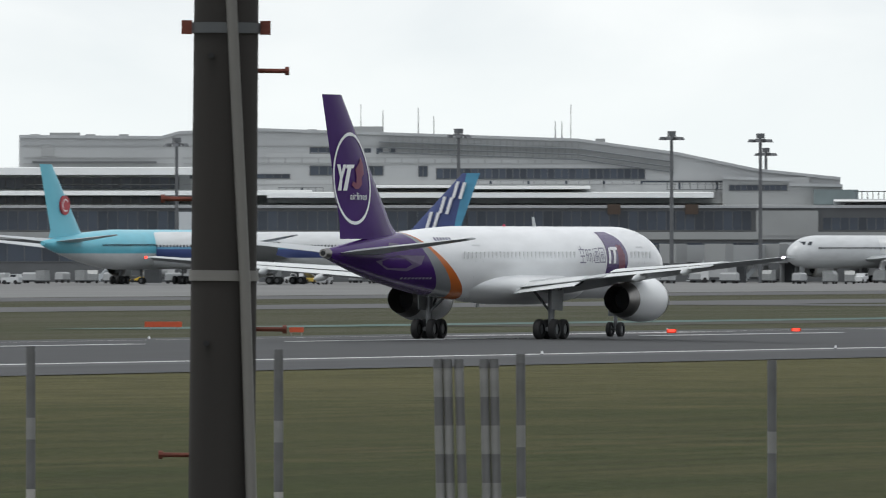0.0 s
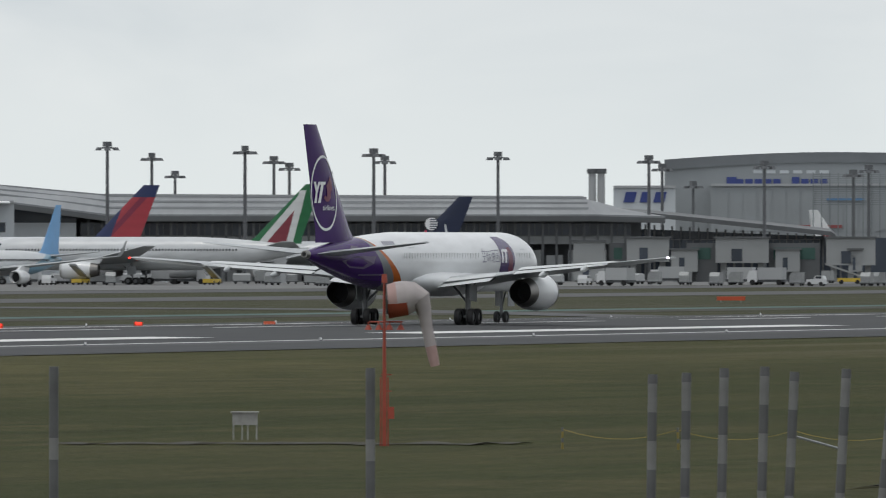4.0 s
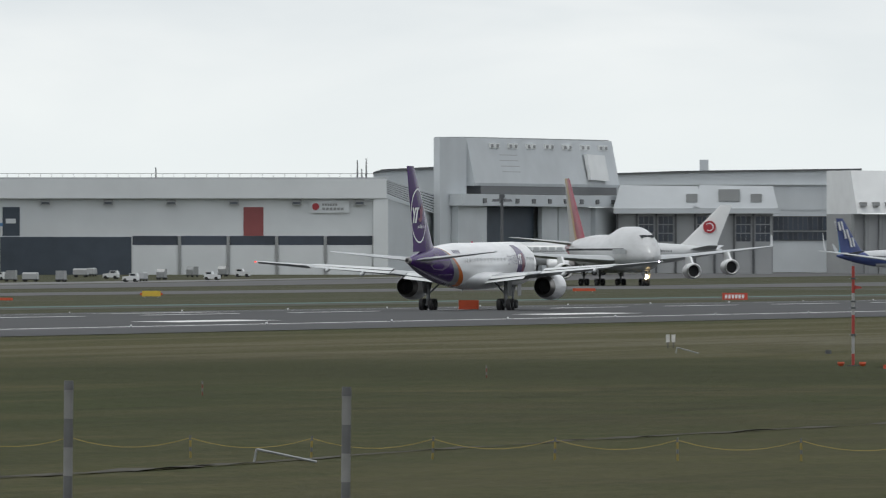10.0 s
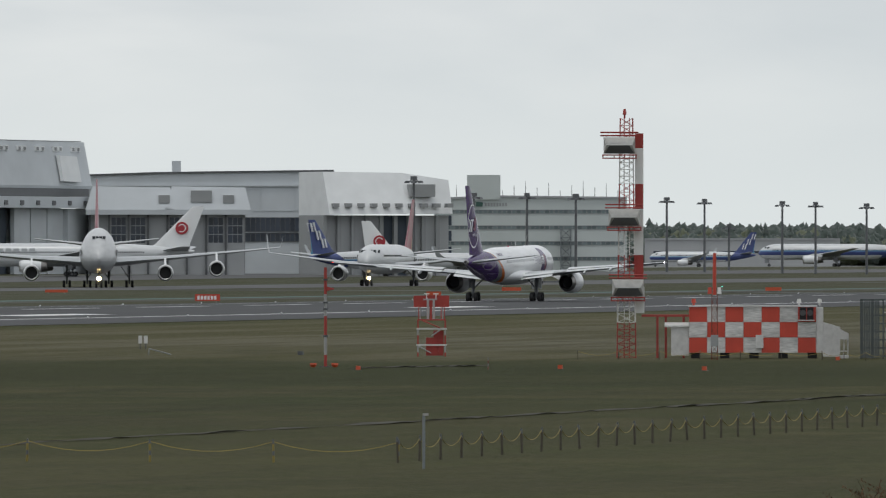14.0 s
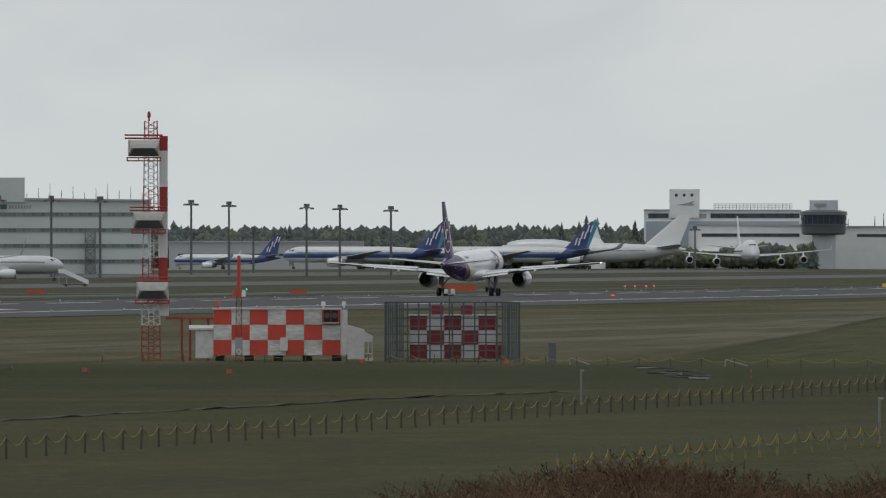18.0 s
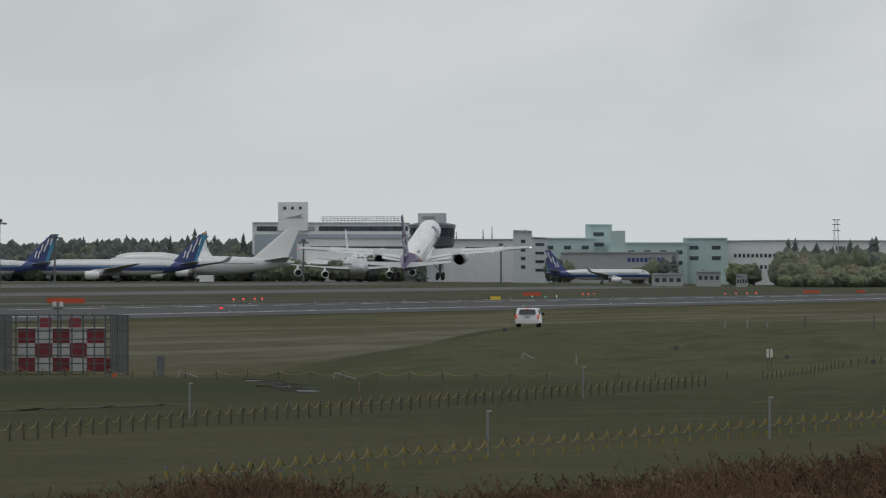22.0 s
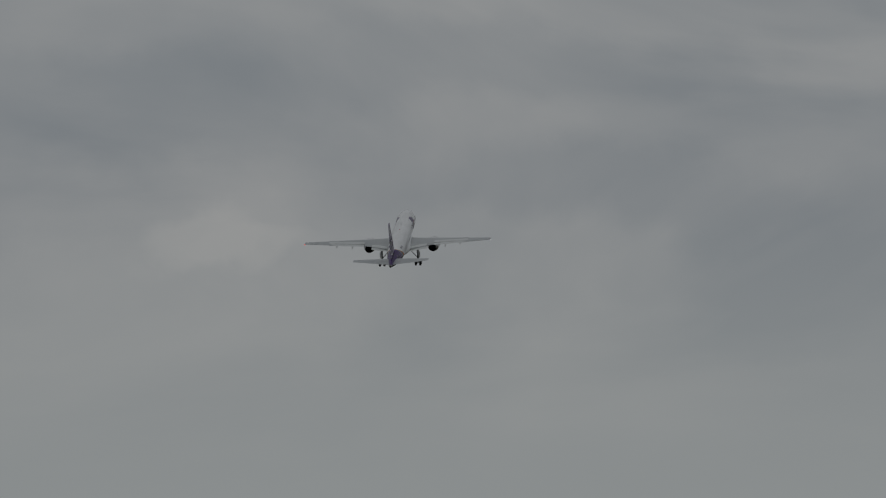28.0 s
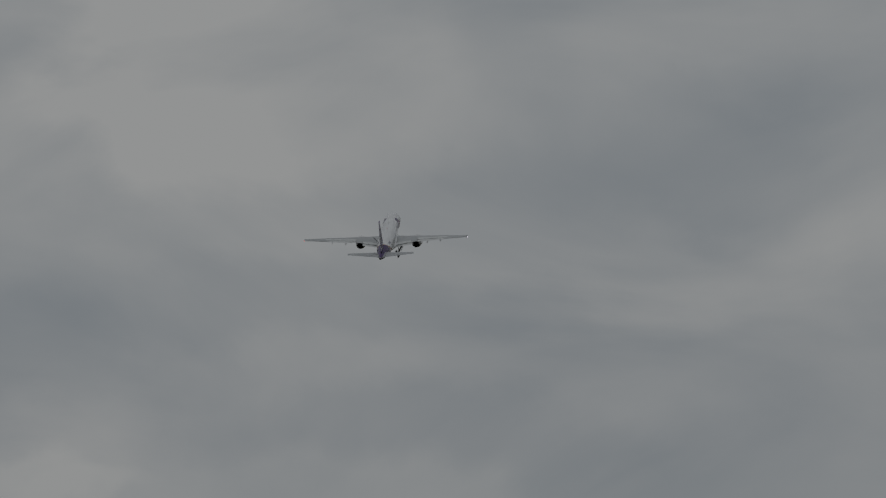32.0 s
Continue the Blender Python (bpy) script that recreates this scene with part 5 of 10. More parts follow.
def hall(name, label, fr, top, depth, mat, category="building", bottom=None, roof=None, lip=0.5, group=""):
    """A block with walls to the given height profile: (bearing, height) pairs, or one height."""
    pts = [(0, top), (fr.width, top)] if isinstance(top, (int, float)) else [(fr.u(b), z) for b, z in top]
    z0 = fr.base if bottom is None else bottom
    b = thing(name, label, category, fr.pose, group)
    wall = Geo().wall([(pts[0][0], z0)] + pts + [(pts[-1][0], z0)], 0, depth)
    part("wall", wall, mat, b)
    for (xa, za), (xb, zb) in zip(pts, pts[1:]):
        if xb - xa < 0.5:
            continue
        part("roof", Geo().wall([(xa, za + 0.003), (xb, zb + 0.003), (xb, zb + lip), (xa, za + lip)], -0.5, depth + 0.5), roof or M_ROOFGREY, b)
    return b


def band(b, fr, ba, bb, z0, z1, panes, mat=None, proud=0.12, name="window", mullion=M_MULLION, inset=0.12):
    """A row of panes set in a frame on a facade."""
    xa, xb = fr.u(ba), fr.u(bb)
    frame_geo = Geo()
    t = min(0.12, (z1 - z0) * 0.1)
    frame_geo.box(xa, xb, -proud, -0.004, z0, z0 + t).box(xa, xb, -proud, -0.004, z1 - t, z1)
    w = (xb - xa) / panes
    for k in range(panes + 1):
        frame_geo.box(xa + k * w - t / 2, xa + k * w + t / 2, -proud - 0.01, -0.004, z0, z1)
    win = part("window_band", frame_geo, mullion, b)
    one = Geo().box(-w / 2 + t / 2, w / 2 - t / 2, -0.03, 0.0, -(z1 - z0) / 2 + t, (z1 - z0) / 2 - t)
    me = one.mesh("pane", mat or M_BANDGLASS)
    for k in range(panes):
        part("pane", me, None, win, at=pose(xa + (k + 0.5) * w, -0.012, (z0 + z1) / 2))
    return win


def slab(b, fr, ba, bb, z0, z1, front, back=0.0, mat=None, name="canopy", tilt=0.0):
    xa, xb = fr.u(ba), fr.u(bb)
    g = Geo().loft([[(xa, -front, z0), (xa, back, z0), (xa, back, z1), (xa, -front, z1 - 0.25)], [(xb, -front, z0 + tilt), (xb, back, z0 + tilt), (xb, back, z1 + tilt), (xb, -front, z1 + tilt - 0.25)]])
    return part(name, g, mat or M_ROOFWHITE, b)


def panel(b, fr, ba, bb, z0, z1, mat, proud=0.08, name="panel"):
    return part(name, Geo().box(fr.u(ba), fr.u(bb), -proud, -0.004, z0, z1), mat, b)


# main terminal
def terminal():
    fr = Front(25.6, 21.15, 2150)
    k = 2150 / 2050
    h = lambda z: 4.9 + (z - 4.9) * k
    b = hall("terminal", "long pale grey airport terminal with stepped roofs and dark window bands", fr,
             [(25.6, h(17.8)), (24.92, h(17.8)), (24.919, h(23.0)), (24.28, h(22.8)), (24.2, h(23.6)), (23.86, h(24.1)), (22.4, h(22.4)), (21.95, h(20.2)), (21.6, h(17.6)), (21.22, h(16.2))], 45, M_PANEL)
    # wall panels of the upper storeys
    for i in range(16):
        ba = 24.15 - i * 0.17
        for z0, z1 in ((14.2, 16.2), (19.0, 20.6)) if i < 12 else ((14.2, 15.8),):
            panel(b, fr, ba, ba - 0.16, h(z0), h(z1), M_PANEL, 0.1, "wall_panel")
    for z in (15.4, 18.75, 19.7, 21.6):
        panel(b, fr, 24.9, 24.22, h(z), h(z) + 0.14, M_WALLGREY, 0.16, "joint_rail")
        panel(b, fr, 24.18, 22.5 if z > 20 else 22.2, h(z), h(z) + 0.14, M_WALLGREY, 0.16, "joint_rail")
    for i in range(22):
        panel(b, fr, 24.1 - i * 0.075, 24.092 - i * 0.075, h(18.9), h(20.0 - 0.03 * i), M_WALLGREY, 0.14, "wall_rib")
    for lift, out in ((1.2, 0.5), (2.1, 0.35), (2.9, 0.2)):
        part("roof_step", Geo().loft([[(fr.u(x), -out - 0.3, h(z - lift)), (fr.u(x), -0.004, h(z - lift)), (fr.u(x), -0.004, h(z - lift) + 0.22), (fr.u(x), -out - 0.3, h(z - lift) + 0.16)] for x, z in ((23.3, 23.45), (22.4, 22.3), (21.97, 20.2))]), M_FASCIA, b)
    for i in range(30):
        q = i / 29.0
        ba, zt = 23.25 - 0.85 * q, 23.35 - 1.05 * q
        part("roof_seam", Geo().box(fr.u(ba) - 0.12, fr.u(ba) + 0.12, -0.3, -0.004, h(zt - 2.7), h(zt - 0.2)), M_WALLGREY, b)
    band(b, fr, 22.95, 21.75, h(15.5), h(16.1), 24)
    band(b, fr, 24.15, 23.7, h(16.4), h(17.2), 12)
    for bb in (24.85, 24.6, 24.45, 23.95, 23.6, 23.0, 22.7, 22.5, 22.3):
        part("roof_fan", Geo().box(fr.u(bb) - 0.8, fr.u(bb) + 0.8, 3, 5, h(21.6), h(24.4 if bb < 24.2 and bb > 23.2 else 23.6 if bb > 23.2 else 22.9)), M_WALLGREY, b)
    panel(b, fr, 24.82, 24.76, h(20.0), h(21.9), M_WALLGREY, 0.2, "louvre")
    panel(b, fr, 24.86, 24.3, h(18.9), h(19.2), M_ROOFDARK, 0.6, "ledge")
    band(b, fr, 23.61, 23.28, h(16.9), h(18.5), 8)
    band(b, fr, 23.61, 23.46, h(20.4), h(21.5), 4)
    for i in range(4):
        panel(b, fr, 23.42 - i * 0.055, 23.39 - i * 0.055, h(20.4), h(21.3), M_BANDGLASS, 0.06, "small_window")
    band(b, fr, 23.12, 23.08, h(16.7), h(18.5), 2)
    band(b, fr, 23.04, 22.1, h(16.3), h(18.1), 30)
    band(b, fr, 22.0, 21.45, h(14.6), h(15.9), 16)
    band(b, fr, 25.5, 24.2, h(14.7), h(16.6), 30)
    band(b, fr, 25.5, 24.2, h(11.9), h(13.6), 30)
    band(b, fr, 23.75, 23.55, h(14.0), h(15.0), 6)
    slab(b, fr, 25.6, 24.1, h(17.0), h(18.3), 9)
    slab(b, fr, 25.6, 23.6, h(13.7), h(14.6), 12)
    slab(b, fr, 23.8, 21.8, h(13.3), h(14.3), 14)
    slab(b, fr, 22.95, 22.35, h(14.7), h(15.3), 10)
    slab(b, fr, 23.5, 22.9, h(14.9), h(15.4), 9)
    panel(b, fr, 23.8, 21.4, h(12.4), h(13.2), M_WALLGREY, 7.0, "fascia")
    slab(b, fr, 25.6, 21.15, h(11.6), h(12.3), 16)
    # rooftop plant
    for bb, w, z0, z1 in ((23.36, 3, 23.6, 24.9), (24.72, 2.5, 23.0, 23.9)):
        part("roof_plant", Geo().box(fr.u(bb) - w, fr.u(bb) + w, 8, 14, h(z0), h(z1)), M_WALLGREY, b)
    for bb, zt in ((23.38, 28.5), (23.28, 27.6), (23.12, 27.9), (23.05, 26.6), (22.43, 28.6), (22.47, 25.8), (22.5, 25.8)):
        part("aerial", Geo().tube((fr.u(bb), 10, h(22.0)), (fr.u(bb), 10, h(zt)), 0.07 if zt > 28 else 0.12, 0.05, 6), M_STEEL, b)
    # lower storeys, glazed, on the apron side
    low = Front(25.6, 20.85, 2125)
    c = hall("terminal_wing", "dark glazed lower storey of the terminal along the apron", low, h(11.6), 22, M_ROOFDARK)
    band(c, low, 25.6, 22.9, h(8.0), h(11.2), 60)
    band(c, low, 22.9, 21.62, h(8.0), h(11.2), 30)
    band(c, low, 21.3, 20.9, h(8.0), h(10.2), 10)
    panel(c, low, 21.6, 21.32, h(7.2), h(11.2), M_WALLGREY, 0.5)
    panel(c, low, 24.2, 24.0, h(8.0), h(11.0), M_WALLWHITE, 0.3)
    panel(c, low, 25.6, 20.9, h(6.6), h(7.8), M_WALLGREY, 0.4)
    band(c, low, 25.6, 20.9, h(3.0), h(6.2), 60)
    for bb in (23.35, 22.27, 21.92):
        panel(c, low, bb, bb - 0.06, h(10.6), h(12.2), M_BOARD, 0.6, "bay_number_board")
    # right-hand low blocks
    r1 = Front(22.0, 21.2, 2140)
    e = hall("terminal_annex", "grey annex block of the terminal with a window strip", r1, [(21.75, h(16.3)), (21.45, h(15.9)), (21.449, h(15.2)), (21.21, h(15.0))], 20, M_WALLGREY)
    band(e, r1, 21.72, 21.46, h(14.4), h(15.4), 10)
    part("roof_house", Geo().box(r1.u(21.52), r1.u(21.36), 3, 9, h(15.0), h(16.6)), M_PANEL, e)
    part("glazed_hall", Geo().box(r1.u(21.34), r1.u(21.14), -3, 2, h(12.2), h(14.6)), M_PALEGLASS, e)
    r2 = Front(21.25, 20.38, 2130)
    w = hall("terminal_link", "low grey link building with a roof terrace and dark windows", r2, h(12.6), 14, M_WALLWHITE)
    band(w, r2, 21.2, 20.5, h(11.0), h(12.3), 20)
    band(w, r2, 21.0, 20.78, h(8.2), h(10.4), 4)
    band(w, r2, 20.7, 20.42, h(8.0), h(9.6), 8)
    slab(w, r2, 21.25, 20.4, h(12.6), h(13.0), 6)
    for i in range(26):
        part("rail_post", Geo().box(r2.u(21.15 - i * 0.025), r2.u(21.15 - i * 0.025) + 0.15, 0, 0.3, h(12.9), h(14.3)), M_STEEL, w)
    part("rail", Geo().box(r2.u(21.16), r2.u(20.5), 0, 0.2, h(14.2), h(14.35)), M_STEEL, w)


terminal()


def pier():
    """The long pier with a lean-to roof that rises to a pointed prow."""
    fr = Front(20.98, 17.5, 2200)
    k = 2200 / 2150
    h = lambda z: 4.9 + (z - 4.9) * k
    b = thing("pier", "long terminal pier with a pale sheet roof and shaded glazing", "building", fr.pose)
    part("wall", Geo().wall([(fr.u(20.1), fr.base), (fr.u(20.1), h(10.0)), (fr.u(17.55), h(10.0)), (fr.u(17.55), fr.base)], 6, 30), M_ROOFDARK, b)
    prow = Geo()
    prow.loft([[(fr.u(20.98), -14, h(15.9)), (fr.u(20.9), 20, h(17.2)), (fr.u(20.9), 20, h(16.6)), (fr.u(20.98), -14, h(15.3))],
               [(fr.u(20.45), -9, h(13.6)), (fr.u(20.4), 20, h(16.2)), (fr.u(20.4), 20, h(15.6)), (fr.u(20.45), -9, h(13.0))],
               [(fr.u(19.95), -4, h(11.2)), (fr.u(19.95), 20, h(14.6)), (fr.u(19.95), 20, h(14.0)), (fr.u(19.95), -4, h(10.5))],
               [(fr.u(17.75), -4, h(11.2)), (fr.u(17.82), 20, h(14.2)), (fr.u(17.82), 20, h(13.6)), (fr.u(17.75), -4, h(10.5))],
               [(fr.u(17.45), -4, h(10.9)), (fr.u(17.6), 14, h(12.0)), (fr.u(17.6), 14, h(11.4)), (fr.u(17.45), -4, h(10.4))]])
    part("roof", prow, M_PIERROOF, b)
    # dark wall added to stand for the shade beneath the pier roof
    part("back_wall", Geo().wall([(fr.u(20.86), fr.base), (fr.u(20.86), h(16.0)), (fr.u(20.4), h(15.2)), (fr.u(19.95), h(13.6)), (fr.u(17.82), h(13.2)), (fr.u(17.64), h(11.0)), (fr.u(17.64), fr.base)], 17.5, 19.4), M_ROOFDARK, b)
    for q in (0.3, 0.62, 0.9):
        part("roof_seam", Geo().loft([[(fr.u(x), ya + (20 - ya) * q - 0.25, za + (zb - za) * q + 0.02), (fr.u(x), ya + (20 - ya) * q + 0.25, za + (zb - za) * q + 0.05), (fr.u(x), ya + (20 - ya) * q, za + (zb - za) * q + 0.35)] for x, ya, za, zb in ((20.95, -14, h(15.9), h(17.2)), (20.43, -9, h(13.6), h(16.2)), (19.95, -4, h(11.2), h(14.6)), (17.79, -4, h(11.2), h(14.2)))]), M_FASCIA, b)
    edge = Geo()
    edge.loft([[(fr.u(x), y - 0.3, h(z) - 0.9), (fr.u(x), y + 0.5, h(z) - 0.9), (fr.u(x), y + 0.5, h(z)), (fr.u(x), y - 0.3, h(z))] for x, y, z in ((20.98, -14, 15.6), (20.45, -9, 13.3), (19.95, -4, 10.9), (17.75, -4, 10.9), (17.45, -4, 10.6))])
    part("fascia", edge, M_ROOFDARK, b)
    part("prow_wall", Geo().wall([(fr.u(20.86), h(7)), (fr.u(20.86), h(14.8)), (fr.u(20.1), h(10.6)), (fr.u(20.1), h(7))], 4, 8), M_BANDGLASS, b)
    part("ridge_wall", Geo().wall([(fr.u(20.0), h(13.4)), (fr.u(17.8), h(13.2)), (fr.u(17.8), h(14.4)), (fr.u(20.0), h(14.8))], 21, 30), M_PANEL, b)
    band(b, fr, 20.08, 17.6, h(7.6), h(9.8), 80, proud=0.3)
    for i in range(40):
        bb = 20.05 - i * 0.062
        part("column", Geo().box(fr.u(bb), fr.u(bb) + 0.4, -1.5, -1.1, fr.base, h(10.4)), M_MULLION, b)
    panel(b, fr, 20.9, 17.5, h(6.2), h(7.5), M_WALLGREY, 0.6)
    for i in range(25):
        bb = 20.04 - i * 0.098
        panel(b, fr, bb, bb - 0.074, fr.base, h(5.2 if i % 3 else 4.3), M_PANEL if i % 4 else M_WALLGREY, 0.4, "gate_wall")
    part("end_block", Geo().box(fr.u(20.45), fr.u(20.1), -2, 6, fr.base, h(9.8)), M_WALLWHITE, b)
    # the second pier, with a dark sloping roof
    f3 = Front(18.05, 16.4, 2260)
    k3 = 2260 / 2150
    h3 = lambda z: 4.9 + (z - 4.9) * k3
    c = thing("pier", "second pier with a dark roof that slopes down to its end", "building", f3.pose)
    part("wall", Geo().wall([(0, f3.base), (0, h3(9.5)), (f3.u(16.8), h3(7.6)), (f3.width, h3(7.2)), (f3.width, f3.base)], 4, 26), M_BANDGLASS, c)
    part("roof", Geo().loft([[(f3.u(x), -6, h3(z) - 0.9), (f3.u(x), 24, h3(z) - 0.2), (f3.u(x), 24, h3(z) + 0.5), (f3.u(x), -6, h3(z) - 0.1)] for x, z in ((18.05, 13.0), (17.5, 11.5), (17.0, 9.6), (16.7, 8.4), (16.68, 7.8))]), M_ROOFDARK, c)
    for i in range(34):
        bb = 17.98 - i * 0.04
        part("column", Geo().box(f3.u(bb), f3.u(bb) + 0.35, 1.0, 1.4, f3.base, h3(10.5 - i * 0.09)), M_MULLION, c)
    band(c, f3, 17.95, 16.75, h3(5.2), h3(7.0), 40, proud=0.3, mat=M_BANDGLASS)


pier()


def gates():
    """Fixed bridges and gate blocks that stand before the piers."""
    fr = Front(17.95, 16.3, 2170)
    for ba, bb, za, zb in ((17.86, 17.72, 0.0, 6.6), (17.62, 17.43, 3.2, 7.2), (17.22, 16.98, 3.0, 7.2), (16.72, 16.5, 2.6, 7.2), (17.42, 17.3, 1.5, 5.2), (16.95, 16.84, 1.5, 5.2), (16.62, 16.56, 1.5, 5.2)):
        g = thing("gate_block", "pale grey boarding gate block on the apron", "gate", fr.pose, "boarding gates")
        xa, xb = fr.u(ba), fr.u(bb)
        part("body", Geo().box(xa, xb, 0, 9, za, zb), M_WALLGREY, g)
        part("eave", Geo().box(xa - 0.3, xb + 0.3, -0.4, 9.4, zb + 0.003, zb + 0.3), M_ROOFDARK, g)
        for u in (0.15, 0.85):
            part("leg", Geo().box(xa + (xb - xa) * u - 0.5, xa + (xb - xa) * u + 0.5, 2, 3, fr.base, za + 0.002), M_WALLGREY, g)
        part("doorway", Geo().box(xa + (xb - xa) * 0.3, xa + (xb - xa) * 0.5, -0.1, -0.004, za + 0.3, za + 2.4), M_BANDGLASS, g)
    for ba, bb in ((17.7, 17.62), (17.35, 17.22), (16.98, 16.75)):
        g = thing("gate_screen", "dark gate screen with a faded green panel", "screen", fr.pose, "gate screens")
        part("screen", Geo().box(fr.u(ba), fr.u(bb), 2, 2.6, fr.base, 6.4), M_ROOFDARK, g)
        part("panel", Geo().box(fr.u(ba) + 0.8, fr.u(bb) - 0.8, 1.9, 1.996, 3.6, 5.6), M_TEAL, g)
    # air bridges by the main terminal
    for bb, d, ln, turn in ((24.4, 2060, 26, 70), (23.7, 2060, 24, 60), (21.95, 2080, 26, 65), (21.75, 2075, 22, 80), (21.5, 2085, 24, 75), (20.7, 2120, 20, 70), (20.2, 2120, 20, 75), (19.55, 2110, 22, 75), (18.95, 2190, 20, 110)):
        x, y = spot(bb, d)
        g = thing("air_bridge", "grey telescopic passenger air bridge", "air bridge", pose(x, y, land(x, y), 0, 0, turn), "air bridges")
        part("tunnel", Geo().box(0, ln * 0.55, -1.6, 1.6, 3.4, 6.2), M_PANEL, g)
        part("inner_tunnel", Geo().box(ln * 0.5, ln, -1.4, 1.4, 3.6, 6.0), M_WALLGREY, g)
        part("rotunda", Geo().tube((ln, 0, 0), (ln, 0, 6.6), 2.2, 2.2, 14), M_PANEL, g, soft=40)
        part("cab", Geo().box(-2.4, 0.1, -2.0, 2.0, 3.2, 6.4), M_WALLGREY, g)
        part("drive_leg", Geo().box(4, 4.6, -1.7, 1.7, 0, 3.4), M_STEEL, g)
        stair = Geo()
        for i in range(9):
            stair.box(-2.0 - i * 0.55, -1.4 - i * 0.55, 2.0, 3.0, 3.2 - i * 0.36, 3.35 - i * 0.36)
        stair.loft([[(-1.4, 2.0, 3.3), (-1.4, 2.1, 3.3), (-1.4, 2.1, 4.3), (-1.4, 2.0, 4.3)], [(-6.5, 2.0, 0.1), (-6.5, 2.1, 0.1), (-6.5, 2.1, 1.1), (-6.5, 2.0, 1.1)]])
        part("service_stair", stair, M_WALLWHITE, g)


gates()


def cargo_side():
    # cargo sign box and stacks behind the pier
    fr = Front(17.68, 17.4, 2400)
    b = hall("sign_house", "pale roof house with a large navy sign", fr, 16.9, 12, M_WALLWHITE)
    for i, (u0, u1) in enumerate(((0.16, 0.38), (0.42, 0.6), (0.64, 0.86))):
        g = Geo().wall([(fr.width * u0, 14.2), (fr.width * u0 + 0.5, 16.2), (fr.width * u1, 16.2), (fr.width * u1 - 0.5, 14.2)], -0.25, -0.004)
        part("sign_block", g, M_SIGNBLUE, b)
    for bb in (17.775, 17.735):
        x, y = spot(bb, 2350)
        s = thing("chimney", "pale cylindrical chimney stack with a dark rim", "chimney", pose(x, y, land(x, y)), "chimneys")
        part("shaft", Geo().tube((0, 0, 0), (0, 0, 19.5), 0.75, 0.7, 14), M_PANEL, s, soft=40)
        part("rim", Geo().tube((0, 0, 19.2), (0, 0, 20.1), 1.0, 1.0, 14), M_ROOFDARK, s, soft=40)
    # cargo hangar with a shallow arched roof
    fr = Front(17.45, 15.83, 2560)
    k = 2560 / 2500
    h = lambda z: 4.9 + (z - 4.9) * k
    arc = [(17.45 - 1.61 * i / 16, h(22.2 + 1.8 * math.sin(math.pi * min(max((i / 16) * 0.92 + 0.06, 0), 1)))) for i in range(17)]
    b = hall("cargo_hangar", "large grey cargo hangar with a shallow arched roof and dark fascia", fr, arc, 60, M_CARGO, roof=M_FASCIA, lip=0.5)
    for (ba, za), (bb, zb) in zip(arc, arc[1:]):
        part("fascia", Geo().wall([(fr.u(ba), za - 1.6), (fr.u(bb), zb - 1.6), (fr.u(bb), zb), (fr.u(ba), za)], -0.6, -0.004), M_FASCIA, b)
    for i in range(5):
        x0 = fr.u(16.82 - i * 0.085)
        part("roof_vent", Geo().wall([(x0 - 3.6, h(23.6)), (x0 - 1, h(24.6)), (x0 + 1, h(24.6)), (x0 + 3.6, h(23.6))], 20, 30), M_ROOFWHITE, b)
    for i in range(11):
        if i != 6:
            x0 = fr.u(17.17 - i * 0.042)
            part("sign_block", Geo().box(x0, x0 + (1.5 if i else 2.0), -0.3, -0.004, h(18.0), h(19.6 if i in (0, 7) else 19.2)), M_SIGNBLUE, b)
    for i in range(6):
        part("small_window", Geo().box(fr.u(17.03 - i * 0.06) - 0.9, fr.u(17.03 - i * 0.06) + 0.9, -0.15, -0.004, h(20.3), h(20.9)), M_WALLWHITE, b)
    # lower shed before it
    f2 = Front(17.24, 16.31, 2520)
    c = hall("cargo_shed", "plain beige-grey cargo shed with a flat roof", f2, 17.9, 40, M_CARGO)
    for i in range(14):
        panel(c, f2, 17.22 - i * 0.065, 17.165 - i * 0.065, 9.0, 17.2, M_CARGO, 0.12, "wall_panel")
    panel(c, f2, 16.72, 16.55, 15.0, 15.5, M_ROOFBLUE, 0.5, "awning")
    panel(c, f2, 16.85, 16.65, 9.6, 10.2, M_DOORRED, 0.3, "sign_bar")
    # shed with a blue roof
    f3 = Front(16.27, 15.58, 2500)
    e = thing("blue_roof_shed", "beige shed with a sloping blue sheet roof", "building", f3.pose)
    part("wall", Geo().wall([(0, f3.base), (0, 15.6), (f3.u(15.75), 11.2), (f3.width, 10.8), (f3.width, f3.base)], 0, 30), M_BEIGE, e)
    part("roof", Geo().wall([(-0.5, 15.7), (-0.5, 16.5), (f3.u(15.75), 12.0), (f3.width + 0.5, 11.5), (f3.width + 0.5, 10.9), (f3.u(15.75), 11.3)], -1, 31), M_ROOFBLUE, e)
    part("upper_roof", Geo().loft([[(f3.u(x), -0.8, z0), (f3.u(x), 14, z1 - 0.3), (f3.u(x), 14, z1), (f3.u(x), -0.8, z0 + 0.3)] for x, z0, z1 in ((16.27, 15.7, 19.0), (15.85, 12.6, 15.3), (15.6, 11.3, 12.6))]), M_ROOFBLUE, e)
    for k in range(14):
        q = k / 13.0
        x = 16.26 - 0.65 * q
        z0, z1 = (15.7 - 7.3 * (16.27 - x), 19.0 - 8.8 * (16.27 - x)) if x > 15.85 else (12.6 - 5.2 * (15.85 - x), 15.3 - 10.8 * (15.85 - x))
        part("roof_rib", Geo().tube((f3.u(x), -0.8, z0 + 0.36), (f3.u(x), 14, z1 + 0.06), 0.09, 0.09, 5), M_ROOFBLUE, e)
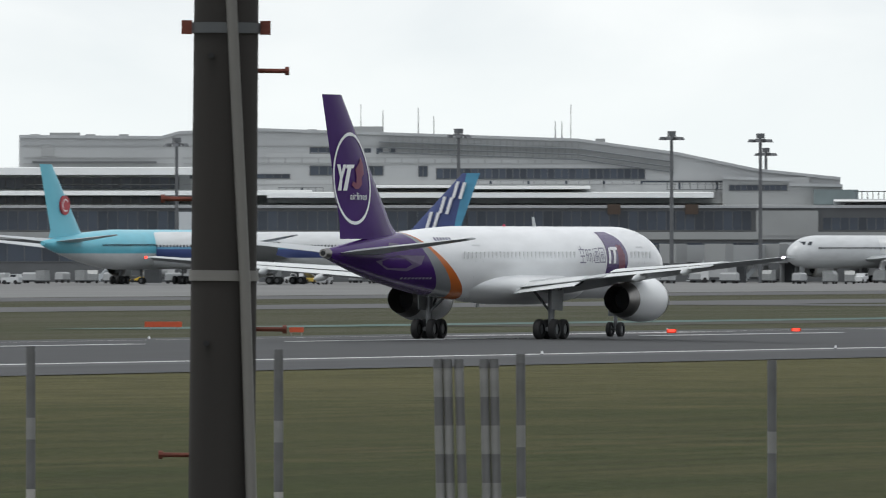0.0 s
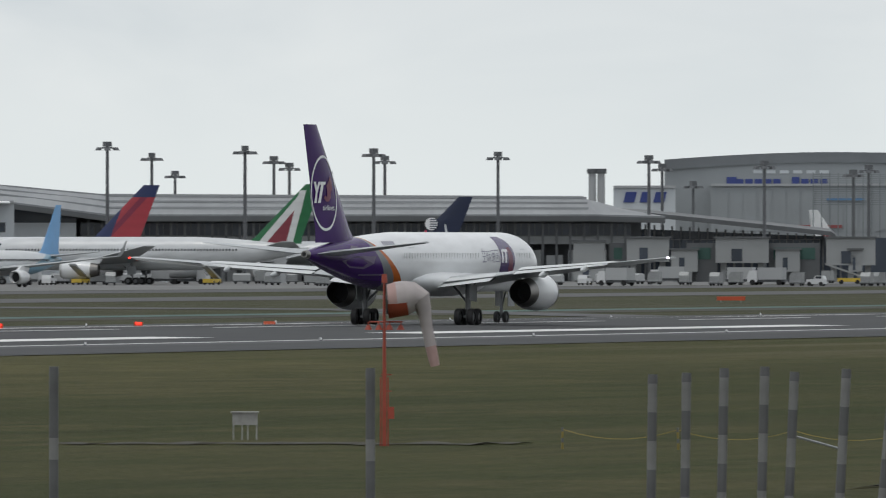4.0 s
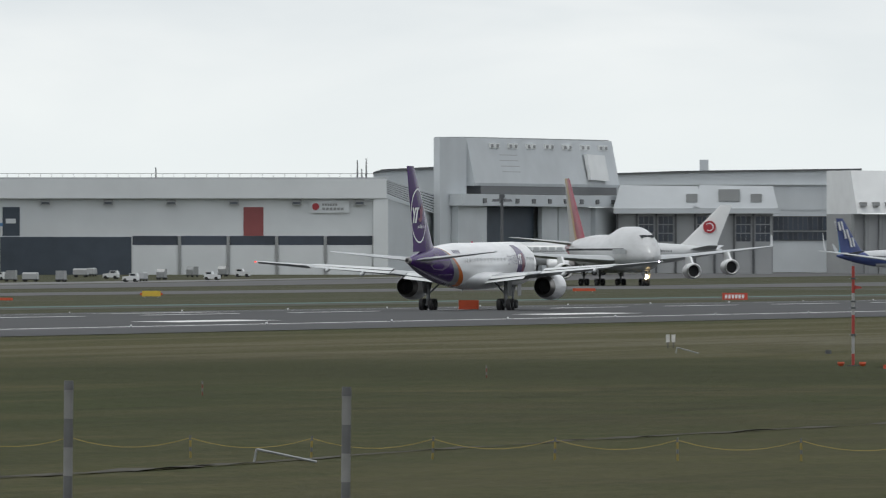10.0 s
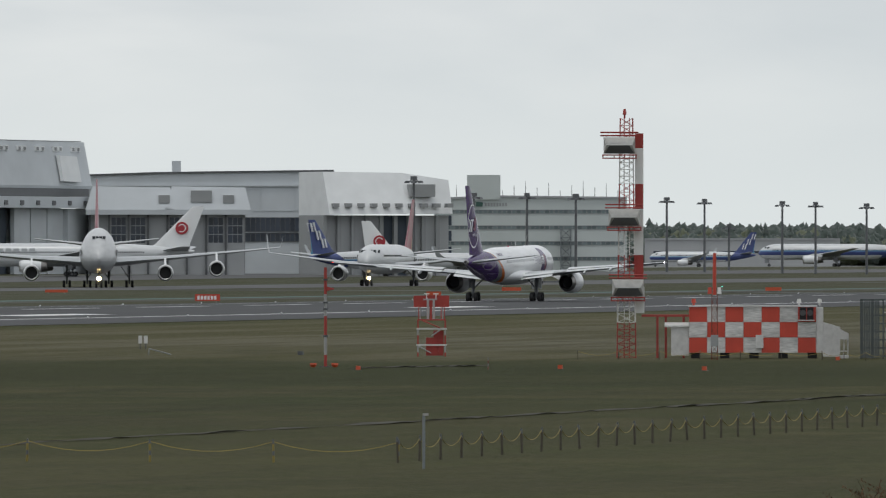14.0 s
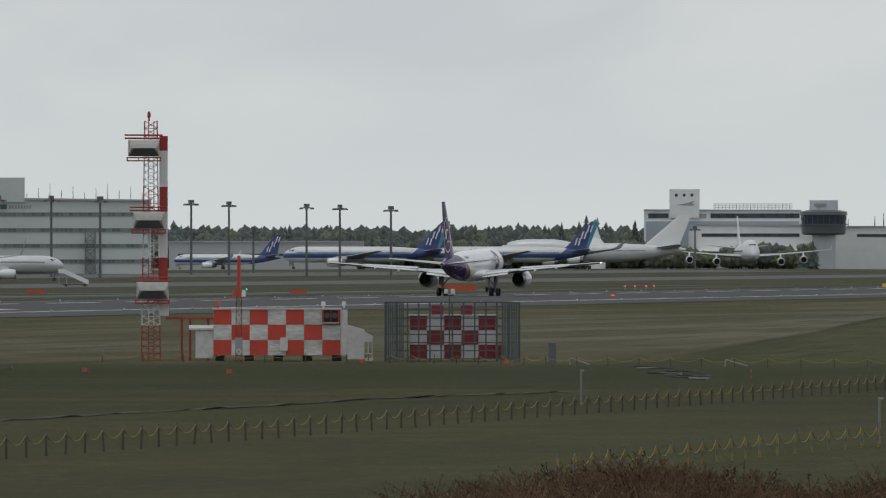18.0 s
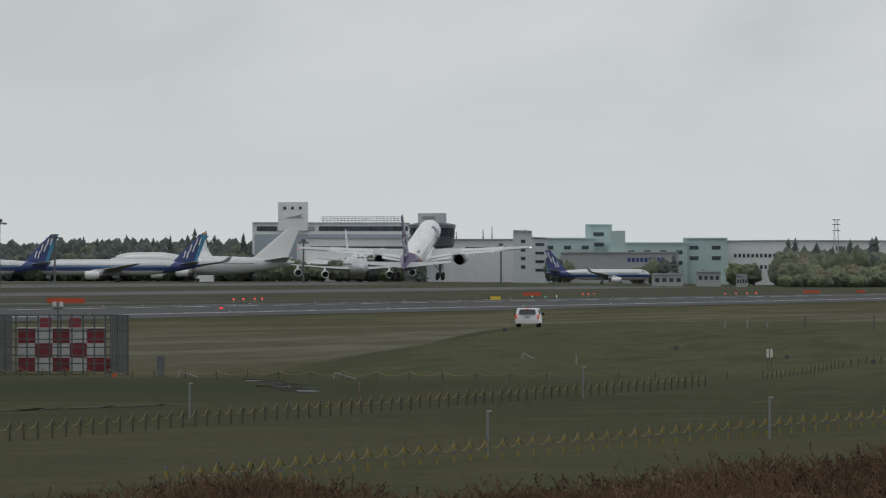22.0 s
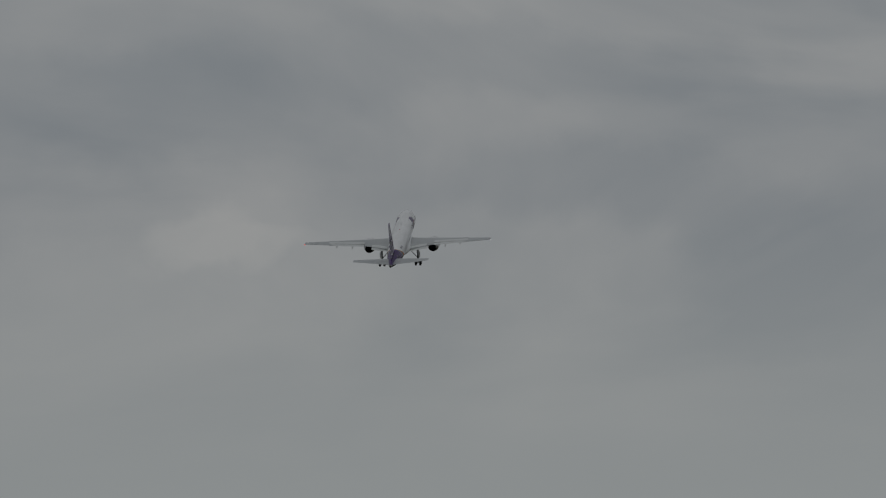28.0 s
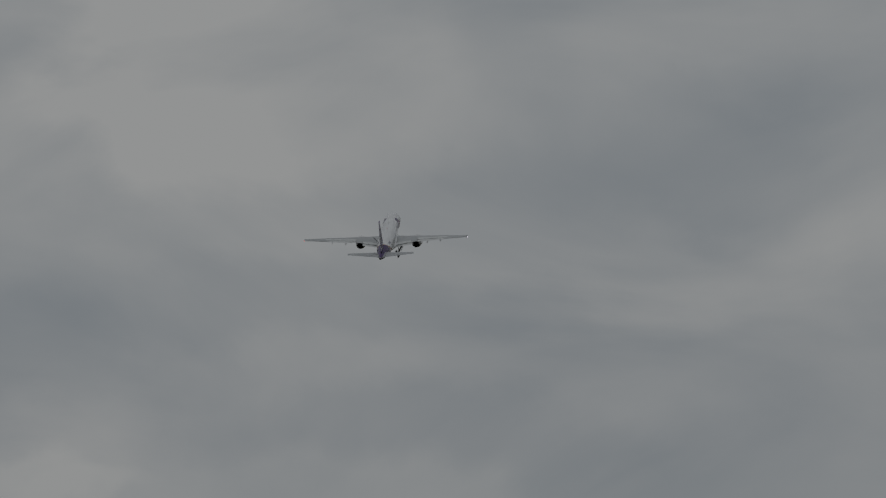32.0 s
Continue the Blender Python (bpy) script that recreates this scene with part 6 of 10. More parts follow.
    for i in range(5):
        panel(e, f3, 16.2 - i * 0.12, 16.12 - i * 0.12, 2.5, 9.6, M_BEIGE, 0.15, "wall_panel")
    part("shutter", Geo().box(f3.u(15.72), f3.u(15.64), -0.12, -0.004, 1.6, 5.4), M_WALLGREY, e)
    # noise screen: posts and wires with an arched end
    f4 = Front(16.78, 15.6, 2470)
    s = thing("noise_screen", "tall weathered mesh noise screen on grey posts with an arched end", "screen", f4.pose)
    top = lambda bb: 20.3 - (16.78 - bb) * 0.9
    for i in range(26):
        bb = 16.78 - i * 0.0375
        part("post", Geo().box(f4.u(bb) - 0.1, f4.u(bb) + 0.1, 0, 0.25, f4.base, top(bb)), M_MESH, s)
    for i in range(15):
        z = 14.0 + i * 0.42
        part("rail", Geo().box(f4.u(16.78), f4.u(15.84), 0.25, 0.34, z, z + 0.1), M_MESH, s)
    arch = [(15.86, 12.0), (15.855, 17), (15.84, 20.3), (15.80, 21.9), (15.765, 22.0), (15.735, 20.6), (15.70, 17.4), (15.66, 13.2), (15.62, 11.6)]
    for j in range(4):
        g = Geo()
        for (ba, za), (bb, zb) in zip(arch, arch[1:]):
            g.tube((f4.u(ba), j * 3.0, za), (f4.u(bb), j * 3.0, zb), 0.16, 0.16, 6)
        part("arch_rib", g, M_MESH, s)
    for ba, zb in ((15.845, 20.0), (15.82, 21.3), (15.79, 21.9), (15.76, 21.8), (15.73, 20.2), (15.70, 17.4), (15.68, 15.2)):
        part("arch_stay", Geo().box(f4.u(ba) - 0.07, f4.u(ba) + 0.07, 0, 0.15, 9, zb), M_MESH, s)
    for i in range(13):
        bb = 15.85 - i * 0.0135
        zb = 22.0 - 330 * (bb - 15.775) ** 2 if bb > 15.775 else 22.0 - 900 * (15.775 - bb) ** 2
        part("arch_stay", Geo().box(f4.u(bb) - 0.06, f4.u(bb) + 0.06, 9, 9.15, 11, max(zb, 12.5)), M_MESH, s)
    for i in range(18):
        z = 12.0 + i * 0.52
        part("arch_bar", Geo().box(f4.u(15.855), f4.u(15.775) + min(5.5, 5.5 * math.sqrt(max(22 - z, 0) / 10)), 9.15, 9.23, z, z + 0.1), M_MESH, s)
    for i in range(10):
        z = 12.2 + i * 0.95
        xb = 15.66 - 0.004 * i if z < 13 else 15.66 + (z - 13.2) * 0.0102
        part("arch_bar", Geo().box(f4.u(15.855), f4.u(min(xb, 15.8)), 0.15, 0.25, z, z + 0.12), M_MESH, s)


cargo_side()


def hangars():
    # long low hangar
    fr = Front(15.72, 13.84, 2650)
    b = hall("hangar", "long white maintenance hangar with an overhanging upper wall", fr, 20.9, 60, M_HANGARWHITE, roof=M_ROOFGREY)
    part("upper_wall", Geo().wall([(0, 17.0), (fr.width, 17.0), (fr.width, 21.0), (0, 21.0)], -1.6, -0.004), M_HANGARWHITE, b)
    part("corner_pier", Geo().box(fr.u(13.90), fr.width + 0.3, -1.4, -0.004, fr.base, 16.95), M_HANGARWHITE, b)
    for i in range(7):
        bb = 15.66 - i * 0.283
        v = part("wall_vent", Geo().box(fr.u(bb) - 1.0, fr.u(bb) + 1.0, -1.0, -0.004, 15.6, 16.8), M_WALLGREY, b)
        part("louvre", Geo().box(fr.u(bb) - 0.8, fr.u(bb) + 0.8, -1.08, -1.004, 15.9, 16.2), M_BANDGLASS, v)
    panel(b, fr, 15.57, 15.492, 9.2, 15.2, M_DOORBLUE, 0.1, "tall_door")
    panel(b, fr, 15.555, 15.51, 11.8, 12.8, M_HANGARWHITE, 0.14, "door_sign")
    panel(b, fr, 14.485, 14.395, 9.2, 15.2, M_DOORRED, 0.12, "red_door")
    panel(b, fr, 15.62, 14.99, fr.base, 9.0, M_DOORBLUE, 0.1, "hangar_door")
    for i in range(5):
        ba = 14.985 - i * 0.219
        part("dark_light", Geo().box(fr.u(ba), fr.u(ba - 0.205), -0.1, -0.004, 7.3, 9.2), M_BANDGLASS, b)
        part("hangar_door", Geo().box(fr.u(ba), fr.u(ba - 0.205), -0.5, -0.004, fr.base, 7.25), M_HANGARWHITE, b)
        part("door_post", Geo().box(fr.u(ba - 0.207), fr.u(ba - 0.217), -0.9, -0.004, fr.base, 9.2), M_WALLGREY, b)
    sg = part("sign_board", Geo().box(fr.u(14.185), fr.u(14.01), -0.5, -0.004, 14.0, 16.6), M_HANGARWHITE, b)
    part("sign_disc", Geo().tube((fr.u(14.16), -0.5, 15.3), (fr.u(14.16), -0.6, 15.3), 0.75, 0.75, 20), M_REDDISC, sg)
    for z, u0, u1 in ((15.45, 14.13, 14.06), (14.6, 14.13, 14.03)):
        for k in range(6):
            w = (fr.u(u1) - fr.u(u0)) / 6
            part("lettering_bar", Geo().box(fr.u(u0) + k * w, fr.u(u0) + (k + 0.75) * w, -0.6, -0.504, z, z + 0.5), M_WALLGREY, sg)
    for i in range(36):
        part("roof_rail_post", Geo().box(fr.u(15.7 - i * 0.05), fr.u(15.7 - i * 0.05) + 0.08, 2, 2.1, 21.3, 22.2), M_GALV, b)
    part("roof_rail", Geo().box(0, fr.width, 2, 2.08, 22.15, 22.25), M_GALV, b)
    for bb, z in ((13.97, 25.0), (13.93, 25.4), (13.95, 23.2), (14.88, 23.6)):
        part("aerial", Geo().tube((fr.u(bb), 6, 21), (fr.u(bb), 6, z), 0.2, 0.1, 6), M_STEEL, b)
    # stair-shaped annex on its corner
    f2 = Front(13.86, 13.585, 2660, 2700)
    c = thing("hangar_annex", "white hangar annex with a slatted lean-to roof", "building", f2.pose)
    part("wall", Geo().wall([(0, f2.base), (0, 17.4), (f2.width, 13.6), (f2.width, f2.base)], 0.3, 25), M_WALLWHITE, c)
    part("lean_to_glazing", Geo().wall([(-0.2, 18.6), (-0.2, 20.8), (f2.width, 17.1), (f2.width, 13.6)], -0.5, 0.28), M_PALEGLASS, c)
    for i in range(7):
        u = i / 6.0
        zl, zr = 18.5 + 2.3 * u, 13.5 + 3.6 * u
        part("glazing_bar", Geo().wall([(-0.3, zl), (-0.3, zl + 0.26), (f2.width + 0.2, zr + 0.3), (f2.width + 0.2, zr)], -0.75, -0.5), M_WALLWHITE, c)
    # the block behind it
    f3 = Front(13.9, 13.36, 2740)
    hall("hangar_block", "pale hangar side block with a dark sloping roof edge", f3, [(13.9, 22.6), (13.86, 23.2), (13.36, 24.4)], 40, M_WALLWHITE, roof=M_ROOFDARK)
    # tall hangar
    f4 = Front(13.58, 12.80, 2690, 2790)
    t = thing("tall_hangar", "tall pale grey hangar with a slanted front over dark doors", "building", f4.pose)
    w = f4.width
    part("wall", Geo().wall([(f4.u(13.445), f4.base), (f4.u(13.445), 30.1), (w - 2, 30.2), (w - 2, f4.base)], 6.01, 8), M_WALLWHITE, t)
    part("slanted_front", Geo().slab([(-0.6, 20.6), (-0.3, 20.0), (6.0, 20.0), (6.0, 30.2), (1.3, 30.2)], f4.u(13.455), w - 0.2), M_WALLWHITE, t)
    part("side_wall", Geo().box(0, f4.u(13.46), 1.0, 2.4, f4.base, 30.1), M_WALLWHITE, t)
    # solid dark strip, drawn as the shade below the slanted front
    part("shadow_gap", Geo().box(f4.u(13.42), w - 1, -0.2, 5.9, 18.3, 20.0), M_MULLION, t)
    part("sill", Geo().box(f4.u(13.54), w + 0.4, -2.2, 0.9, 15.7, 18.2), M_WALLWHITE, t)
    part("roof", Geo().wall([(f4.u(13.455), 30.21), (w - 1.5, 30.25), (w - 1.5, 30.45), (f4.u(13.455), 30.4)], 1.5, 8.5), M_ROOFGREY, t)
    for i in range(7):
        x = f4.u(13.36) + i * (f4.u(12.83) - f4.u(13.36)) / 6.5
        for dx in (0, 3.2):
            part("front_vent", Geo().box(x + dx, x + dx + 2.2, 0.62, 1.4, 28.1, 29.2), M_ROOFWHITE, t)
            part("vent_louvre", Geo().box(x + dx + 0.45, x + dx + 1.75, 0.54, 0.616, 28.25, 28.95), M_WALLGREY, t)
    for i in range(9):
        x = f4.u(13.45) + i * (w - f4.u(13.45)) / 9
        part("sill_lamp", Geo().box(x, x + 2.0, -2.4, -2.204, 16.3, 17.3), M_MULLION, t)
    part("door_opening", Geo().box(f4.u(13.40), f4.u(13.13), 2.4, 5.8, f4.base, 15.6), M_DOORBLUE, t)
    for ba, bb in ((13.13, 13.06), (13.055, 12.985), (12.98, 12.91)):
        part("door_leaf", Geo().box(f4.u(ba), f4.u(bb), 0.5, 1.4, f4.base, 15.6), M_WALLWHITE, t)
    for ba, bb in ((13.53, 13.40), (12.91, 12.79)):
        part("front_pier", Geo().box(f4.u(ba), f4.u(bb), -0.6, 0.9, f4.base, 15.6), M_WALLWHITE, t)
    part("sign_board", Geo().loft([[(f4.u(12.945), -1.5, 21.6), (f4.u(12.865), -1.5, 21.4), (f4.u(12.865), -0.4, 27.0), (f4.u(12.945), -0.4, 27.2)], [(f4.u(12.945), -0.7, 21.6), (f4.u(12.865), -0.7, 21.4), (f4.u(12.865), 0.4, 27.0), (f4.u(12.945), 0.4, 27.2)]]), M_ROOFWHITE, t)
    for i in range(4):
        part("faded_mark", Geo().box(f4.u(13.32), f4.u(13.24), -0.14 + i * 0.24, 0.02 + i * 0.24, 23.0 + i * 1.2, 23.14 + i * 1.2), M_PANEL, t)
    # second hangar behind, long roof
    f5 = Front(12.86, 11.70, 2900)
    k = 2900 / 2800
    h = lambda z: 4.9 + (z - 4.9) * k
    s = hall("hangar", "long pale grey hangar with a dark roof edge", f5, [(12.86, h(22.8)), (12.5, h(23.4)), (11.70, h(23.9))], 60, M_WALLWHITE, roof=M_ROOFDARK, lip=0.4)
    part("string_course", Geo().box(0, f5.width, -0.6, -0.004, h(20.6), h(21.0)), M_WALLWHITE, s)
    for i in range(7):
        panel(s, f5, 12.8 - i * 0.155, 12.655 - i * 0.155, h(15.2), h(20.2), M_WALLWHITE, 0.15, "wall_panel")
    band(s, f5, 12.12, 11.72, h(10.6), h(13.8), 18, proud=0.2)
    band(s, f5, 12.12, 11.72, h(8.4), h(10.4), 18, proud=0.2)
    part("chimney", Geo().box(f5.u(12.43), f5.u(12.39), 10, 14, h(23), h(26.3)), M_WALLWHITE, s)
    # annex in front with a slanted canopy
    f6 = Front(12.80, 12.10, 2780)
    a = thing("hangar_annex", "pale annex with a slanted parapet over a row of tall doors", "building", f6.pose)
    part("wall", Geo().box(0, f6.width, 0, 20, f6.base, 15.0), M_WALLGREY, a)
    cut = f6.u(12.43)
    for xa, xb in ((0.6, cut - 0.4), (cut, f6.width)):
        part("slanted_parapet", Geo().loft([[(xa - 1.5, -2.6, 15.4), (xa - 1.5, 3.0, 15.4), (xa, 3.0, 20.5), (xa, -0.2, 20.5)], [(xb + 1.2, -2.6, 15.4), (xb + 1.2, 3.0, 15.4), (xb, 3.0, 20.3), (xb, -0.2, 20.3)]]), M_WALLWHITE, a)
    part("ledge", Geo().box(-0.8, f6.width + 1.6, -3.0, 1.0, 14.3, 15.35), M_WALLWHITE, a)
    for i in range(8):
        xa, w8 = f6.width * i / 8, f6.width / 8
        leaf = part("door_leaf", Geo().box(xa + 0.25, xa + w8 - 0.25, -0.25, -0.004, f6.base, 14.2), M_PANEL, a)
        part("post", Geo().box(xa - 0.22, xa + 0.22, -0.8, -0.004, f6.base, 14.25), M_MULLION, a)
        if i in (1, 2, 4, 6, 7):
            for j in range(3):
                for q in range(3):
                    part("door_light", Geo().box(xa + 0.5 + j * (w8 - 1) / 3, xa + 0.4 + (j + 1) * (w8 - 1) / 3, -0.3, -0.254, 8.2 + q * 1.9, 9.9 + q * 1.9), M_BANDGLASS, leaf)
    for ba, bb, z0, z1 in ((12.49, 12.44, 16.8, 18.6), (12.345, 12.25, 17.0, 19.6), (12.2, 12.15, 16.8, 18.6)):
        part("louvre", Geo().box(f6.u(ba), f6.u(bb), -2.1, -0.9, z0, z1), M_WALLGREY, a)
    # hangar front with slanted gable
    f7 = Front(11.75, 11.18, 2850, 2862)
    g = thing("gable_hangar", "pale hangar with a slanted gable and open steel doors", "building", f7.pose)
    w = f7.width
    part("gable", Geo().loft([[(0, -4, 14.5), (0, 14, 14.5), (0, 14, 24.2), (0, 0, 24.2)], [(f7.u(11.4), -4, 14.8), (f7.u(11.4), 14, 14.8), (f7.u(11.4), 14, 24.0), (f7.u(11.4), 0, 24.0)], [(w, -2, 14.8), (w, 14, 14.8), (w, 14, 22.4), (w, 0.6, 22.4)]]), M_ROOFWHITE, g)
    for i in range(10):
        x = w * (i + 0.5) / 10
        part("gable_vent", Geo().box(x - 0.7, x + 0.7, -4.3, -2.4, 16.2, 17.1), M_WALLGREY, g)
    part("louvre", Geo().box(f7.u(11.38), f7.u(11.27), -3.4, -0.8, 18.6, 21.4), M_WALLGREY, g)
    for i in range(9):
        x = w * i / 9
        part("door_leaf", Geo().box(x + 0.5, x + w / 9 - 0.4, -0.4 - (i % 2) * 0.3, 0.3, f7.base, 14.4), M_PANEL if i not in (4, 5) else M_DOORBLUE, g)
        part("post", Geo().box(x - 0.5, x + 0.4, -1.6, -0.75, f7.base, 14.4), M_WALLGREY, g)
    part("back_wall", Geo().box(0, w, 0.4, 14, f7.base, 14.4), M_WALLGREY, g)


hangars()


def lattice(geo, w0, w1, z0, z1, bays, r=0.045, brace=0.028):
    """A square lattice tower between two heights."""
    at = lambda z: w0 + (w1 - w0) * (z - z0) / (z1 - z0)
    for sx in (-1, 1):
        for sy in (-1, 1):
            geo.tube((sx * at(z0), sy * at(z0), z0), (sx * at(z1), sy * at(z1), z1), r, r, 6)
    for k in range(bays):
        za, zb = z0 + (z1 - z0) * k / bays, z0 + (z1 - z0) * (k + 1) / bays
        a, b = at(za), at(zb)
        for s in (-1, 1):
            geo.tube((-a * s, -a, za), (b * s, -b, zb), brace, brace, 4)
            geo.tube((-a * s, a, za), (b * s, b, zb), brace, brace, 4)
            geo.tube((-a, -a * s, za), (-b, b * s, zb), brace, brace, 4)
            geo.tube((a, -a * s, za), (b, b * s, zb), brace, brace, 4)
            geo.tube((-a, s * a, za), (a, s * a, za), brace, brace, 4)
            geo.tube((s * a, -a, za), (s * a, a, za), brace, brace, 4)


def offices():
    fr = Front(11.25, 10.38, 3300)
    b = hall("office_block", "white office block with ribbon windows and rooftop aerials", fr, [(11.25, 20.0), (10.95, 20.6), (10.38, 20.2)], 30, M_OFFICE)
    part("lift_tower", Geo().box(fr.u(11.10), fr.u(10.95), -0.6, 10, 20, 26.4), M_OFFICE, b)
    for z0 in (16.3, 12.2, 8.1, 4.1):
        band(b, fr, 11.24, 10.39, z0, z0 + 1.1, 40, M_PALEGLASS, mullion=M_WALLGREY)
    part("wall_sign", Geo().box(fr.u(11.06), fr.u(11.03), -0.8, -0.604, 18.2, 19.4), M_TEAL, b)
    for k in range(8):
        part("lettering_bar", Geo().box(fr.u(11.02) + k * 0.75, fr.u(11.02) + k * 0.75 + 0.5, -0.1, -0.004, 18.3, 19.2), M_WALLGREY, b)
    for i in range(16):
        bb = 11.2 - i * 0.052
        part("aerial", Geo().tube((fr.u(bb), 5, 20), (fr.u(bb), 5, 22.5 + 3 * ((i * 37) % 5) / 5), 0.1, 0.06, 5), M_STEEL, b)
    g = Geo()
    lattice(g, 1.3, 1.3, 0.5, 12.5, 5, 0.14, 0.09)
    part("stair_tower", g, M_MESH, b, at=pose(fr.u(10.655), -1.6, 0))
    for z0 in (1.5, 5.2, 9.3, 13.3, 17.0):
        panel(b, fr, 11.248, 11.17, z0, z0 + 2.6, M_BANDGLASS, 0.25, "glazed_bay")
    f2 = Front(10.3, 9.42, 4520)
    c = hall("warehouse", "low pale warehouse before the woods", f2, 11.3, 30, M_PANEL)
    band(c, f2, 10.26, 9.46, 6.5, 7.3, 30)
    # headquarters with the ramp tower
    f3 = Front(8.16, 6.84, 4800)
    k = 4780 / 4500
    h = lambda z: 4.9 + (z - 4.9) * k
    e = hall("cargo_terminal", "large white cargo building with ribbon windows and a lift tower", f3, [(8.16, h(22.6)), (7.45, h(22.4))], 60, M_ROOFWHITE)
    part("lift_tower", Geo().box(f3.u(8.045), f3.u(7.91), -1, 16, h(20), h(30.2)), M_ROOFWHITE, e)
    for i in range(3):
        part("small_window", Geo().box(f3.u(8.02 - i * 0.035), f3.u(8.008 - i * 0.035), -1.1, -1.004, h(27.6), h(28.6)), M_BANDGLASS, e)
    part("wing_sign", Geo().wall([(f3.u(8.01), h(24.6)), (f3.u(7.96), h(25.4)), (f3.u(7.93), h(26.2)), (f3.u(7.945), h(25.2)), (f3.u(7.93), h(24.6))], -1.2, -1.004), M_WALLGREY, e)
    band(e, f3, 8.14, 8.05, h(19.9), h(21.6), 6)
    band(e, f3, 8.02, 7.88, h(19.9), h(21.4), 3, M_PANEL)
    band(e, f3, 7.86, 7.46, h(19.9), h(21.6), 18)
    panel(e, f3, 8.15, 7.46, h(16.0), h(18.8), material("pale_blue_wall", (0.34, 0.4, 0.44), 0.7, 0, 0.06, 0.1), 0.3, "wall_band")
    panel(e, f3, 8.15, 7.96, h(4.0), h(18.6), bpy.data.materials["pale_blue_wall"], 0.36, "wall_band")
    for i in range(22):
        x = f3.u(7.84 - i * 0.016)
        part("screen_post", Geo().box(x - 0.1, x + 0.1, 4, 4.2, h(22.3), h(25.0)), M_WALLGREY, e)
    for z in (22.9, 23.6, 24.3, 25.0):
        part("screen_rail", Geo().box(f3.u(7.85), f3.u(7.49), 4.2, 4.3, h(z) - 0.1, h(z) + 0.1), M_WALLGREY, e)
    f4 = Front(7.92, 6.84, 4765)
    lo = hall("cargo_wing", "long low white wing with a dark window strip", f4, [(7.92, h(17.2)), (7.25, h(17.0)), (7.249, h(16.6)), (6.86, h(16.6))], 25, M_ROOFWHITE)
    band(lo, f4, 7.90, 7.46, h(13.2), h(14.4), 24)
    band(lo, f4, 7.2, 6.98, h(13.2), h(14.2), 10)
    slab(lo, f4, 7.92, 7.46, h(8.0), h(8.6), 6)
    band(lo, f4, 7.88, 7.46, h(5.0), h(7.6), 20)
    for i, bb in enumerate((7.24, 7.12, 7.08, 6.96, 6.93)):
        part("aerial", Geo().tube((f4.u(bb), 6, h(16.5)), (f4.u(bb), 6, h(19.6 + (i % 3))), 0.25, 0.1, 6), M_STEEL, lo)
    x, y = spot(7.35, 4745)
    t = thing("ramp_tower", "ramp control tower with a dark glazed drum on a white shaft", "tower", pose(x, y, 0, 0, 0, 7.35))
    part("shaft", Geo().box(-4.4, 4.4, -4, 4, 1, h(14.2)), M_WALLWHITE, t)
    part("corbel", Geo().tube((0, 0, h(13.9)), (0, 0, h(14.4)), 7.4, 8.1, 24), M_CONTROL, t, soft=30)
    part("drum_wall", Geo().tube((0, 0, h(14.4)), (0, 0, h(17.6)), 8.2, 8.3, 24), M_CONTROL, t, soft=30)
    part("glazed_drum", Geo().tube((0, 0, h(17.6)), (0, 0, h(20.8)), 8.1, 8.5, 24), M_BANDGLASS, t, soft=30)
    part("drum_roof", Geo().tube((0, 0, h(20.8)), (0, 0, h(22.0)), 8.9, 8.7, 24).tube((0, 0, h(22.0)), (0, 0, h(22.6)), 8.7, 6.0, 24), M_CONTROL, t, soft=30)
    part("gallery_rail", Geo().tube((0, 0, h(17.4)), (0, 0, h(17.7)), 8.75, 8.75, 24), M_MULLION, t, soft=30)
    for i in range(24):
        a = 2 * math.pi * i / 24
        part("drum_mullion", Geo().box(-0.07, 0.07, -0.09, 0.09, h(17.6), h(20.8)), M_MULLION, t, at=pose(8.4 * math.cos(a), 8.4 * math.sin(a), 0, 0, 0, math.degrees(a)))
    part("head", Geo().tube((0, 0, h(22.2)), (0, 0, h(26.0)), 5.4, 5.4, 20), M_WALLWHITE, t, soft=30)
    part("head_sign", Geo().box(-3.6, 1.0, -5.6, -5.2, h(23.9), h(24.9)), M_WALLGREY, t)
    f5 = Front(6.985, 6.83, 4740)
    s = hall("stair_block", "tall cream stair block with dark openings", f5, [(6.985, h(19.6)), (6.9, h(19.4)), (6.899, h(17.2)), (6.83, h(17.0))], 14, M_WALLWHITE)
    for z in (6.5, 9.5, 12.5, 15.5):
        panel(s, f5, 6.95, 6.93, h(z), h(z + 1.2), M_BANDGLASS, 0.1, "small_window")
        panel(s, f5, 6.885, 6.845, h(z - 1), h(z), M_BANDGLASS, 0.1, "opening")
    # mint-green works
    for b0, b1, d, top, label in ((6.86, 6.62, 4850, 18.0, "pale mint-green works building"), (6.66, 6.54, 4870, 23.2, "tall mint-green works block with a stepped roof"), (6.56, 6.2, 4845, 16.2, "long mint-green works building with an annex"),
                                  (6.22, 6.02, 4855, 18.0, "mint-green office block with small windows"), (6.34, 6.2, 4865, 15.0, "low mint-green side block with small windows")):
        ff = Front(b0, b1, d)
        g = hall("works_building", label, ff, top, 30, M_MINT, roof=M_MINT)
        n = int(ff.width / 6)
        for i in range(n):
            for z in (top - 4.0, top - 8.0):
                part("window", Geo().box((i + 0.3) * ff.width / n, (i + 0.7) * ff.width / n, -0.1, -0.004, z, z + 1.4), M_BANDGLASS, g)
    ff = Front(6.77, 6.24, 4810)
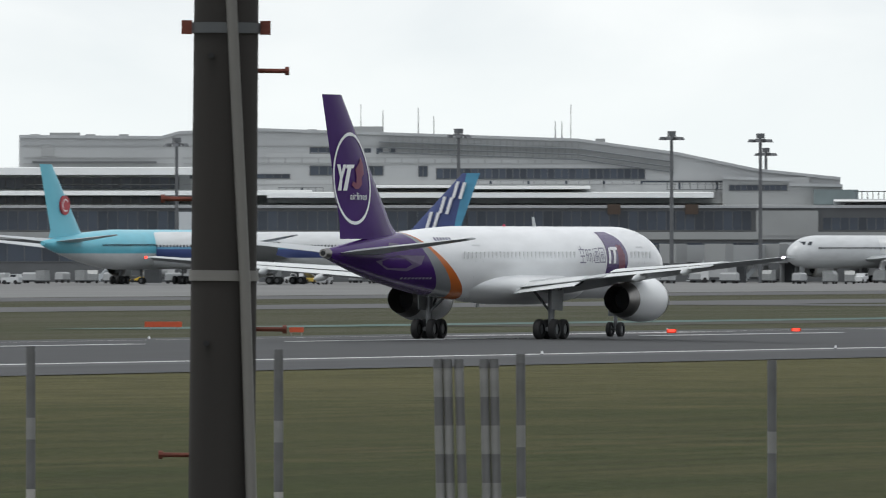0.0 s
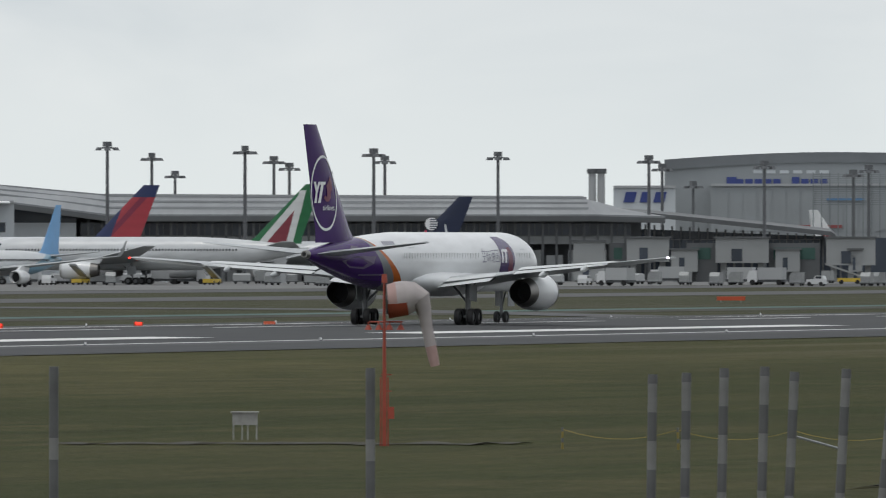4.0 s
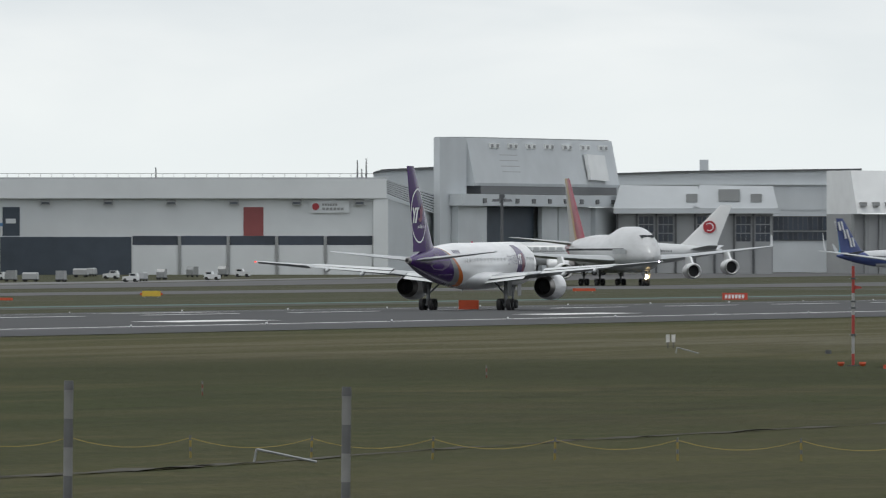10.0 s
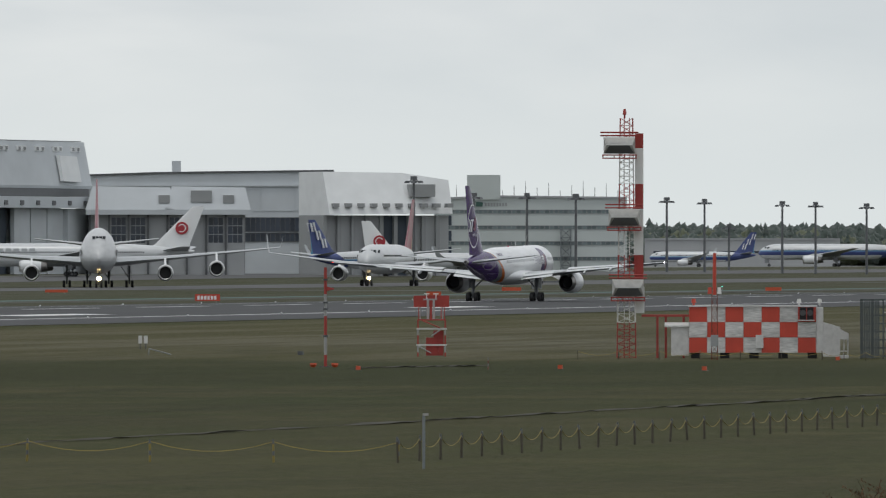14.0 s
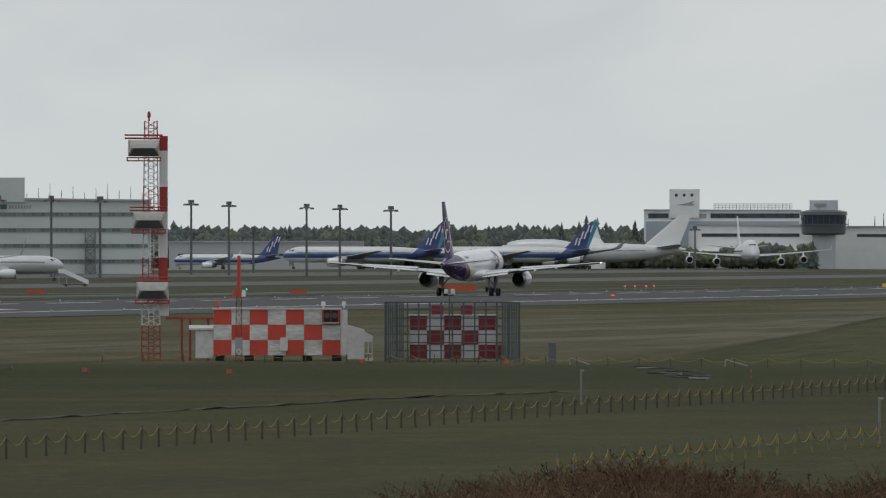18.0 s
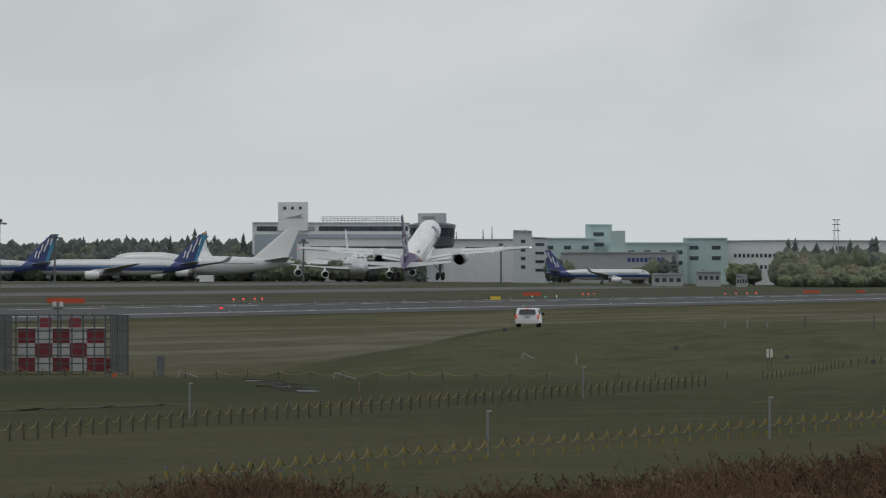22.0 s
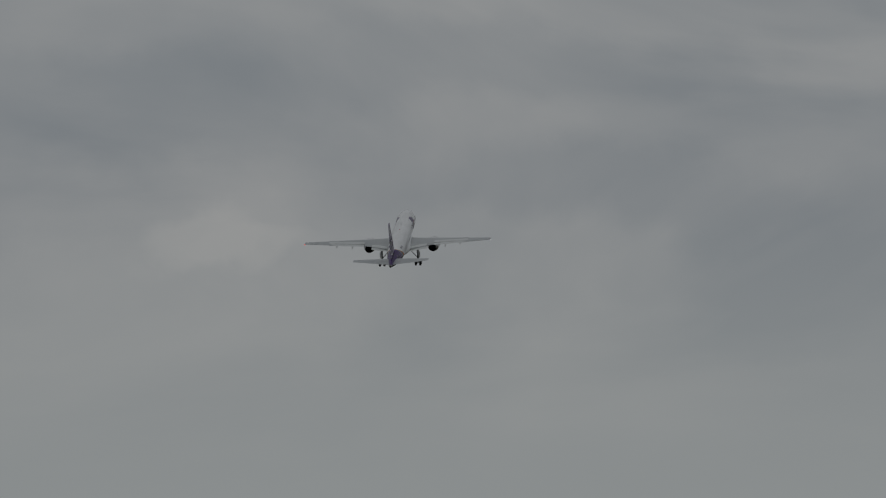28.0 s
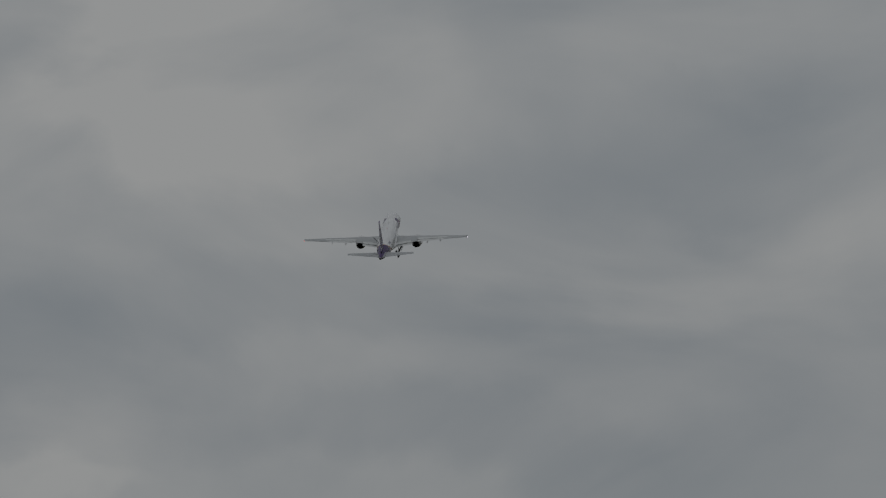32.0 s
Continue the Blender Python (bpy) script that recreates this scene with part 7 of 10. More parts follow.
    g = hall("logistics_shed", "pale grey-blue logistics shed with a lettering bar", ff, 12.6, 30, M_PANEL)
    for k in range(9):
        part("lettering_bar", Geo().box(ff.u(6.47) + k * 1.6, ff.u(6.47) + k * 1.6 + 1.2, -0.1, -0.004, 9.2, 10.8), M_SIGNBLUE, g)
    part("lift_tower", Geo().box(ff.u(6.55), ff.u(6.48), 2, 10, 12, 21.0), M_MINT, g)
    panel(g, ff, 6.12 + 0.16, 6.24, 4, 9, M_WALLGREY, 0.2)
    ff = Front(5.90, 5.04, 4880)
    g = hall("white_warehouse", "long cream-white warehouse with two rows of small windows", ff, [(6.02, 17.0), (5.8, 17.2), (5.25, 17.0)], 40, M_ROOFWHITE)
    for z in (11.0, 6.6):
        for i in range(17):
            panel(g, ff, 5.99 - i * 0.0195, 5.978 - i * 0.0195, z, z + 1.4, M_BANDGLASS, 0.1, "small_window")
    for i in range(5):
        panel(g, ff, 5.53 - i * 0.012, 5.524 - i * 0.012, 13.6, 15.2, M_BANDGLASS, 0.1, "small_window")
    ff = Front(6.42, 5.7, 4500)
    for ba, bb, zt in ((6.36, 6.22, 4.4), (6.16, 6.05, 5.2), (5.98, 5.93, 4.0)):
        f9 = Front(ba, bb, 4500)
        g = hall("site_hut", "small pale hut beside the airfield fence", f9, zt, 8, M_PANEL)
        for i in range(4):
            panel(g, f9, ba - (ba - bb) * (0.1 + 0.23 * i), ba - (ba - bb) * (0.24 + 0.23 * i), zt - 2.6, zt - 1.2, M_BANDGLASS, 0.08, "small_window")


offices()


def domed_tower():
    """A pale bell-shaped tower that rises behind the remote stands."""
    x, y = spot(8.377, 4640)
    t = thing("domed_tower", "white bell-shaped tower topped by an orange ball", "tower", pose(x, y, land(x, y)))
    n = 24
    ring = lambda r, z: [(r * math.cos(2 * math.pi * i / n), r * math.sin(2 * math.pi * i / n), z) for i in range(n)]
    part("bell", Geo().loft([ring(r, z) for r, z in ((3.6, 0), (3.6, 5.5), (4.0, 5.6), (4.0, 6.4), (3.7, 7.8), (3.0, 9.4), (2.1, 10.6), (1.7, 11.2))]), M_ROOFWHITE, t, soft=40)
    part("collar", Geo().tube((0, 0, 11.2), (0, 0, 12.4), 1.75, 1.5, 20), M_ROOFWHITE, t, soft=40)
    part("spire", Geo().tube((0, 0, 12.4), (0, 0, 16.2), 1.2, 0.45, 16), M_ROOFWHITE, t, soft=40)
    part("ball", Geo().loft([ring(0.95 * math.sin(math.pi * k / 8) + 0.01, 17.1 - 0.95 * math.cos(math.pi * k / 8)) for k in range(9)]), M_DULLORANGE, t, soft=60)


domed_tower()


# ---- lamp masts, pylons ----
def mast(bearing, distance, top, small=False):
    x, y = spot(bearing, distance)
    z = land(x, y)
    m = thing("lamp_mast", "tall grey floodlight mast with a ring of lamps", "lamp mast", pose(x, y, z, 0, 0, bearing + 17 * ((bearing * 7) % 3)), "floodlight masts")
    hgt = top - z
    r = 0.36
    part("pole", Geo().tube((0, 0, 0), (0, 0, hgt - 0.4), r, r * 0.72, 8), M_MAST, m, soft=40)
    part("platform", Geo().tube((0, 0, hgt - 1.15), (0, 0, hgt - 0.85), 0.85, 0.85, 10), M_MAST, m)
    part("cap", Geo().box(-0.55, 0.55, -0.55, 0.55, hgt - 0.8, hgt), M_MAST, m)
    for k in range(6):
        a = k * math.pi / 3
        cx, cy = 1.7 * math.cos(a), 1.7 * math.sin(a)
        lamp = part("floodlight", Geo().loft([[(cx - 0.42, cy - 0.36, hgt - 1.45), (cx + 0.42, cy - 0.36, hgt - 1.45), (cx + 0.42, cy + 0.36, hgt - 1.45), (cx - 0.42, cy + 0.36, hgt - 1.45)],
                                              [(cx * 0.92 - 0.3, cy * 0.92 - 0.26, hgt - 0.95), (cx * 0.92 + 0.3, cy * 0.92 - 0.26, hgt - 0.95), (cx * 0.92 + 0.3, cy * 0.92 + 0.26, hgt - 0.95), (cx * 0.92 - 0.3, cy * 0.92 + 0.26, hgt - 0.95)]]), M_MAST, m)
        part("bracket", Geo().tube((cx * 0.35, cy * 0.35, hgt - 1.0), (cx * 0.9, cy * 0.9, hgt - 1.15), 0.1, 0.08, 5), M_MAST, lamp)
    return m


for b, d, top in ((24.21, 2080, 23.3), (22.94, 2030, 24.3), (21.98, 2040, 24.0), (21.58, 2060, 23.8), (21.555, 2300, 23.4), (20.79, 2070, 23.0), (20.69, 2200, 24.6), (19.96, 2090, 23.0), (19.76, 2300, 22.8),
                  (19.655, 2500, 20.8), (19.34, 2110, 22.5), (19.21, 2300, 22.2), (19.14, 2300, 21.0), (18.995, 2350, 20.8), (18.76, 2140, 22.3), (18.71, 2240, 21.8), (18.20, 2160, 21.9), (17.52, 2200, 21.6), (17.46, 2350, 21.2),
                  (17.32, 2500, 18.8), (17.00, 2250, 21.0), (16.60, 2400, 20.4), (16.53, 2300, 20.6), (16.05, 2400, 21.0), (13.32, 2600, 17.6), (11.34, 2700, 22.2), (11.07, 3000, 20.2), (10.83, 3000, 20.2), (10.61, 3000, 20.0),
                  (10.20, 3300, 20.6), (10.03, 3300, 20.2), (9.92, 3500, 14.2), (9.68, 3300, 19.6), (9.53, 3300, 19.4), (9.30, 3300, 19.0), (9.05, 4000, 17.2), (7.93, 4300, 16.4), (7.04, 4300, 15.0)):
    mast(b, d, top)


def pylon(bearing, distance, top, w):
    x, y = spot(bearing, distance)
    p = thing("pylon", "distant lattice power pylon", "pylon", pose(x, y, 0, 0, 0, bearing), "power pylons")
    for sx in (-1, 1):
        for sy in (-1, 1):
            part("leg", Geo().tube((sx * w, sy * w, 0), (sx * w * 0.45, sy * w * 0.45, top), 0.13, 0.1, 5), M_GALV, p)
    br = Geo()
    n = 9
    for k in range(n):
        za, zb = top * k / n, top * (k + 1) / n
        wa, wb = w * (1 - 0.55 * k / n), w * (1 - 0.55 * (k + 1) / n)
        for s in (-1, 1):
            br.tube((-wa * s, -wa, za), (wb * s, -wb, zb), 0.06, 0.06, 4)
            br.tube((-wa, -wa * s, za), (-wb, wb * s, zb), 0.06, 0.06, 4)
    part("bracing", br, M_GALV, p)
    for z in (top * 0.84, top * 0.93, top):
        part("cross_arm", Geo().box(-w * 1.1, w * 1.1, -0.15, 0.15, z - 0.3, z), M_GALV, p)


pylon(5.53, 4860, 25.5, 1.4)
pylon(5.145, 4900, 15.5, 1.0)
# ---- field equipment ----
M_HUTWHITE = material("weathered_white_hut_paint", (0.55, 0.545, 0.53), 0.7, 0, 0.2, 4.0, 0.3)
M_HUTBLOCK = material("white_painted_block_wall", (0.53, 0.525, 0.51), 0.8, 0, 0.45, 5.0, 0.6, stretch=(0.55, 1, 2.4))
M_REFLECT = material("weathered_grey_reflector", (0.42, 0.42, 0.4), 0.7, 0, 0.25, 3.0)
# Both cabin paints are darkened: the cage's shadow is put into their colour.
M_CABRED = material("cage_shaded_red_paint", (0.2, 0.018, 0.028), 0.55, 0, 0.2, 1.2)
M_CABWHITE = material("cage_shaded_white_paint", (0.5, 0.5, 0.5), 0.6, 0, 0.12, 1.2)


def glide_tower():
    x, y = spot(10.39, 679)
    z = land(x, y)
    t = thing("antenna_tower", "red and white lattice antenna tower with three reflector platforms", "antenna tower", pose(x, y, z, 0, 0, 10.4))
    for k, (z0, z1, m) in enumerate(((0, 1.9, M_TOWERRED), (1.9, 4.2, M_TOWERWHITE), (4.2, 5.5, M_TOWERRED), (5.5, 7.95, M_TOWERWHITE), (7.95, 9.3, M_TOWERRED), (9.3, 11.2, M_TOWERWHITE), (11.2, 12.8, M_TOWERRED))):
        w = lambda q: 0.5 - 0.17 * q / 12.8
        g = Geo()
        lattice(g, w(z0), w(z1), z0, z1, max(1, round((z1 - z0) / 0.42)), 0.036, 0.017)
        part("lattice_section", g, m, t, at=pose(0.1, 0, 0))
        ladder = Geo()
        for xx in (-0.02, 0.26):
            ladder.tube((xx, -0.55, z0), (xx, -0.55, z1), 0.025, 0.025, 5)
        for i in range(int((z1 - z0) / 0.3)):
            ladder.tube((-0.02, -0.55, z0 + 0.15 + i * 0.3), (0.26, -0.55, z0 + 0.15 + i * 0.3), 0.014, 0.014, 4)
        part("ladder_section", ladder, m, t)
    part("top_spike", Geo().tube((0, 0, 12.8), (0, 0, 13.05), 0.05, 0.05, 6).tube((0, 0, 13.0), (0, 0, 13.3), 0.11, 0.06, 8), M_TOWERRED, t)
    for k, zz in enumerate((3.3, 7.05, 10.9)):
        sh = (0.18, -0.02, -0.28)[k]
        w = 0.84
        box = Geo().loft([[(sh - w * 0.98, -1.15, zz + 0.85), (sh + w * 0.98, -1.15, zz + 0.85), (sh + w, -0.5, zz + 0.9), (sh - w, -0.5, zz + 0.9)],
                          [(sh - w * 0.82, -1.5, zz + 0.45), (sh + w * 0.82, -1.5, zz + 0.45), (sh + w, -0.5, zz + 0.45), (sh - w, -0.5, zz + 0.45)],
                          [(sh - w, -1.2, zz), (sh + w, -1.2, zz), (sh + w, -0.5, zz), (sh - w, -0.5, zz)]])
        rf = part("reflector", box, M_REFLECT, t)
        # recess face in darker grey, with the underside's shade put into its colour
        part("reflector_recess", Geo().add([(sh - w * 0.93, -1.26, zz + 0.02), (sh + w * 0.93, -1.26, zz + 0.02), (sh + w * 0.64, -1.53, zz + 0.42), (sh - w * 0.64, -1.53, zz + 0.42),
                                            (sh, -1.15, zz + 0.22)], [(0, 1, 2, 3), (0, 4, 1), (1, 4, 2), (2, 4, 3), (3, 4, 0)]), M_MULLION, rf)
        for dz in (0.97, 1.14):
            for yy in (-1.55, 0.7):
                part("rail", Geo().tube((sh - w - 0.15, yy, zz + dz), (sh + w + 0.15, yy, zz + dz), 0.035, 0.035, 5), M_TOWERRED, t)
            for xx in (-w - 0.15, w + 0.15):
                part("rail", Geo().tube((sh + xx, -1.55, zz + dz), (sh + xx, 0.7, zz + dz), 0.035, 0.035, 5), M_TOWERRED, t)
        for dz in (-0.07, -0.24):
            part("platform_sill", Geo().box(sh - w - 0.08, sh + w + 0.08, -1.3, -1.22, zz + dz - 0.03, zz + dz + 0.03), M_TOWERRED, t)
            part("platform_sill", Geo().box(sh - w - 0.08, sh + w + 0.08, -0.5, -0.44, zz + dz - 0.03, zz + dz + 0.03), M_TOWERRED, t)
        for xx in (-w - 0.04, -w / 3, w / 3, w + 0.04):
            part("sill_bar", Geo().box(sh + xx - 0.03, sh + xx + 0.03, -1.22, -0.5, zz - 0.27, zz - 0.05), M_TOWERRED, t)
    for z0, z1, m in ((3.8, 5.5, M_TOWERRED), (5.5, 7.95, M_TOWERWHITE), (7.95, 9.3, M_TOWERRED), (9.3, 11.2, M_TOWERWHITE), (11.2, 12.0, M_TOWERRED)):
        part("cable_duct", Geo().box(0.55, 1.0, -0.3, 0.1, z0, z1 - 0.01), M_TOWERWHITE if m is M_TOWERWHITE else M_TOWERRED, t)
    part("lower_duct", Geo().box(0.6, 1.05, -0.3, 0.1, 2.4, 3.79), M_TOWERWHITE, t)
    # cable bridge on red posts
    for xx in (1.75, 2.2, 3.15):
        part("bridge_post", Geo().box(xx - 0.06, xx + 0.06, -0.1, 0.1, 0, 2.2), M_TOWERRED, t)
    part("cable_bridge", Geo().box(0.9, 4.0, -0.2, 0.2, 2.2, 2.32), M_TOWERRED, t)


glide_tower()


def equipment_hut():
    x, y = spot(10.10, 676)
    z = land(x, y)
    h = thing("equipment_hut", "red and white chequered equipment hut on dark feet", "hut", pose(x, y, z, 0, 0, 10.0))
    w, top = 6.75, 2.75
    part("body", Geo().box(0, w, 0, 2.6, 0.3, top - 0.02), M_HUTWHITE, h)
    cols, rows = 7, 3
    for i in range(cols):
        for j in range(rows):
            red = (i + j) % 2 == 0
            part("chequer_panel", Geo().box(i * w / cols + 0.008, (i + 1) * w / cols - 0.008, -0.05, -0.004, 0.3 + j * (top - 0.3) / rows + 0.008, 0.3 + (j + 1) * (top - 0.3) / rows - 0.008), M_RED if red else M_HUTBLOCK, h)
    part("roof", Geo().box(-0.05, w + 0.05, -0.1, 2.7, top - 0.01, top + 0.07), M_HUTWHITE, h)
    for i in range(5):
        part("foot", Geo().box(0.1 + i * 1.55, 0.6 + i * 1.55, 0.1, 0.6, 0, 0.3), M_BLACK, h)
    part("side_porch", Geo().box(-0.95, -0.01, 0.2, 2.2, 0.15, 1.65), M_HUTWHITE, h)
    part("porch_hood", Geo().slab([(0.1, 1.66), (2.3, 1.66), (2.3, 1.9), (0.1, 1.75)], -1.3, -0.01), M_HUTWHITE, h)
    part("end_wall", Geo().box(w + 0.01, w + 0.38, 0.0, 2.5, 0.3, top - 0.03), M_HUTWHITE, h)
    part("generator_box", Geo().wall([(w + 0.385, 0.1), (w + 1.28, 0.1), (w + 1.28, 1.66), (w + 0.385, 1.93)], 0.0, 2.4), M_HUTWHITE, h)
    hood = part("porch_canopy", Geo().wall([(w + 1.285, 1.02), (w + 1.74, 1.0), (w + 1.74, 1.33), (w + 1.285, 1.55)], 0.0, 2.2), M_HUTWHITE, h)
    for xx, yy in ((1.48, 0.05), (1.7, 0.05), (1.7, 2.1)):
        part("canopy_post", Geo().box(w + xx - 0.03, w + xx + 0.03, yy, yy + 0.06, 0.0, 1.0), M_HUTWHITE, hood)
    part("porch_step", Geo().box(w + 1.3, w + 1.74, 0.0, 2.2, 0.0, 0.16), M_HUTWHITE, h)
    part("porch_rail", Geo().box(w + 1.3, w + 1.72, 0.0, 0.04, 0.36, 0.42), M_HUTWHITE, h)
    ac = part("cooling_unit", Geo().box(w - 0.9, w - 0.12, -0.3, -0.055, 2.06, 2.72), M_BLACK, h)
    for xx in (w - 0.7, w - 0.32):
        part("unit_fan", Geo().tube((xx, -0.31, 2.42), (xx, -0.33, 2.42), 0.16, 0.16, 12), M_STEEL, ac)
    for xx in (w - 0.92, w - 0.53, w - 0.14):
        part("unit_bar", Geo().box(xx, xx + 0.05, -0.36, -0.335, 2.06, 2.74), M_TOWERRED, ac)
    part("unit_shelf", Geo().box(w - 0.94, w - 0.08, -0.38, -0.055, 2.0, 2.055), M_HUTWHITE, ac)
    part("cabinet", Geo().box(3.55, 3.95, -0.16, -0.055, 0.55, 1.25), M_HUTWHITE, h)
    for xx in (0.25, w + 0.2, w - 0.9):
        part("obstruction_lamp", Geo().tube((xx, 0.5, top + 0.06), (xx, 0.5, top + 0.22), 0.06, 0.06, 8).tube((xx, 0.5, top + 0.2), (xx, 0.5, top + 0.42), 0.13, 0.1, 10), M_RED if xx < 1 else M_HUTWHITE, h, soft=60)
    # monitor mast beside it
    x, y = spot(9.985, 668)
    m = thing("monitor_mast", "slim lattice mast with a red rod and twin lamps", "mast", pose(x, y, land(x, y), 0, 0, 10))
    g = Geo()
    lattice(g, 0.16, 0.14, 0, 3.4, 9, 0.022, 0.014)
    part("lattice", g, M_RUST, m)
    part("rod", Geo().tube((0, 0, 3.4), (0, 0, 5.6), 0.1, 0.09, 10), M_RED, m, soft=40)
    for s in (-1, 1):
        part("lamp", Geo().tube((s * 0.25, 0, 3.45), (s * 0.25, 0, 3.8), 0.12, 0.09, 10), M_RED if s < 0 else M_TOWERWHITE, m, soft=60)
    part("control_box", Geo().box(-0.2, 0.2, -0.5, -0.3, 0.7, 1.3), M_WALLGREY, m)


equipment_hut()


M_CAGE = material("grey_cage_steel", (0.085, 0.098, 0.1), 0.5, 0.3, 0.2, 2.0)


def caged_cabinets():
    x, y = spot(9.326, 672)
    z = land(x, y)
    c = thing("cabin_in_cage", "red and white chequered cabin inside a galvanised steel cage", "hut", pose(x, y, z, 0, 0, 9.2))
    w, top = 7.1, 3.15
    bar = lambda x0, x1, y0, y1, z0, z1: Geo().box(x0, x1, y0, y1, z0, z1)
    for i in range(13):
        for yy in (0.0, 3.6):
            xx = w * i / 12
            part("cage_post", bar(xx - 0.04, xx + 0.04, yy - 0.04, yy + 0.04, 0, top), M_CAGE, c)
    for zz in (0.12, 0.55, 0.98, 1.41, 1.84, 2.27, 2.7, 3.1):
        for yy in (0.0, 3.6):
            part("cage_rail", bar(-0.04, w + 0.04, yy - 0.075, yy - 0.041, zz, zz + 0.06), M_CAGE, c)
    for xx in (0.0, w):
        for j in range(9):
            part("end_post", bar(xx - 0.035, xx + 0.035, 0.35 + j * 0.36, 0.42 + j * 0.36, 0, top), M_CAGE, c)
    for u0, u1 in ((0.05, 0.95), (w - 0.95, w - 0.05)):
        for j in range(10):
            part("end_slat", bar(u0 + j * 0.095, u0 + j * 0.095 + 0.075, -0.12, -0.08, 0.05, top), M_CAGE, c)
    x0, x1, cols, rows, t2 = 1.3, 5.85, 5, 3, 2.42
    part("cabin", bar(x0, x1, 1.0, 2.8, 0.12, t2), M_CABWHITE, c)
    for i in range(cols):
        for j in range(rows):
            part("chequer_panel", bar(x0 + i * (x1 - x0) / cols + 0.01, x0 + (i + 1) * (x1 - x0) / cols - 0.01, 0.94, 0.996, 0.12 + j * (t2 - 0.12) / rows + 0.01, 0.12 + (j + 1) * (t2 - 0.12) / rows - 0.01),
                 M_CABRED if (i + j) % 2 == 0 else M_CABWHITE, c)
    for xx in (2.45, 4.0):
        part("roof_tank", bar(xx, xx + 0.62, 1.2, 2.2, t2, t2 + 0.55), M_CABRED, c)
    part("side_cabinet", bar(5.9, 6.25, 1.0, 2.4, 0.1, 0.85), M_CABRED, c)
    part("cabin_roof", bar(x0 - 0.1, x1 + 0.1, 0.88, 2.9, t2 + 0.003, t2 + 0.06), M_CABWHITE, c)
    for s in (-1, 1):
        part("lamp", Geo().tube((3.4 + s * 0.18, 0.3, 3.6), (3.4 + s * 0.18, 0.3, 3.85), 0.12, 0.09, 10), M_CABWHITE, c, soft=60)
    part("lamp_bracket", Geo().tube((3.4, 0.3, 0.1), (3.4, 0.3, 3.5), 0.04, 0.04, 6).tube((3.2, 0.3, 3.5), (3.6, 0.3, 3.5), 0.04, 0.04, 6), M_STEEL, c)


caged_cabinets()


def localiser_box():
    """The small red and white frame stand by the runway, and the striped mast near it."""
    x, y = spot(11.26, 690)
    t = thing("equipment_stand", "open red and white frame stand round red cabinets", "stand", pose(x, y, land(x, y), 0, 0, 11.5))
    for sx in (-1, 1):
        for sy in (-1, 1):
            for z0, z1, m in ((0, 0.22, M_TOWERRED), (0.22, 0.62, M_TOWERGREY), (0.62, 1.15, M_TOWERRED), (1.15, 1.5, M_TOWERGREY), (1.5, 1.95, M_TOWERRED)):
                part("corner_post", Geo().box(sx * 0.74 - 0.04, sx * 0.74 + 0.04, sy * 0.7 - 0.04, sy * 0.7 + 0.04, z0, z1), m, t)
    for zz in (0.58, 1.46):
        for sy in (-1, 1):
            part("rail", Geo().box(-0.78, 0.78, sy * 0.75 - 0.03, sy * 0.75 + 0.03, zz, zz + 0.08), M_HUTWHITE, t)
        for sx in (-1, 1):
            part("rail", Geo().box(sx * 0.79 - 0.03, sx * 0.79 + 0.03, -0.72, 0.72, zz, zz + 0.08), M_HUTWHITE, t)
    for a, b, m in (((-0.7, 0.55), (-0.05, 0.2), M_TOWERGREY), ((0.0, 1.12), (0.5, 1.46), M_TOWERGREY), ((-0.5, 1.95), (0.45, 1.55), M_TOWERRED)):
        part("brace", Geo().tube((a[0], -0.8, a[1]), (b[0], -0.8, b[1]), 0.035, 0.035, 6), m, t)
    for xx, w, top in ((-0.3, 0.62, 1.02), (0.36, 0.26, 0.9), (0.1, 0.55, 1.4)):
        box = part("cabinet", Geo().box(xx, xx + w, -0.55 if top < 1.2 else -0.3, 0.2, 0.05, top), M_TOWERRED, t)
        part("cabinet_door", Geo().box(xx + 0.05, xx + w - 0.05, -0.575 if top < 1.2 else -0.325, -0.552 if top < 1.2 else -0.302, 0.12, top - 0.07), M_TOWERRED, box)
    part("deck", Geo().box(-0.78, 0.78, -0.78, 0.78, 1.95, 2.02), M_TOWERRED, t)
    part("red_board", Geo().box(-0.97, 0.96, 0.3, 0.36, 2.67, 3.3), M_TOWERRED, t)
    for xx in (-0.62, 0.6):
        part("board_post", Geo().box(xx - 0.03, xx + 0.03, 0.365, 0.42, 2.02, 3.2), M_TOWERGREY, t)
    for xx, m in ((-0.2, M_TOWERGREY), (0.12, M_TOWERGREY)):
        part("stem", Geo().box(xx - 0.06, xx + 0.06, -0.06, 0.06, 2.02, 3.05), m, t)
    part("stem_plate", Geo().box(-0.1, 0.02, -0.04, 0.04, 2.02, 2.95), M_TOWERRED, t)
    part("head_bar", Geo().box(-0.45, 0.3, -0.06, 0.06, 3.05, 3.13), M_TOWERGREY, t)
    for xx in (-0.7, 0.52, 0.7):
        part("side_post", Geo().tube((xx, -0.5, 2.02), (xx, -0.5, 2.85), 0.022, 0.022, 6), M_TOWERRED, t)
    for xx, tilt in ((-0.4, 0.08), (0.1, -0.08)):
        part("lamp", Geo().box(xx, xx + 0.28, -0.08, 0.08, 3.36, 3.42, turn=0).tube((xx + 0.14, 0, 3.13), (xx + 0.14, 0, 3.37), 0.025, 0.025, 6), M_TOWERWHITE, t)
    x, y = spot(11.738, 622)
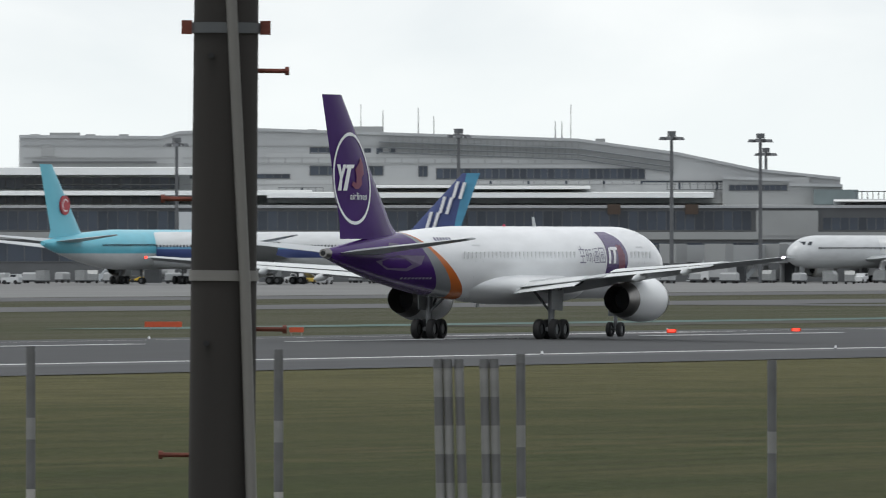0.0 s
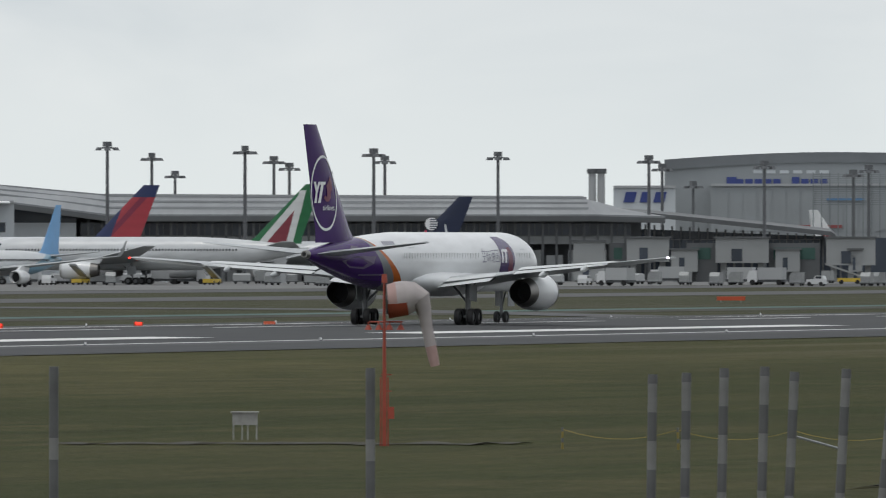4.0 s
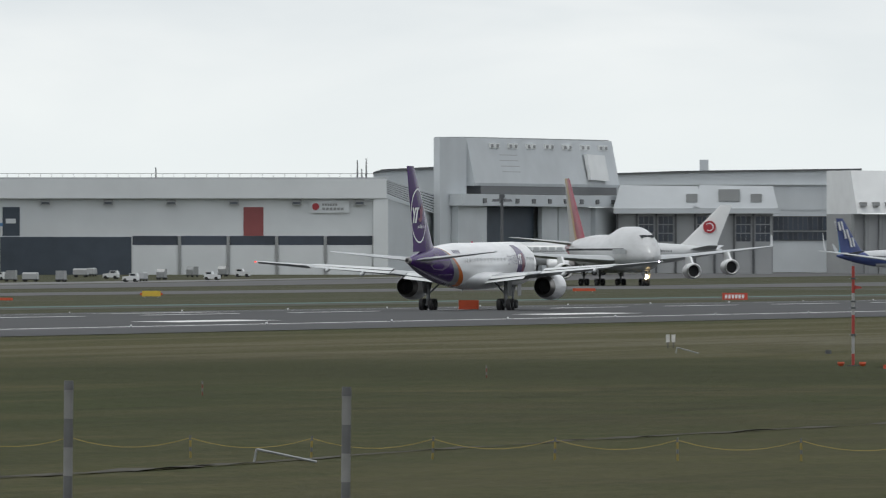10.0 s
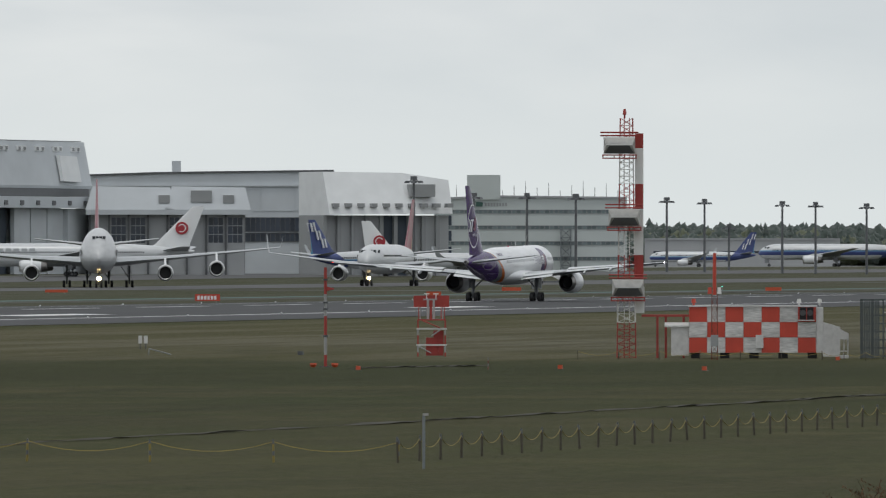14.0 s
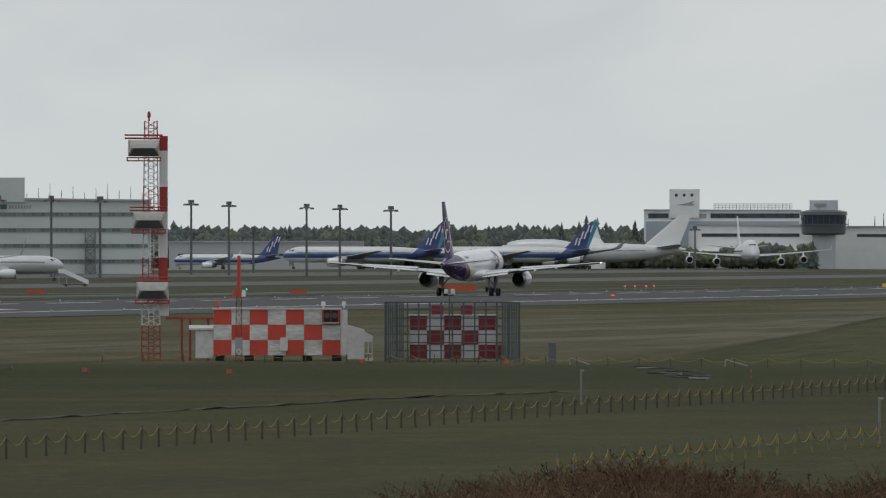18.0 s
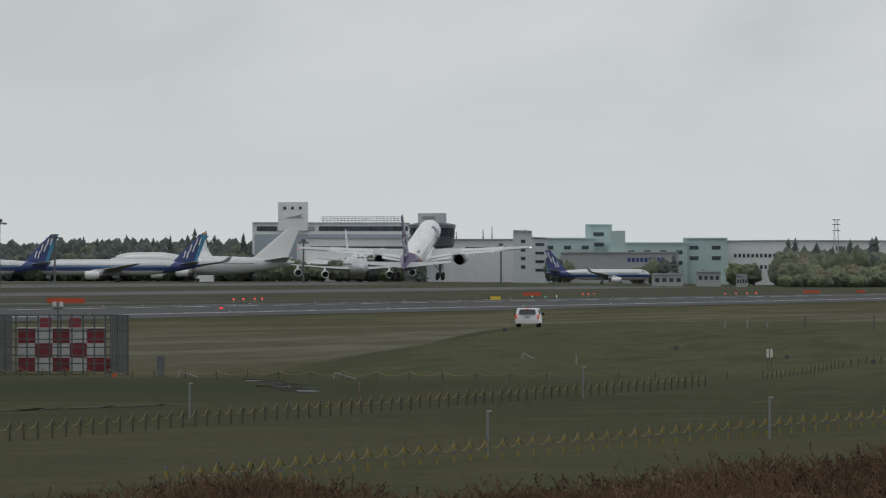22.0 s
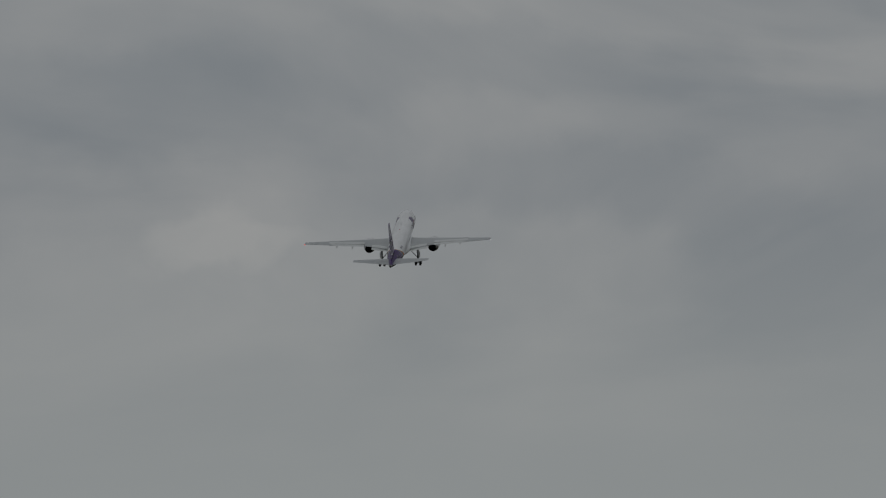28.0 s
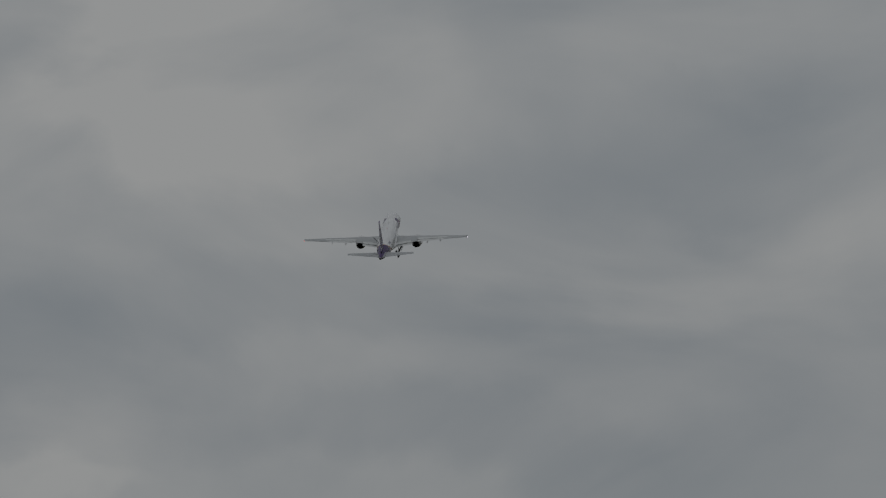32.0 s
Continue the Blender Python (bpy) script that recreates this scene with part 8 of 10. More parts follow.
    m = thing("striped_mast", "slim red and grey-white banded mast with small brackets", "mast", pose(x, y, land(x, y), 0, 0, 11.7))
    for z0, z1, paint in ((0, 0.6, M_TOWERRED), (0.6, 1.57, M_TOWERGREY), (1.57, 2.5, M_TOWERRED), (2.5, 3.57, M_TOWERGREY), (3.57, 4.88, M_TOWERRED)):
        part("mast_section", Geo().tube((0, 0, z0), (0, 0, z1), 0.078, 0.075, 10), paint, m, soft=40)
    for z in (1.52, 2.84, 3.16, 4.28):
        part("collar", Geo().tube((0, 0, z - 0.04), (0, 0, z + 0.04), 0.13, 0.13, 10), M_STEEL, m, soft=40)
        part("bracket", Geo().box(-0.18, 0.18, -0.03, 0.03, z - 0.02, z + 0.02), M_GALV, m)
    part("side_arm", Geo().wall([(0.06, 3.74), (0.42, 3.8), (0.42, 3.86), (0.06, 3.95)], -0.03, 0.03), M_TOWERRED, m)
    for xx in (-0.6, 0.46):
        part("foot_lamp", Geo().tube((xx, -0.1, 0.0), (xx, -0.1, 0.12), 0.1, 0.18, 12).tube((xx, -0.1, 0.12), (xx, -0.1, 0.2), 0.18, 0.16, 12), M_ORANGE, m, soft=40)
    part("foot_plate", Geo().box(-0.3, 0.3, -0.3, 0.3, 0, 0.04), M_STEEL, m)


localiser_box()


M_SOCKMAST = material("weathered_orange_red_mast_paint", (0.33, 0.055, 0.03), 0.55, 0, 0.2, 3.0)


def windsock():
    x, y = spot(18.712, 350)
    z = land(x, y)
    w = thing("windsock", "faded orange and white windsock hanging from an orange mast", "windsock", pose(x, y, z, 0, 0, 18.7))
    part("lower_mast", Geo().box(-0.055, 0.055, -0.055, 0.055, 0, 2.1), M_SOCKMAST, w)
    for s in (-1, 1):
        part("side_rail", Geo().box(s * 0.1 - 0.02, s * 0.1 + 0.02, -0.02, 0.02, 0, 1.9), M_SOCKMAST, w)
    part("control_box", Geo().box(0.08, 0.27, -0.12, 0.1, 0.75, 1.08), M_SOCKMAST, w)
    part("upper_mast", Geo().tube((0, 0, 2.05), (0, 0, 4.62), 0.05, 0.035, 8), M_SOCKMAST, w, soft=40)
    part("top_lamp", Geo().tube((0, 0, 4.5), (0, 0, 4.74), 0.085, 0.07, 10), M_SOCKMAST, w, soft=60)
    part("hoop", Geo().tube((0.05, 0, 4.05), (0.13, 0, 4.05), 0.42, 0.42, 18, caps=False), M_STEEL, w)
    axis = [(0.1, 4.0, 0.44, 0.5), (0.35, 4.02, 0.46, 0.5), (0.62, 4.06, 0.45, 0.48), (0.85, 4.1, 0.4, 0.44), (1.0, 4.05, 0.3, 0.36), (1.08, 3.8, 0.21, 0.26), (1.14, 3.5, 0.16, 0.2), (1.2, 3.1, 0.15, 0.18), (1.27, 2.75, 0.15, 0.17), (1.34, 2.45, 0.14, 0.16), (1.4, 2.2, 0.13, 0.15)]
    n = 14
    rings = []
    for i, (ax, az, r, ry) in enumerate(axis):
        a = axis[max(i - 1, 0)]
        b = axis[min(i + 1, len(axis) - 1)]
        way = Vector((b[0] - a[0], 0, b[1] - a[1])).normalized()
        up = Vector((-way.z, 0, way.x))
        rings.append([tuple(Vector((ax, 0, az)) + up * r * math.cos(2 * math.pi * j / n) * (1 + 0.12 * math.sin(3 * j + i)) + Vector((0, 1, 0)) * ry * math.sin(2 * math.pi * j / n)) for j in range(n)])
    cloth_w = material("faded_white_cloth", (0.37, 0.335, 0.33), 0.9, 0, 0.12, 3.0)
    cloth_p = material("pinkish_sunfaded_cloth", (0.38, 0.255, 0.235), 0.9, 0, 0.15, 3.0)
    cloth_o = material("faded_orange_cloth", (0.3, 0.06, 0.03), 0.9, 0, 0.2, 3.0)
    part("sock_band", Geo().loft(rings[:2], caps=False), cloth_p, w, soft=60)
    part("sock_throat", Geo().loft([[(px_, py, pz - 0.0) for px_, py, pz in r] for r in rings[1:3]], caps=False), cloth_w, w, soft=60)
    part("sock_body", Geo().loft(rings[2:5], caps=False), cloth_w, w, soft=60)
    part("sock_tail", Geo().loft(rings[4:9], caps=False), cloth_w, w, soft=60)
    part("sock_end", Geo().loft(rings[8:], caps=False), cloth_p, w, soft=60)
    # the lamp bar that lights the sock
    bar = part("lamp_bar", Geo().tube((-0.42, -0.02, 3.42), (0.5, -0.02, 3.42), 0.022, 0.022, 6), M_SOCKMAST, w)
    for u in (-0.44, -0.15, 0.14, 0.45):
        part("sock_lamp", Geo().tube((u, -0.02, 3.2), (u, -0.02, 3.33), 0.11, 0.05, 10).tube((u, -0.02, 3.33), (u, -0.02, 3.42), 0.02, 0.02, 6), M_SOCKMAST, bar, soft=50)
    for z in (1.0, 1.5, 1.95):
        part("rung", Geo().box(-0.1, 0.2, -0.015, 0.015, z, z + 0.03), M_SOCKMAST, w)
    # orange lower half at the mouth
    part("mouth_band", Geo().loft([[(px_ - 0.015, py * 1.015, 4.02 + (pz - 4.02) * 1.015) for px_, py, pz in r[4:11]] for r in rings[:3]], closed=False, caps=False), cloth_o, w, soft=60)


windsock()


M_WETSLAB = material("wet_dark_concrete", (0.062, 0.062, 0.066), 0.45, 0, 0.5, 3.0)


M_STAKE = material("faded_red_stake_paint", (0.2, 0.06, 0.045), 0.7, 0, 0.2, 6.0)
M_POSTPALE = material("pale_grey_post_paint", (0.19, 0.19, 0.186), 0.6, 0.1, 0.25, 8.0, 0.1)


def field_boxes():
    x, y = spot(19.34, 362)
    b = thing("instrument_box", "white louvred instrument box on four thin legs", "instrument box", pose(x, y, land(x, y), 0, 0, 19.3))
    part("body", Geo().box(-0.36, 0.36, -0.25, 0.25, 0.42, 0.76), M_POSTWHITE, b)
    part("lid", Geo().box(-0.4, 0.4, -0.3, 0.3, 0.762, 0.8), M_POSTWHITE, b)
    for sx in (-0.33, -0.08, 0.08, 0.33):
        part("leg", Geo().box(sx - 0.02, sx + 0.02, -0.2, -0.16, 0, 0.42), M_POSTWHITE, b)
    for bb, d, h, label in ((12.56, 742, 0.8, "small white field marker board with dark legs"), (5.83, 667, 1.25, "small white field marker board with dark legs")):
        x, y = spot(bb, d)
        m = thing("marker_board", label, "marker", pose(x, y, land(x, y), 0, 0, bb), "field markers")
        m.scale = (0.6 if h > 1 else 1.0, 1, 1)
        for s in (-1, 1):
            part("board", Geo().box(s * 0.16 - 0.11, s * 0.16 + 0.11, -0.03, 0.03, h - 0.45, h), M_HUTWHITE, m)
            part("leg", Geo().box(s * 0.16 - 0.03, s * 0.16 + 0.03, -0.03, 0.03, 0, h - 0.45), M_STEEL, m)
    # grey cabinets by the caged cabin
    for bb, d, w, h in ((8.573, 655, 0.4, 1.12), (8.735, 670, 0.2, 0.95)):
        x, y = spot(bb, d)
        m = thing("field_cabinet", "plain grey electrical cabinet on the grass", "cabinet", pose(x, y, land(x, y), 0, 0, bb), "field cabinets")
        part("body", Geo().box(-w / 2, w / 2, -0.2, 0.2, 0.15, h), M_MAST, m)
        part("plinth", Geo().box(-w / 2 - 0.02, w / 2 + 0.02, -0.22, 0.22, 0, 0.148), M_MULLION, m)
    # tall white posts along the rope fence
    for bb, d, zt in ((11.295, 322, 1.35), (8.443, 470, 1.25), (7.10, 371, 1.3), (5.83, 412, 1.3), (4.67, 470, 1.25), (6.67, 545, 1.3)):
        x, y = spot(bb, d)
        m = thing("marker_post", "grey post with a worn white plate at its head", "post", pose(x, y, land(x, y), 0, 0, bb), "marker posts")
        part("stake", Geo().tube((0, 0, 0), (0, 0, zt * 0.6), 0.036, 0.036, 8), M_MESH, m)
        part("plate", Geo().box(-0.036, 0.036, -0.03, 0.03, zt * 0.6, zt), M_MESH, m)
        part("head", Geo().box(-0.03, 0.12, -0.04, 0.04, zt, zt + 0.06), M_POSTWHITE, m)
    # black and yellow stakes, orange markers in the grass
    for bb, d in ((14.67, 490), (13.39, 560), (16.2, 472), (11.005, 610), (7.678, 560)):
        x, y = spot(bb, d)
        m = thing("stake", "thin faded red and white banded marker stake", "stake", pose(x, y, land(x, y)), "marker stakes")
        for k in range(4):
            part("band", Geo().tube((0, 0, k * 0.14), (0, 0, (k + 1) * 0.14), 0.028, 0.028, 6), (M_STAKE, M_POSTPALE)[k % 2], m)
    for bb, d in ((10.68, 610), (10.03, 602), (11.59, 605), (8.78, 655), (9.43, 662)):
        x, y = spot(bb, d)
        m = thing("orange_marker", "small orange field marker block", "marker", pose(x, y, land(x, y)), "orange markers")
        part("block", Geo().box(-0.1, 0.1, -0.1, 0.1, 0.02, 0.21), M_ORANGE, m)
        part("base", Geo().box(-0.16, 0.16, -0.16, 0.16, 0, 0.018), M_STEEL, m)
    # concrete slabs in a row, a drain cover
    rnd = random.Random(12)
    for i in range(18):
        u = i / 17.0
        x, y = spot(8.14 - 0.25 * u + rnd.uniform(-0.06, 0.06), 636 - 66 * u + rnd.uniform(-5, 5))
        a, b, c = rnd.uniform(0.3, 1.0), rnd.uniform(0.3, 1.0), rnd.uniform(0.2, 0.5)
        slab_geo = Geo().prism([(-a, -c), (b * 0.8, -c * 0.8), (b, c * 0.7), (-a * 0.7, c)], -0.02, rnd.uniform(0.02, 0.06))
        single("drain_slab", slab_geo, M_WETSLAB if i % 3 else M_SOIL, "broken wet concrete slab lying in the grass", "slab", pose(x, y, land(x, y), rnd.uniform(-2, 2), rnd.uniform(-2, 2), 8 + rnd.uniform(-15, 15)), "drain slabs")
    for bb, d in ((7.02, 770), (9.12, 745), (5.75, 700), (5.36, 690), (6.25, 720), (4.8, 700), (11.85, 700)):
        x, y = spot(bb, d)
        single("field_box", Geo().box(-0.14, 0.14, -0.13, 0.13, 0, 0.2), M_STEEL, "small dark box in the grass", "box", pose(x, y, land(x, y)), "dark field boxes")
    for bb, d, h in ((6.03, 790, 0.5), (5.93, 785, 0.5), (5.84, 785, 0.45), (5.67, 780, 0.75), (5.36, 775, 0.9), (4.9, 770, 0.4), (6.7, 690, 0.5)):
        x, y = spot(bb, d)
        single("thin_post", Geo().tube((0, 0, 0), (0, 0, h), 0.04, 0.035, 6), M_STEEL if h > 0.7 else M_GALV, "thin grey post standing on the grass bank", "post", pose(x, y, land(x, y)), "thin posts")
    # leaning bars
    for bb, d, dx in ((7.71, 640, 0.9), (12.45, 700, 1.0), (14.2, 330, 1.3), (6.9, 700, 0.5), (8.42, 650, 0.8), (16.7, 345, 1.0)):
        x, y = spot(bb, d)
        single("leaning_bar", Geo().tube((-dx, 0, 0.35), (dx * 0.2, 0, 0.02), 0.035, 0.035, 6).tube((-dx, 0, 0.35), (-dx * 1.05, 0, 0.02), 0.03, 0.03, 6), M_GALV, "thin metal bar leaning over the grass", "bar", pose(x, y, land(x, y), 0, 0, bb), "leaning bars")


field_boxes()


# ---- rope fences ----
M_ROPE = material("yellow_rope", (0.235, 0.18, 0.045), 0.8, 0, 0.2, 8.0)
M_TANPOST = material("dusty_tan_post_paint", (0.068, 0.058, 0.04), 0.75, 0, 0.3, 8.0)


def rope_fence(name, label, pts, spacing, height, sag, post_r=0.036, banded=False):
    """Posts along a line with a yellow rope hung from head to head."""
    f = thing(name, label, "fence")
    posts = []
    for (xa, ya), (xb, yb) in zip(pts, pts[1:]):
        ln = math.hypot(xb - xa, yb - ya)
        n = max(1, round(ln / spacing))
        posts += [(xa + (xb - xa) * k / n, ya + (yb - ya) * k / n) for k in range(n)]
    posts.append(pts[-1])
    rnd = random.Random(len(posts))
    shaft = Geo().tube((0, 0, -0.1), (0, 0, height * 0.8), post_r, post_r, 7).mesh("post", M_ROPE if banded else M_TANPOST)
    cap = Geo().tube((0, 0, height * 0.8), (0, 0, height), post_r, post_r * 0.8, 7).mesh("post_head", M_MULLION)
    grey = Geo().tube((0, 0, height * 0.3), (0, 0, height * 0.5), post_r * 1.05, post_r * 1.05, 7).mesh("post_band", M_MULLION)
    heads = []
    for x, y in posts:
        tilt = pose(x, y, land(x, y), rnd.uniform(-3, 3), rnd.uniform(-3, 3), rnd.uniform(0, 90))
        p = part("post", shaft, None, f, at=tilt)
        part("post_head", cap, None, p)
        if banded:
            part("post_band", grey, None, p)
        heads.append(tilt @ Vector((0, 0, height * 0.9)))
    for a, b in zip(heads, heads[1:]):
        g = Geo()
        steps = 7
        line = [a.lerp(b, k / steps) - Vector((0, 0, sag * (1 - (2 * k / steps - 1) ** 2))) for k in range(steps + 1)]
        rings = [[q + Vector((0, 0, 0.01)), q + Vector((0.01, 0.01, -0.006)), q + Vector((-0.01, -0.01, -0.006))] for q in line]
        g.loft(rings)
        part("rope", g, M_ROPE, f)
    return f


rope_fence("rope_fence", "yellow rope fence on dark posts running along the airfield", [(-65.6, 325), (-64.0, 597)], 2.78, 0.68, 0.26)
rope_fence("rope_fence", "thin yellow rope fence on short yellow banded posts", [(-106, 328), (-65.6, 325)], 3.4, 0.6, 0.26, 0.03, True)
rope_fence("rope_fence", "near yellow rope fence on yellow banded posts along the slope", [(-46.0, 306), (-46, 343), (-43.1, 409), (-40.2, 470), (-36.5, 560)], 2.8, 0.68, 0.3, 0.036, True)
rope_fence("rope_fence", "low pale rope fence round the equipment huts", [spot(10.6, 668), spot(9.5, 664), spot(8.6, 648), spot(7.9, 640), spot(7.0, 632), spot(5.86, 641), spot(5.5, 680), spot(5.26, 694), spot(4.92, 706), spot(4.55, 729), spot(4.3, 750), spot(3.9, 775)], 2.1, 0.5, 0.22, 0.024)


# ---- the near fence posts and the utility pole ----
M_POSTGREY = material("dull_grey_post_paint", (0.105, 0.106, 0.108), 0.6, 0.2, 0.25, 8.0, 0.1)


def fence_post(bearing, distance, top, lean=0.0, bands=True, group="fence posts"):
    x, y = spot(bearing, distance)
    z = land(x, y)
    h = top - z
    p = thing("fence_post", "worn grey and white steel fence post", "fence post", pose(x, y, z, 0, -lean, bearing), group)
    if bands and abs(lean) > 0.5:
        cuts, tints = [0] + [h - 0.06 - 0.185 * (9 - k) for k in range(10)], [M_POSTGREY] + [M_POSTPALE if k % 2 == 0 else M_POSTGREY for k in range(9)]
    else:
        cuts, tints = [0, h - 1.15, h - 0.92, h - 0.6, h - 0.46, h - 0.06], [M_POSTGREY, M_POSTWHITE, M_POSTGREY, M_POSTPALE, M_POSTGREY]
    for (za, zb), m in zip(zip(cuts, cuts[1:]), tints):
        part("shaft_section", Geo().tube((0, 0, za), (0, 0, zb), 0.031, 0.031, 12), m, p, soft=40)
    part("cap", Geo().tube((0, 0, h - 0.06), (0, 0, h), 0.034, 0.03, 12), M_POSTGREY, p, soft=40)


NEAR = 82.0
for b, zt, lean in ((24.867, 4.28, 0), (23.751, 4.26, 0), (22.974, 4.20, 1.2), (22.931, 4.20, 1.2), (22.860, 4.20, 1.6), (22.766, 4.20, 1.2), (22.722, 4.20, 1.2), (22.646, 4.23, 0.3),
                    (21.528, 4.19, 0), (20.201, 4.16, 0), (18.775, 4.15, 0), (17.541, 4.11, -0.8), (17.389, 4.12, -0.8), (17.239, 4.15, -1.2), (17.066, 4.16, -1.4), (16.985, 4.13, -2.5), (16.776, 4.15, -3.0), (16.66, 4.19, -5.0),
                    (15.300, 4.10, -0.6), (14.048, 4.06, -0.6)):
    fence_post(b, NEAR, zt, lean)


def utility_pole():
    x, y = spot(24.02, 60)
    z = land(x, y)
    p = thing("utility_pole", "weathered dark utility pole with a grey conduit and rusty step bolts", "utility pole", pose(x, y, z, 0, 0.55, 24.0))
    part("shaft", Geo().tube((0, 0, 0), (0, 0, 9.5 - z), 0.162, 0.146, 20), M_POLE, p, soft=60)
    h = lambda yy: 4.9 - (yy - 443) * 60 / 22500 - z
    part("conduit", Geo().tube((0.15, -0.13, 0), (0.142, -0.14, h(900)), 0.026, 0.026, 10), M_PIPE, p, soft=60)
    ring = lambda q: [(q[0] + 0.026 * math.cos(k * math.pi / 5), q[1] + 0.026 * math.sin(k * math.pi / 5), q[2]) for k in range(10)]
    part("conduit", Geo().loft([ring(q) for q in ((0.142, -0.14, h(900) + 0.01), (0.1, -0.15, h(500)), (0.02, -0.165, h(-20)), (0.02, -0.165, 9.4 - z))]), M_PIPE, p, soft=60)
    for yy in (50, 488):
        part("band", Geo().tube((0, 0, h(yy) - 0.025), (0, 0, h(yy) + 0.025), 0.166, 0.166, 20, caps=False), M_STEEL if yy < 100 else M_PIPE, p, soft=60)
    for s in (-1, 1):
        part("band_lug", Geo().box(s * 0.185 - 0.025, s * 0.185 + 0.025, -0.03, 0.03, h(50) - 0.03, h(50) + 0.035), M_RUST, p)
    for yy, s in ((125, 1), (582, 1), (353, -1), (806, -1)):
        bolt = part("step_bolt", Geo().tube((s * 0.13, 0, h(yy)), (s * 0.29, 0, h(yy)), 0.011, 0.011, 8), M_RUST, p)
        part("bolt_head", Geo().tube((s * 0.28, 0, h(yy)), (s * 0.3, 0, h(yy)), 0.02, 0.02, 8), M_RUST, bolt)
    for yy, dx in ((100, -0.07), (608, -0.08)):
        part("bolt_hole", Geo().tube((dx, -0.14, h(yy)), (dx, -0.16, h(yy)), 0.015, 0.015, 8), M_BLACK, p)


utility_pole()


# ---- vehicles ----
def passenger_stairs():
    x, y = spot(10.72, 2520)
    first = thing("passenger_stairs", "white mobile passenger stairs parked on the apron", "stairs", pose(x, y, land(x, y) + 0.04, 0, 0, 100))
    first.scale = (0.75, 0.75, 0.75)
    flight = Geo()
    for i in range(16):
        flight.box(-0.9, 0.9, -3.2 + i * 0.4, -2.8 + i * 0.4, 0.7 + i * 0.19, 0.78 + i * 0.19)
    part("steps", flight, M_GALV, first)
    for sx in (-1, 1):
        part("side_panel", Geo().slab([(-3.4, 0.5), (3.4, 3.6), (4.6, 3.6), (4.6, 4.7), (3.2, 4.7), (-3.4, 1.7)], sx * 0.95 - 0.04, sx * 0.95 + 0.04), M_TOWERWHITE, first)
        for yy in (-2.4, 2.6):
            part("wheel", Geo().tube((sx * 0.9 - 0.12, yy, 0.35), (sx * 0.9 + 0.12, yy, 0.35), 0.35, 0.35, 12), M_TYRE, first)
    part("chassis", Geo().box(-0.85, 0.85, -3.4, 3.6, 0.4, 0.68), M_STEEL, first)
    for yy in (2.4, 4.4):
        part("prop", Geo().box(-0.7, 0.7, yy - 0.1, yy + 0.1, 0.68 if yy < 3 else 0.2, 3.2 if yy < 3 else 3.6), M_GALV, first)


passenger_stairs()
M_CARWHITE = material("white_car_paint", (0.6, 0.61, 0.615), 0.25, 0, 0.05, 2.0)
M_TAIL = material("red_tail_lamp", (0.5, 0.02, 0.015), 0.3, 0, 0.05, 3.0, glow=(1.0, 0.1, 0.05, 0.35))


def van():
    x, y = spot(6.915, 790)
    z = land(x, y)
    v = thing("estate_car", "white estate car with red tail lamps on the grass bank road", "car", pose(x, y, z + 0.01, 0, 0, 4.0))
    v.scale = (0.87, 0.9, 0.79)
    w = 0.845
    side = [(-2.1, 0.32), (-2.12, 0.75), (-2.06, 0.95), (-1.82, 1.46), (-1.6, 1.52), (0.45, 1.5), (1.1, 0.98), (2.05, 0.86), (2.12, 0.5), (2.1, 0.3)]
    rings = []
    for s, inset in ((-1.0, 0.05), (-0.97, 0.0), (0.97, 0.0), (1.0, 0.05)):
        rings.append([(s * w * (1 - 0.12 * smooth(zz, 0.95, 1.5)), yy * (1 - inset * 0.3), zz - (inset if zz > 1 else -inset * 0.4)) for yy, zz in side])
    part("body", Geo().loft(rings), M_CARWHITE, v, soft=35)
    part("rear_window", Geo().loft([[(-0.62, -2.075, 1.0), (0.62, -2.075, 1.0), (0.55, -1.86, 1.4), (-0.55, -1.86, 1.4)], [(-0.62, -2.03, 1.0), (0.62, -2.03, 1.0), (0.55, -1.8, 1.4), (-0.55, -1.8, 1.4)]]), M_GLASS, v)
    for s in (-1, 1):
        part("tail_lamp", Geo().box(s * 0.79 - 0.06, s * 0.79 + 0.06, -2.16, -2.02, 0.68, 0.98), M_TAIL, v)
        part("mirror", Geo().box(s * 0.98 - 0.1, s * 0.98 + 0.1, 0.7, 0.85, 0.95, 1.15), M_BLACK, v)
        part("side_window", Geo().box(s * 0.8 - 0.015, s * 0.8 + 0.015, -1.5, 0.5, 1.02, 1.38), M_GLASS, v)
        for yy in (-1.3, 1.35):
            wheel("wheel", 0.3, 0.18, v, s * 0.72, yy, 0.3)
    part("stop_lamp", Geo().box(-0.12, 0.12, -1.93, -1.84, 1.42, 1.47), M_TAIL, v)
    part("bumper", Geo().box(-0.8, 0.8, -2.2, -2.05, 0.3, 0.58), M_CARWHITE, v)
    part("plate", Geo().box(-0.17, 0.17, -2.145, -2.11, 0.72, 0.86), M_WALLGREY, v)
    part("tailgate_trim", Geo().box(-0.45, 0.45, -2.14, -2.11, 0.89, 0.95), M_GREYPAINT, v)


van()


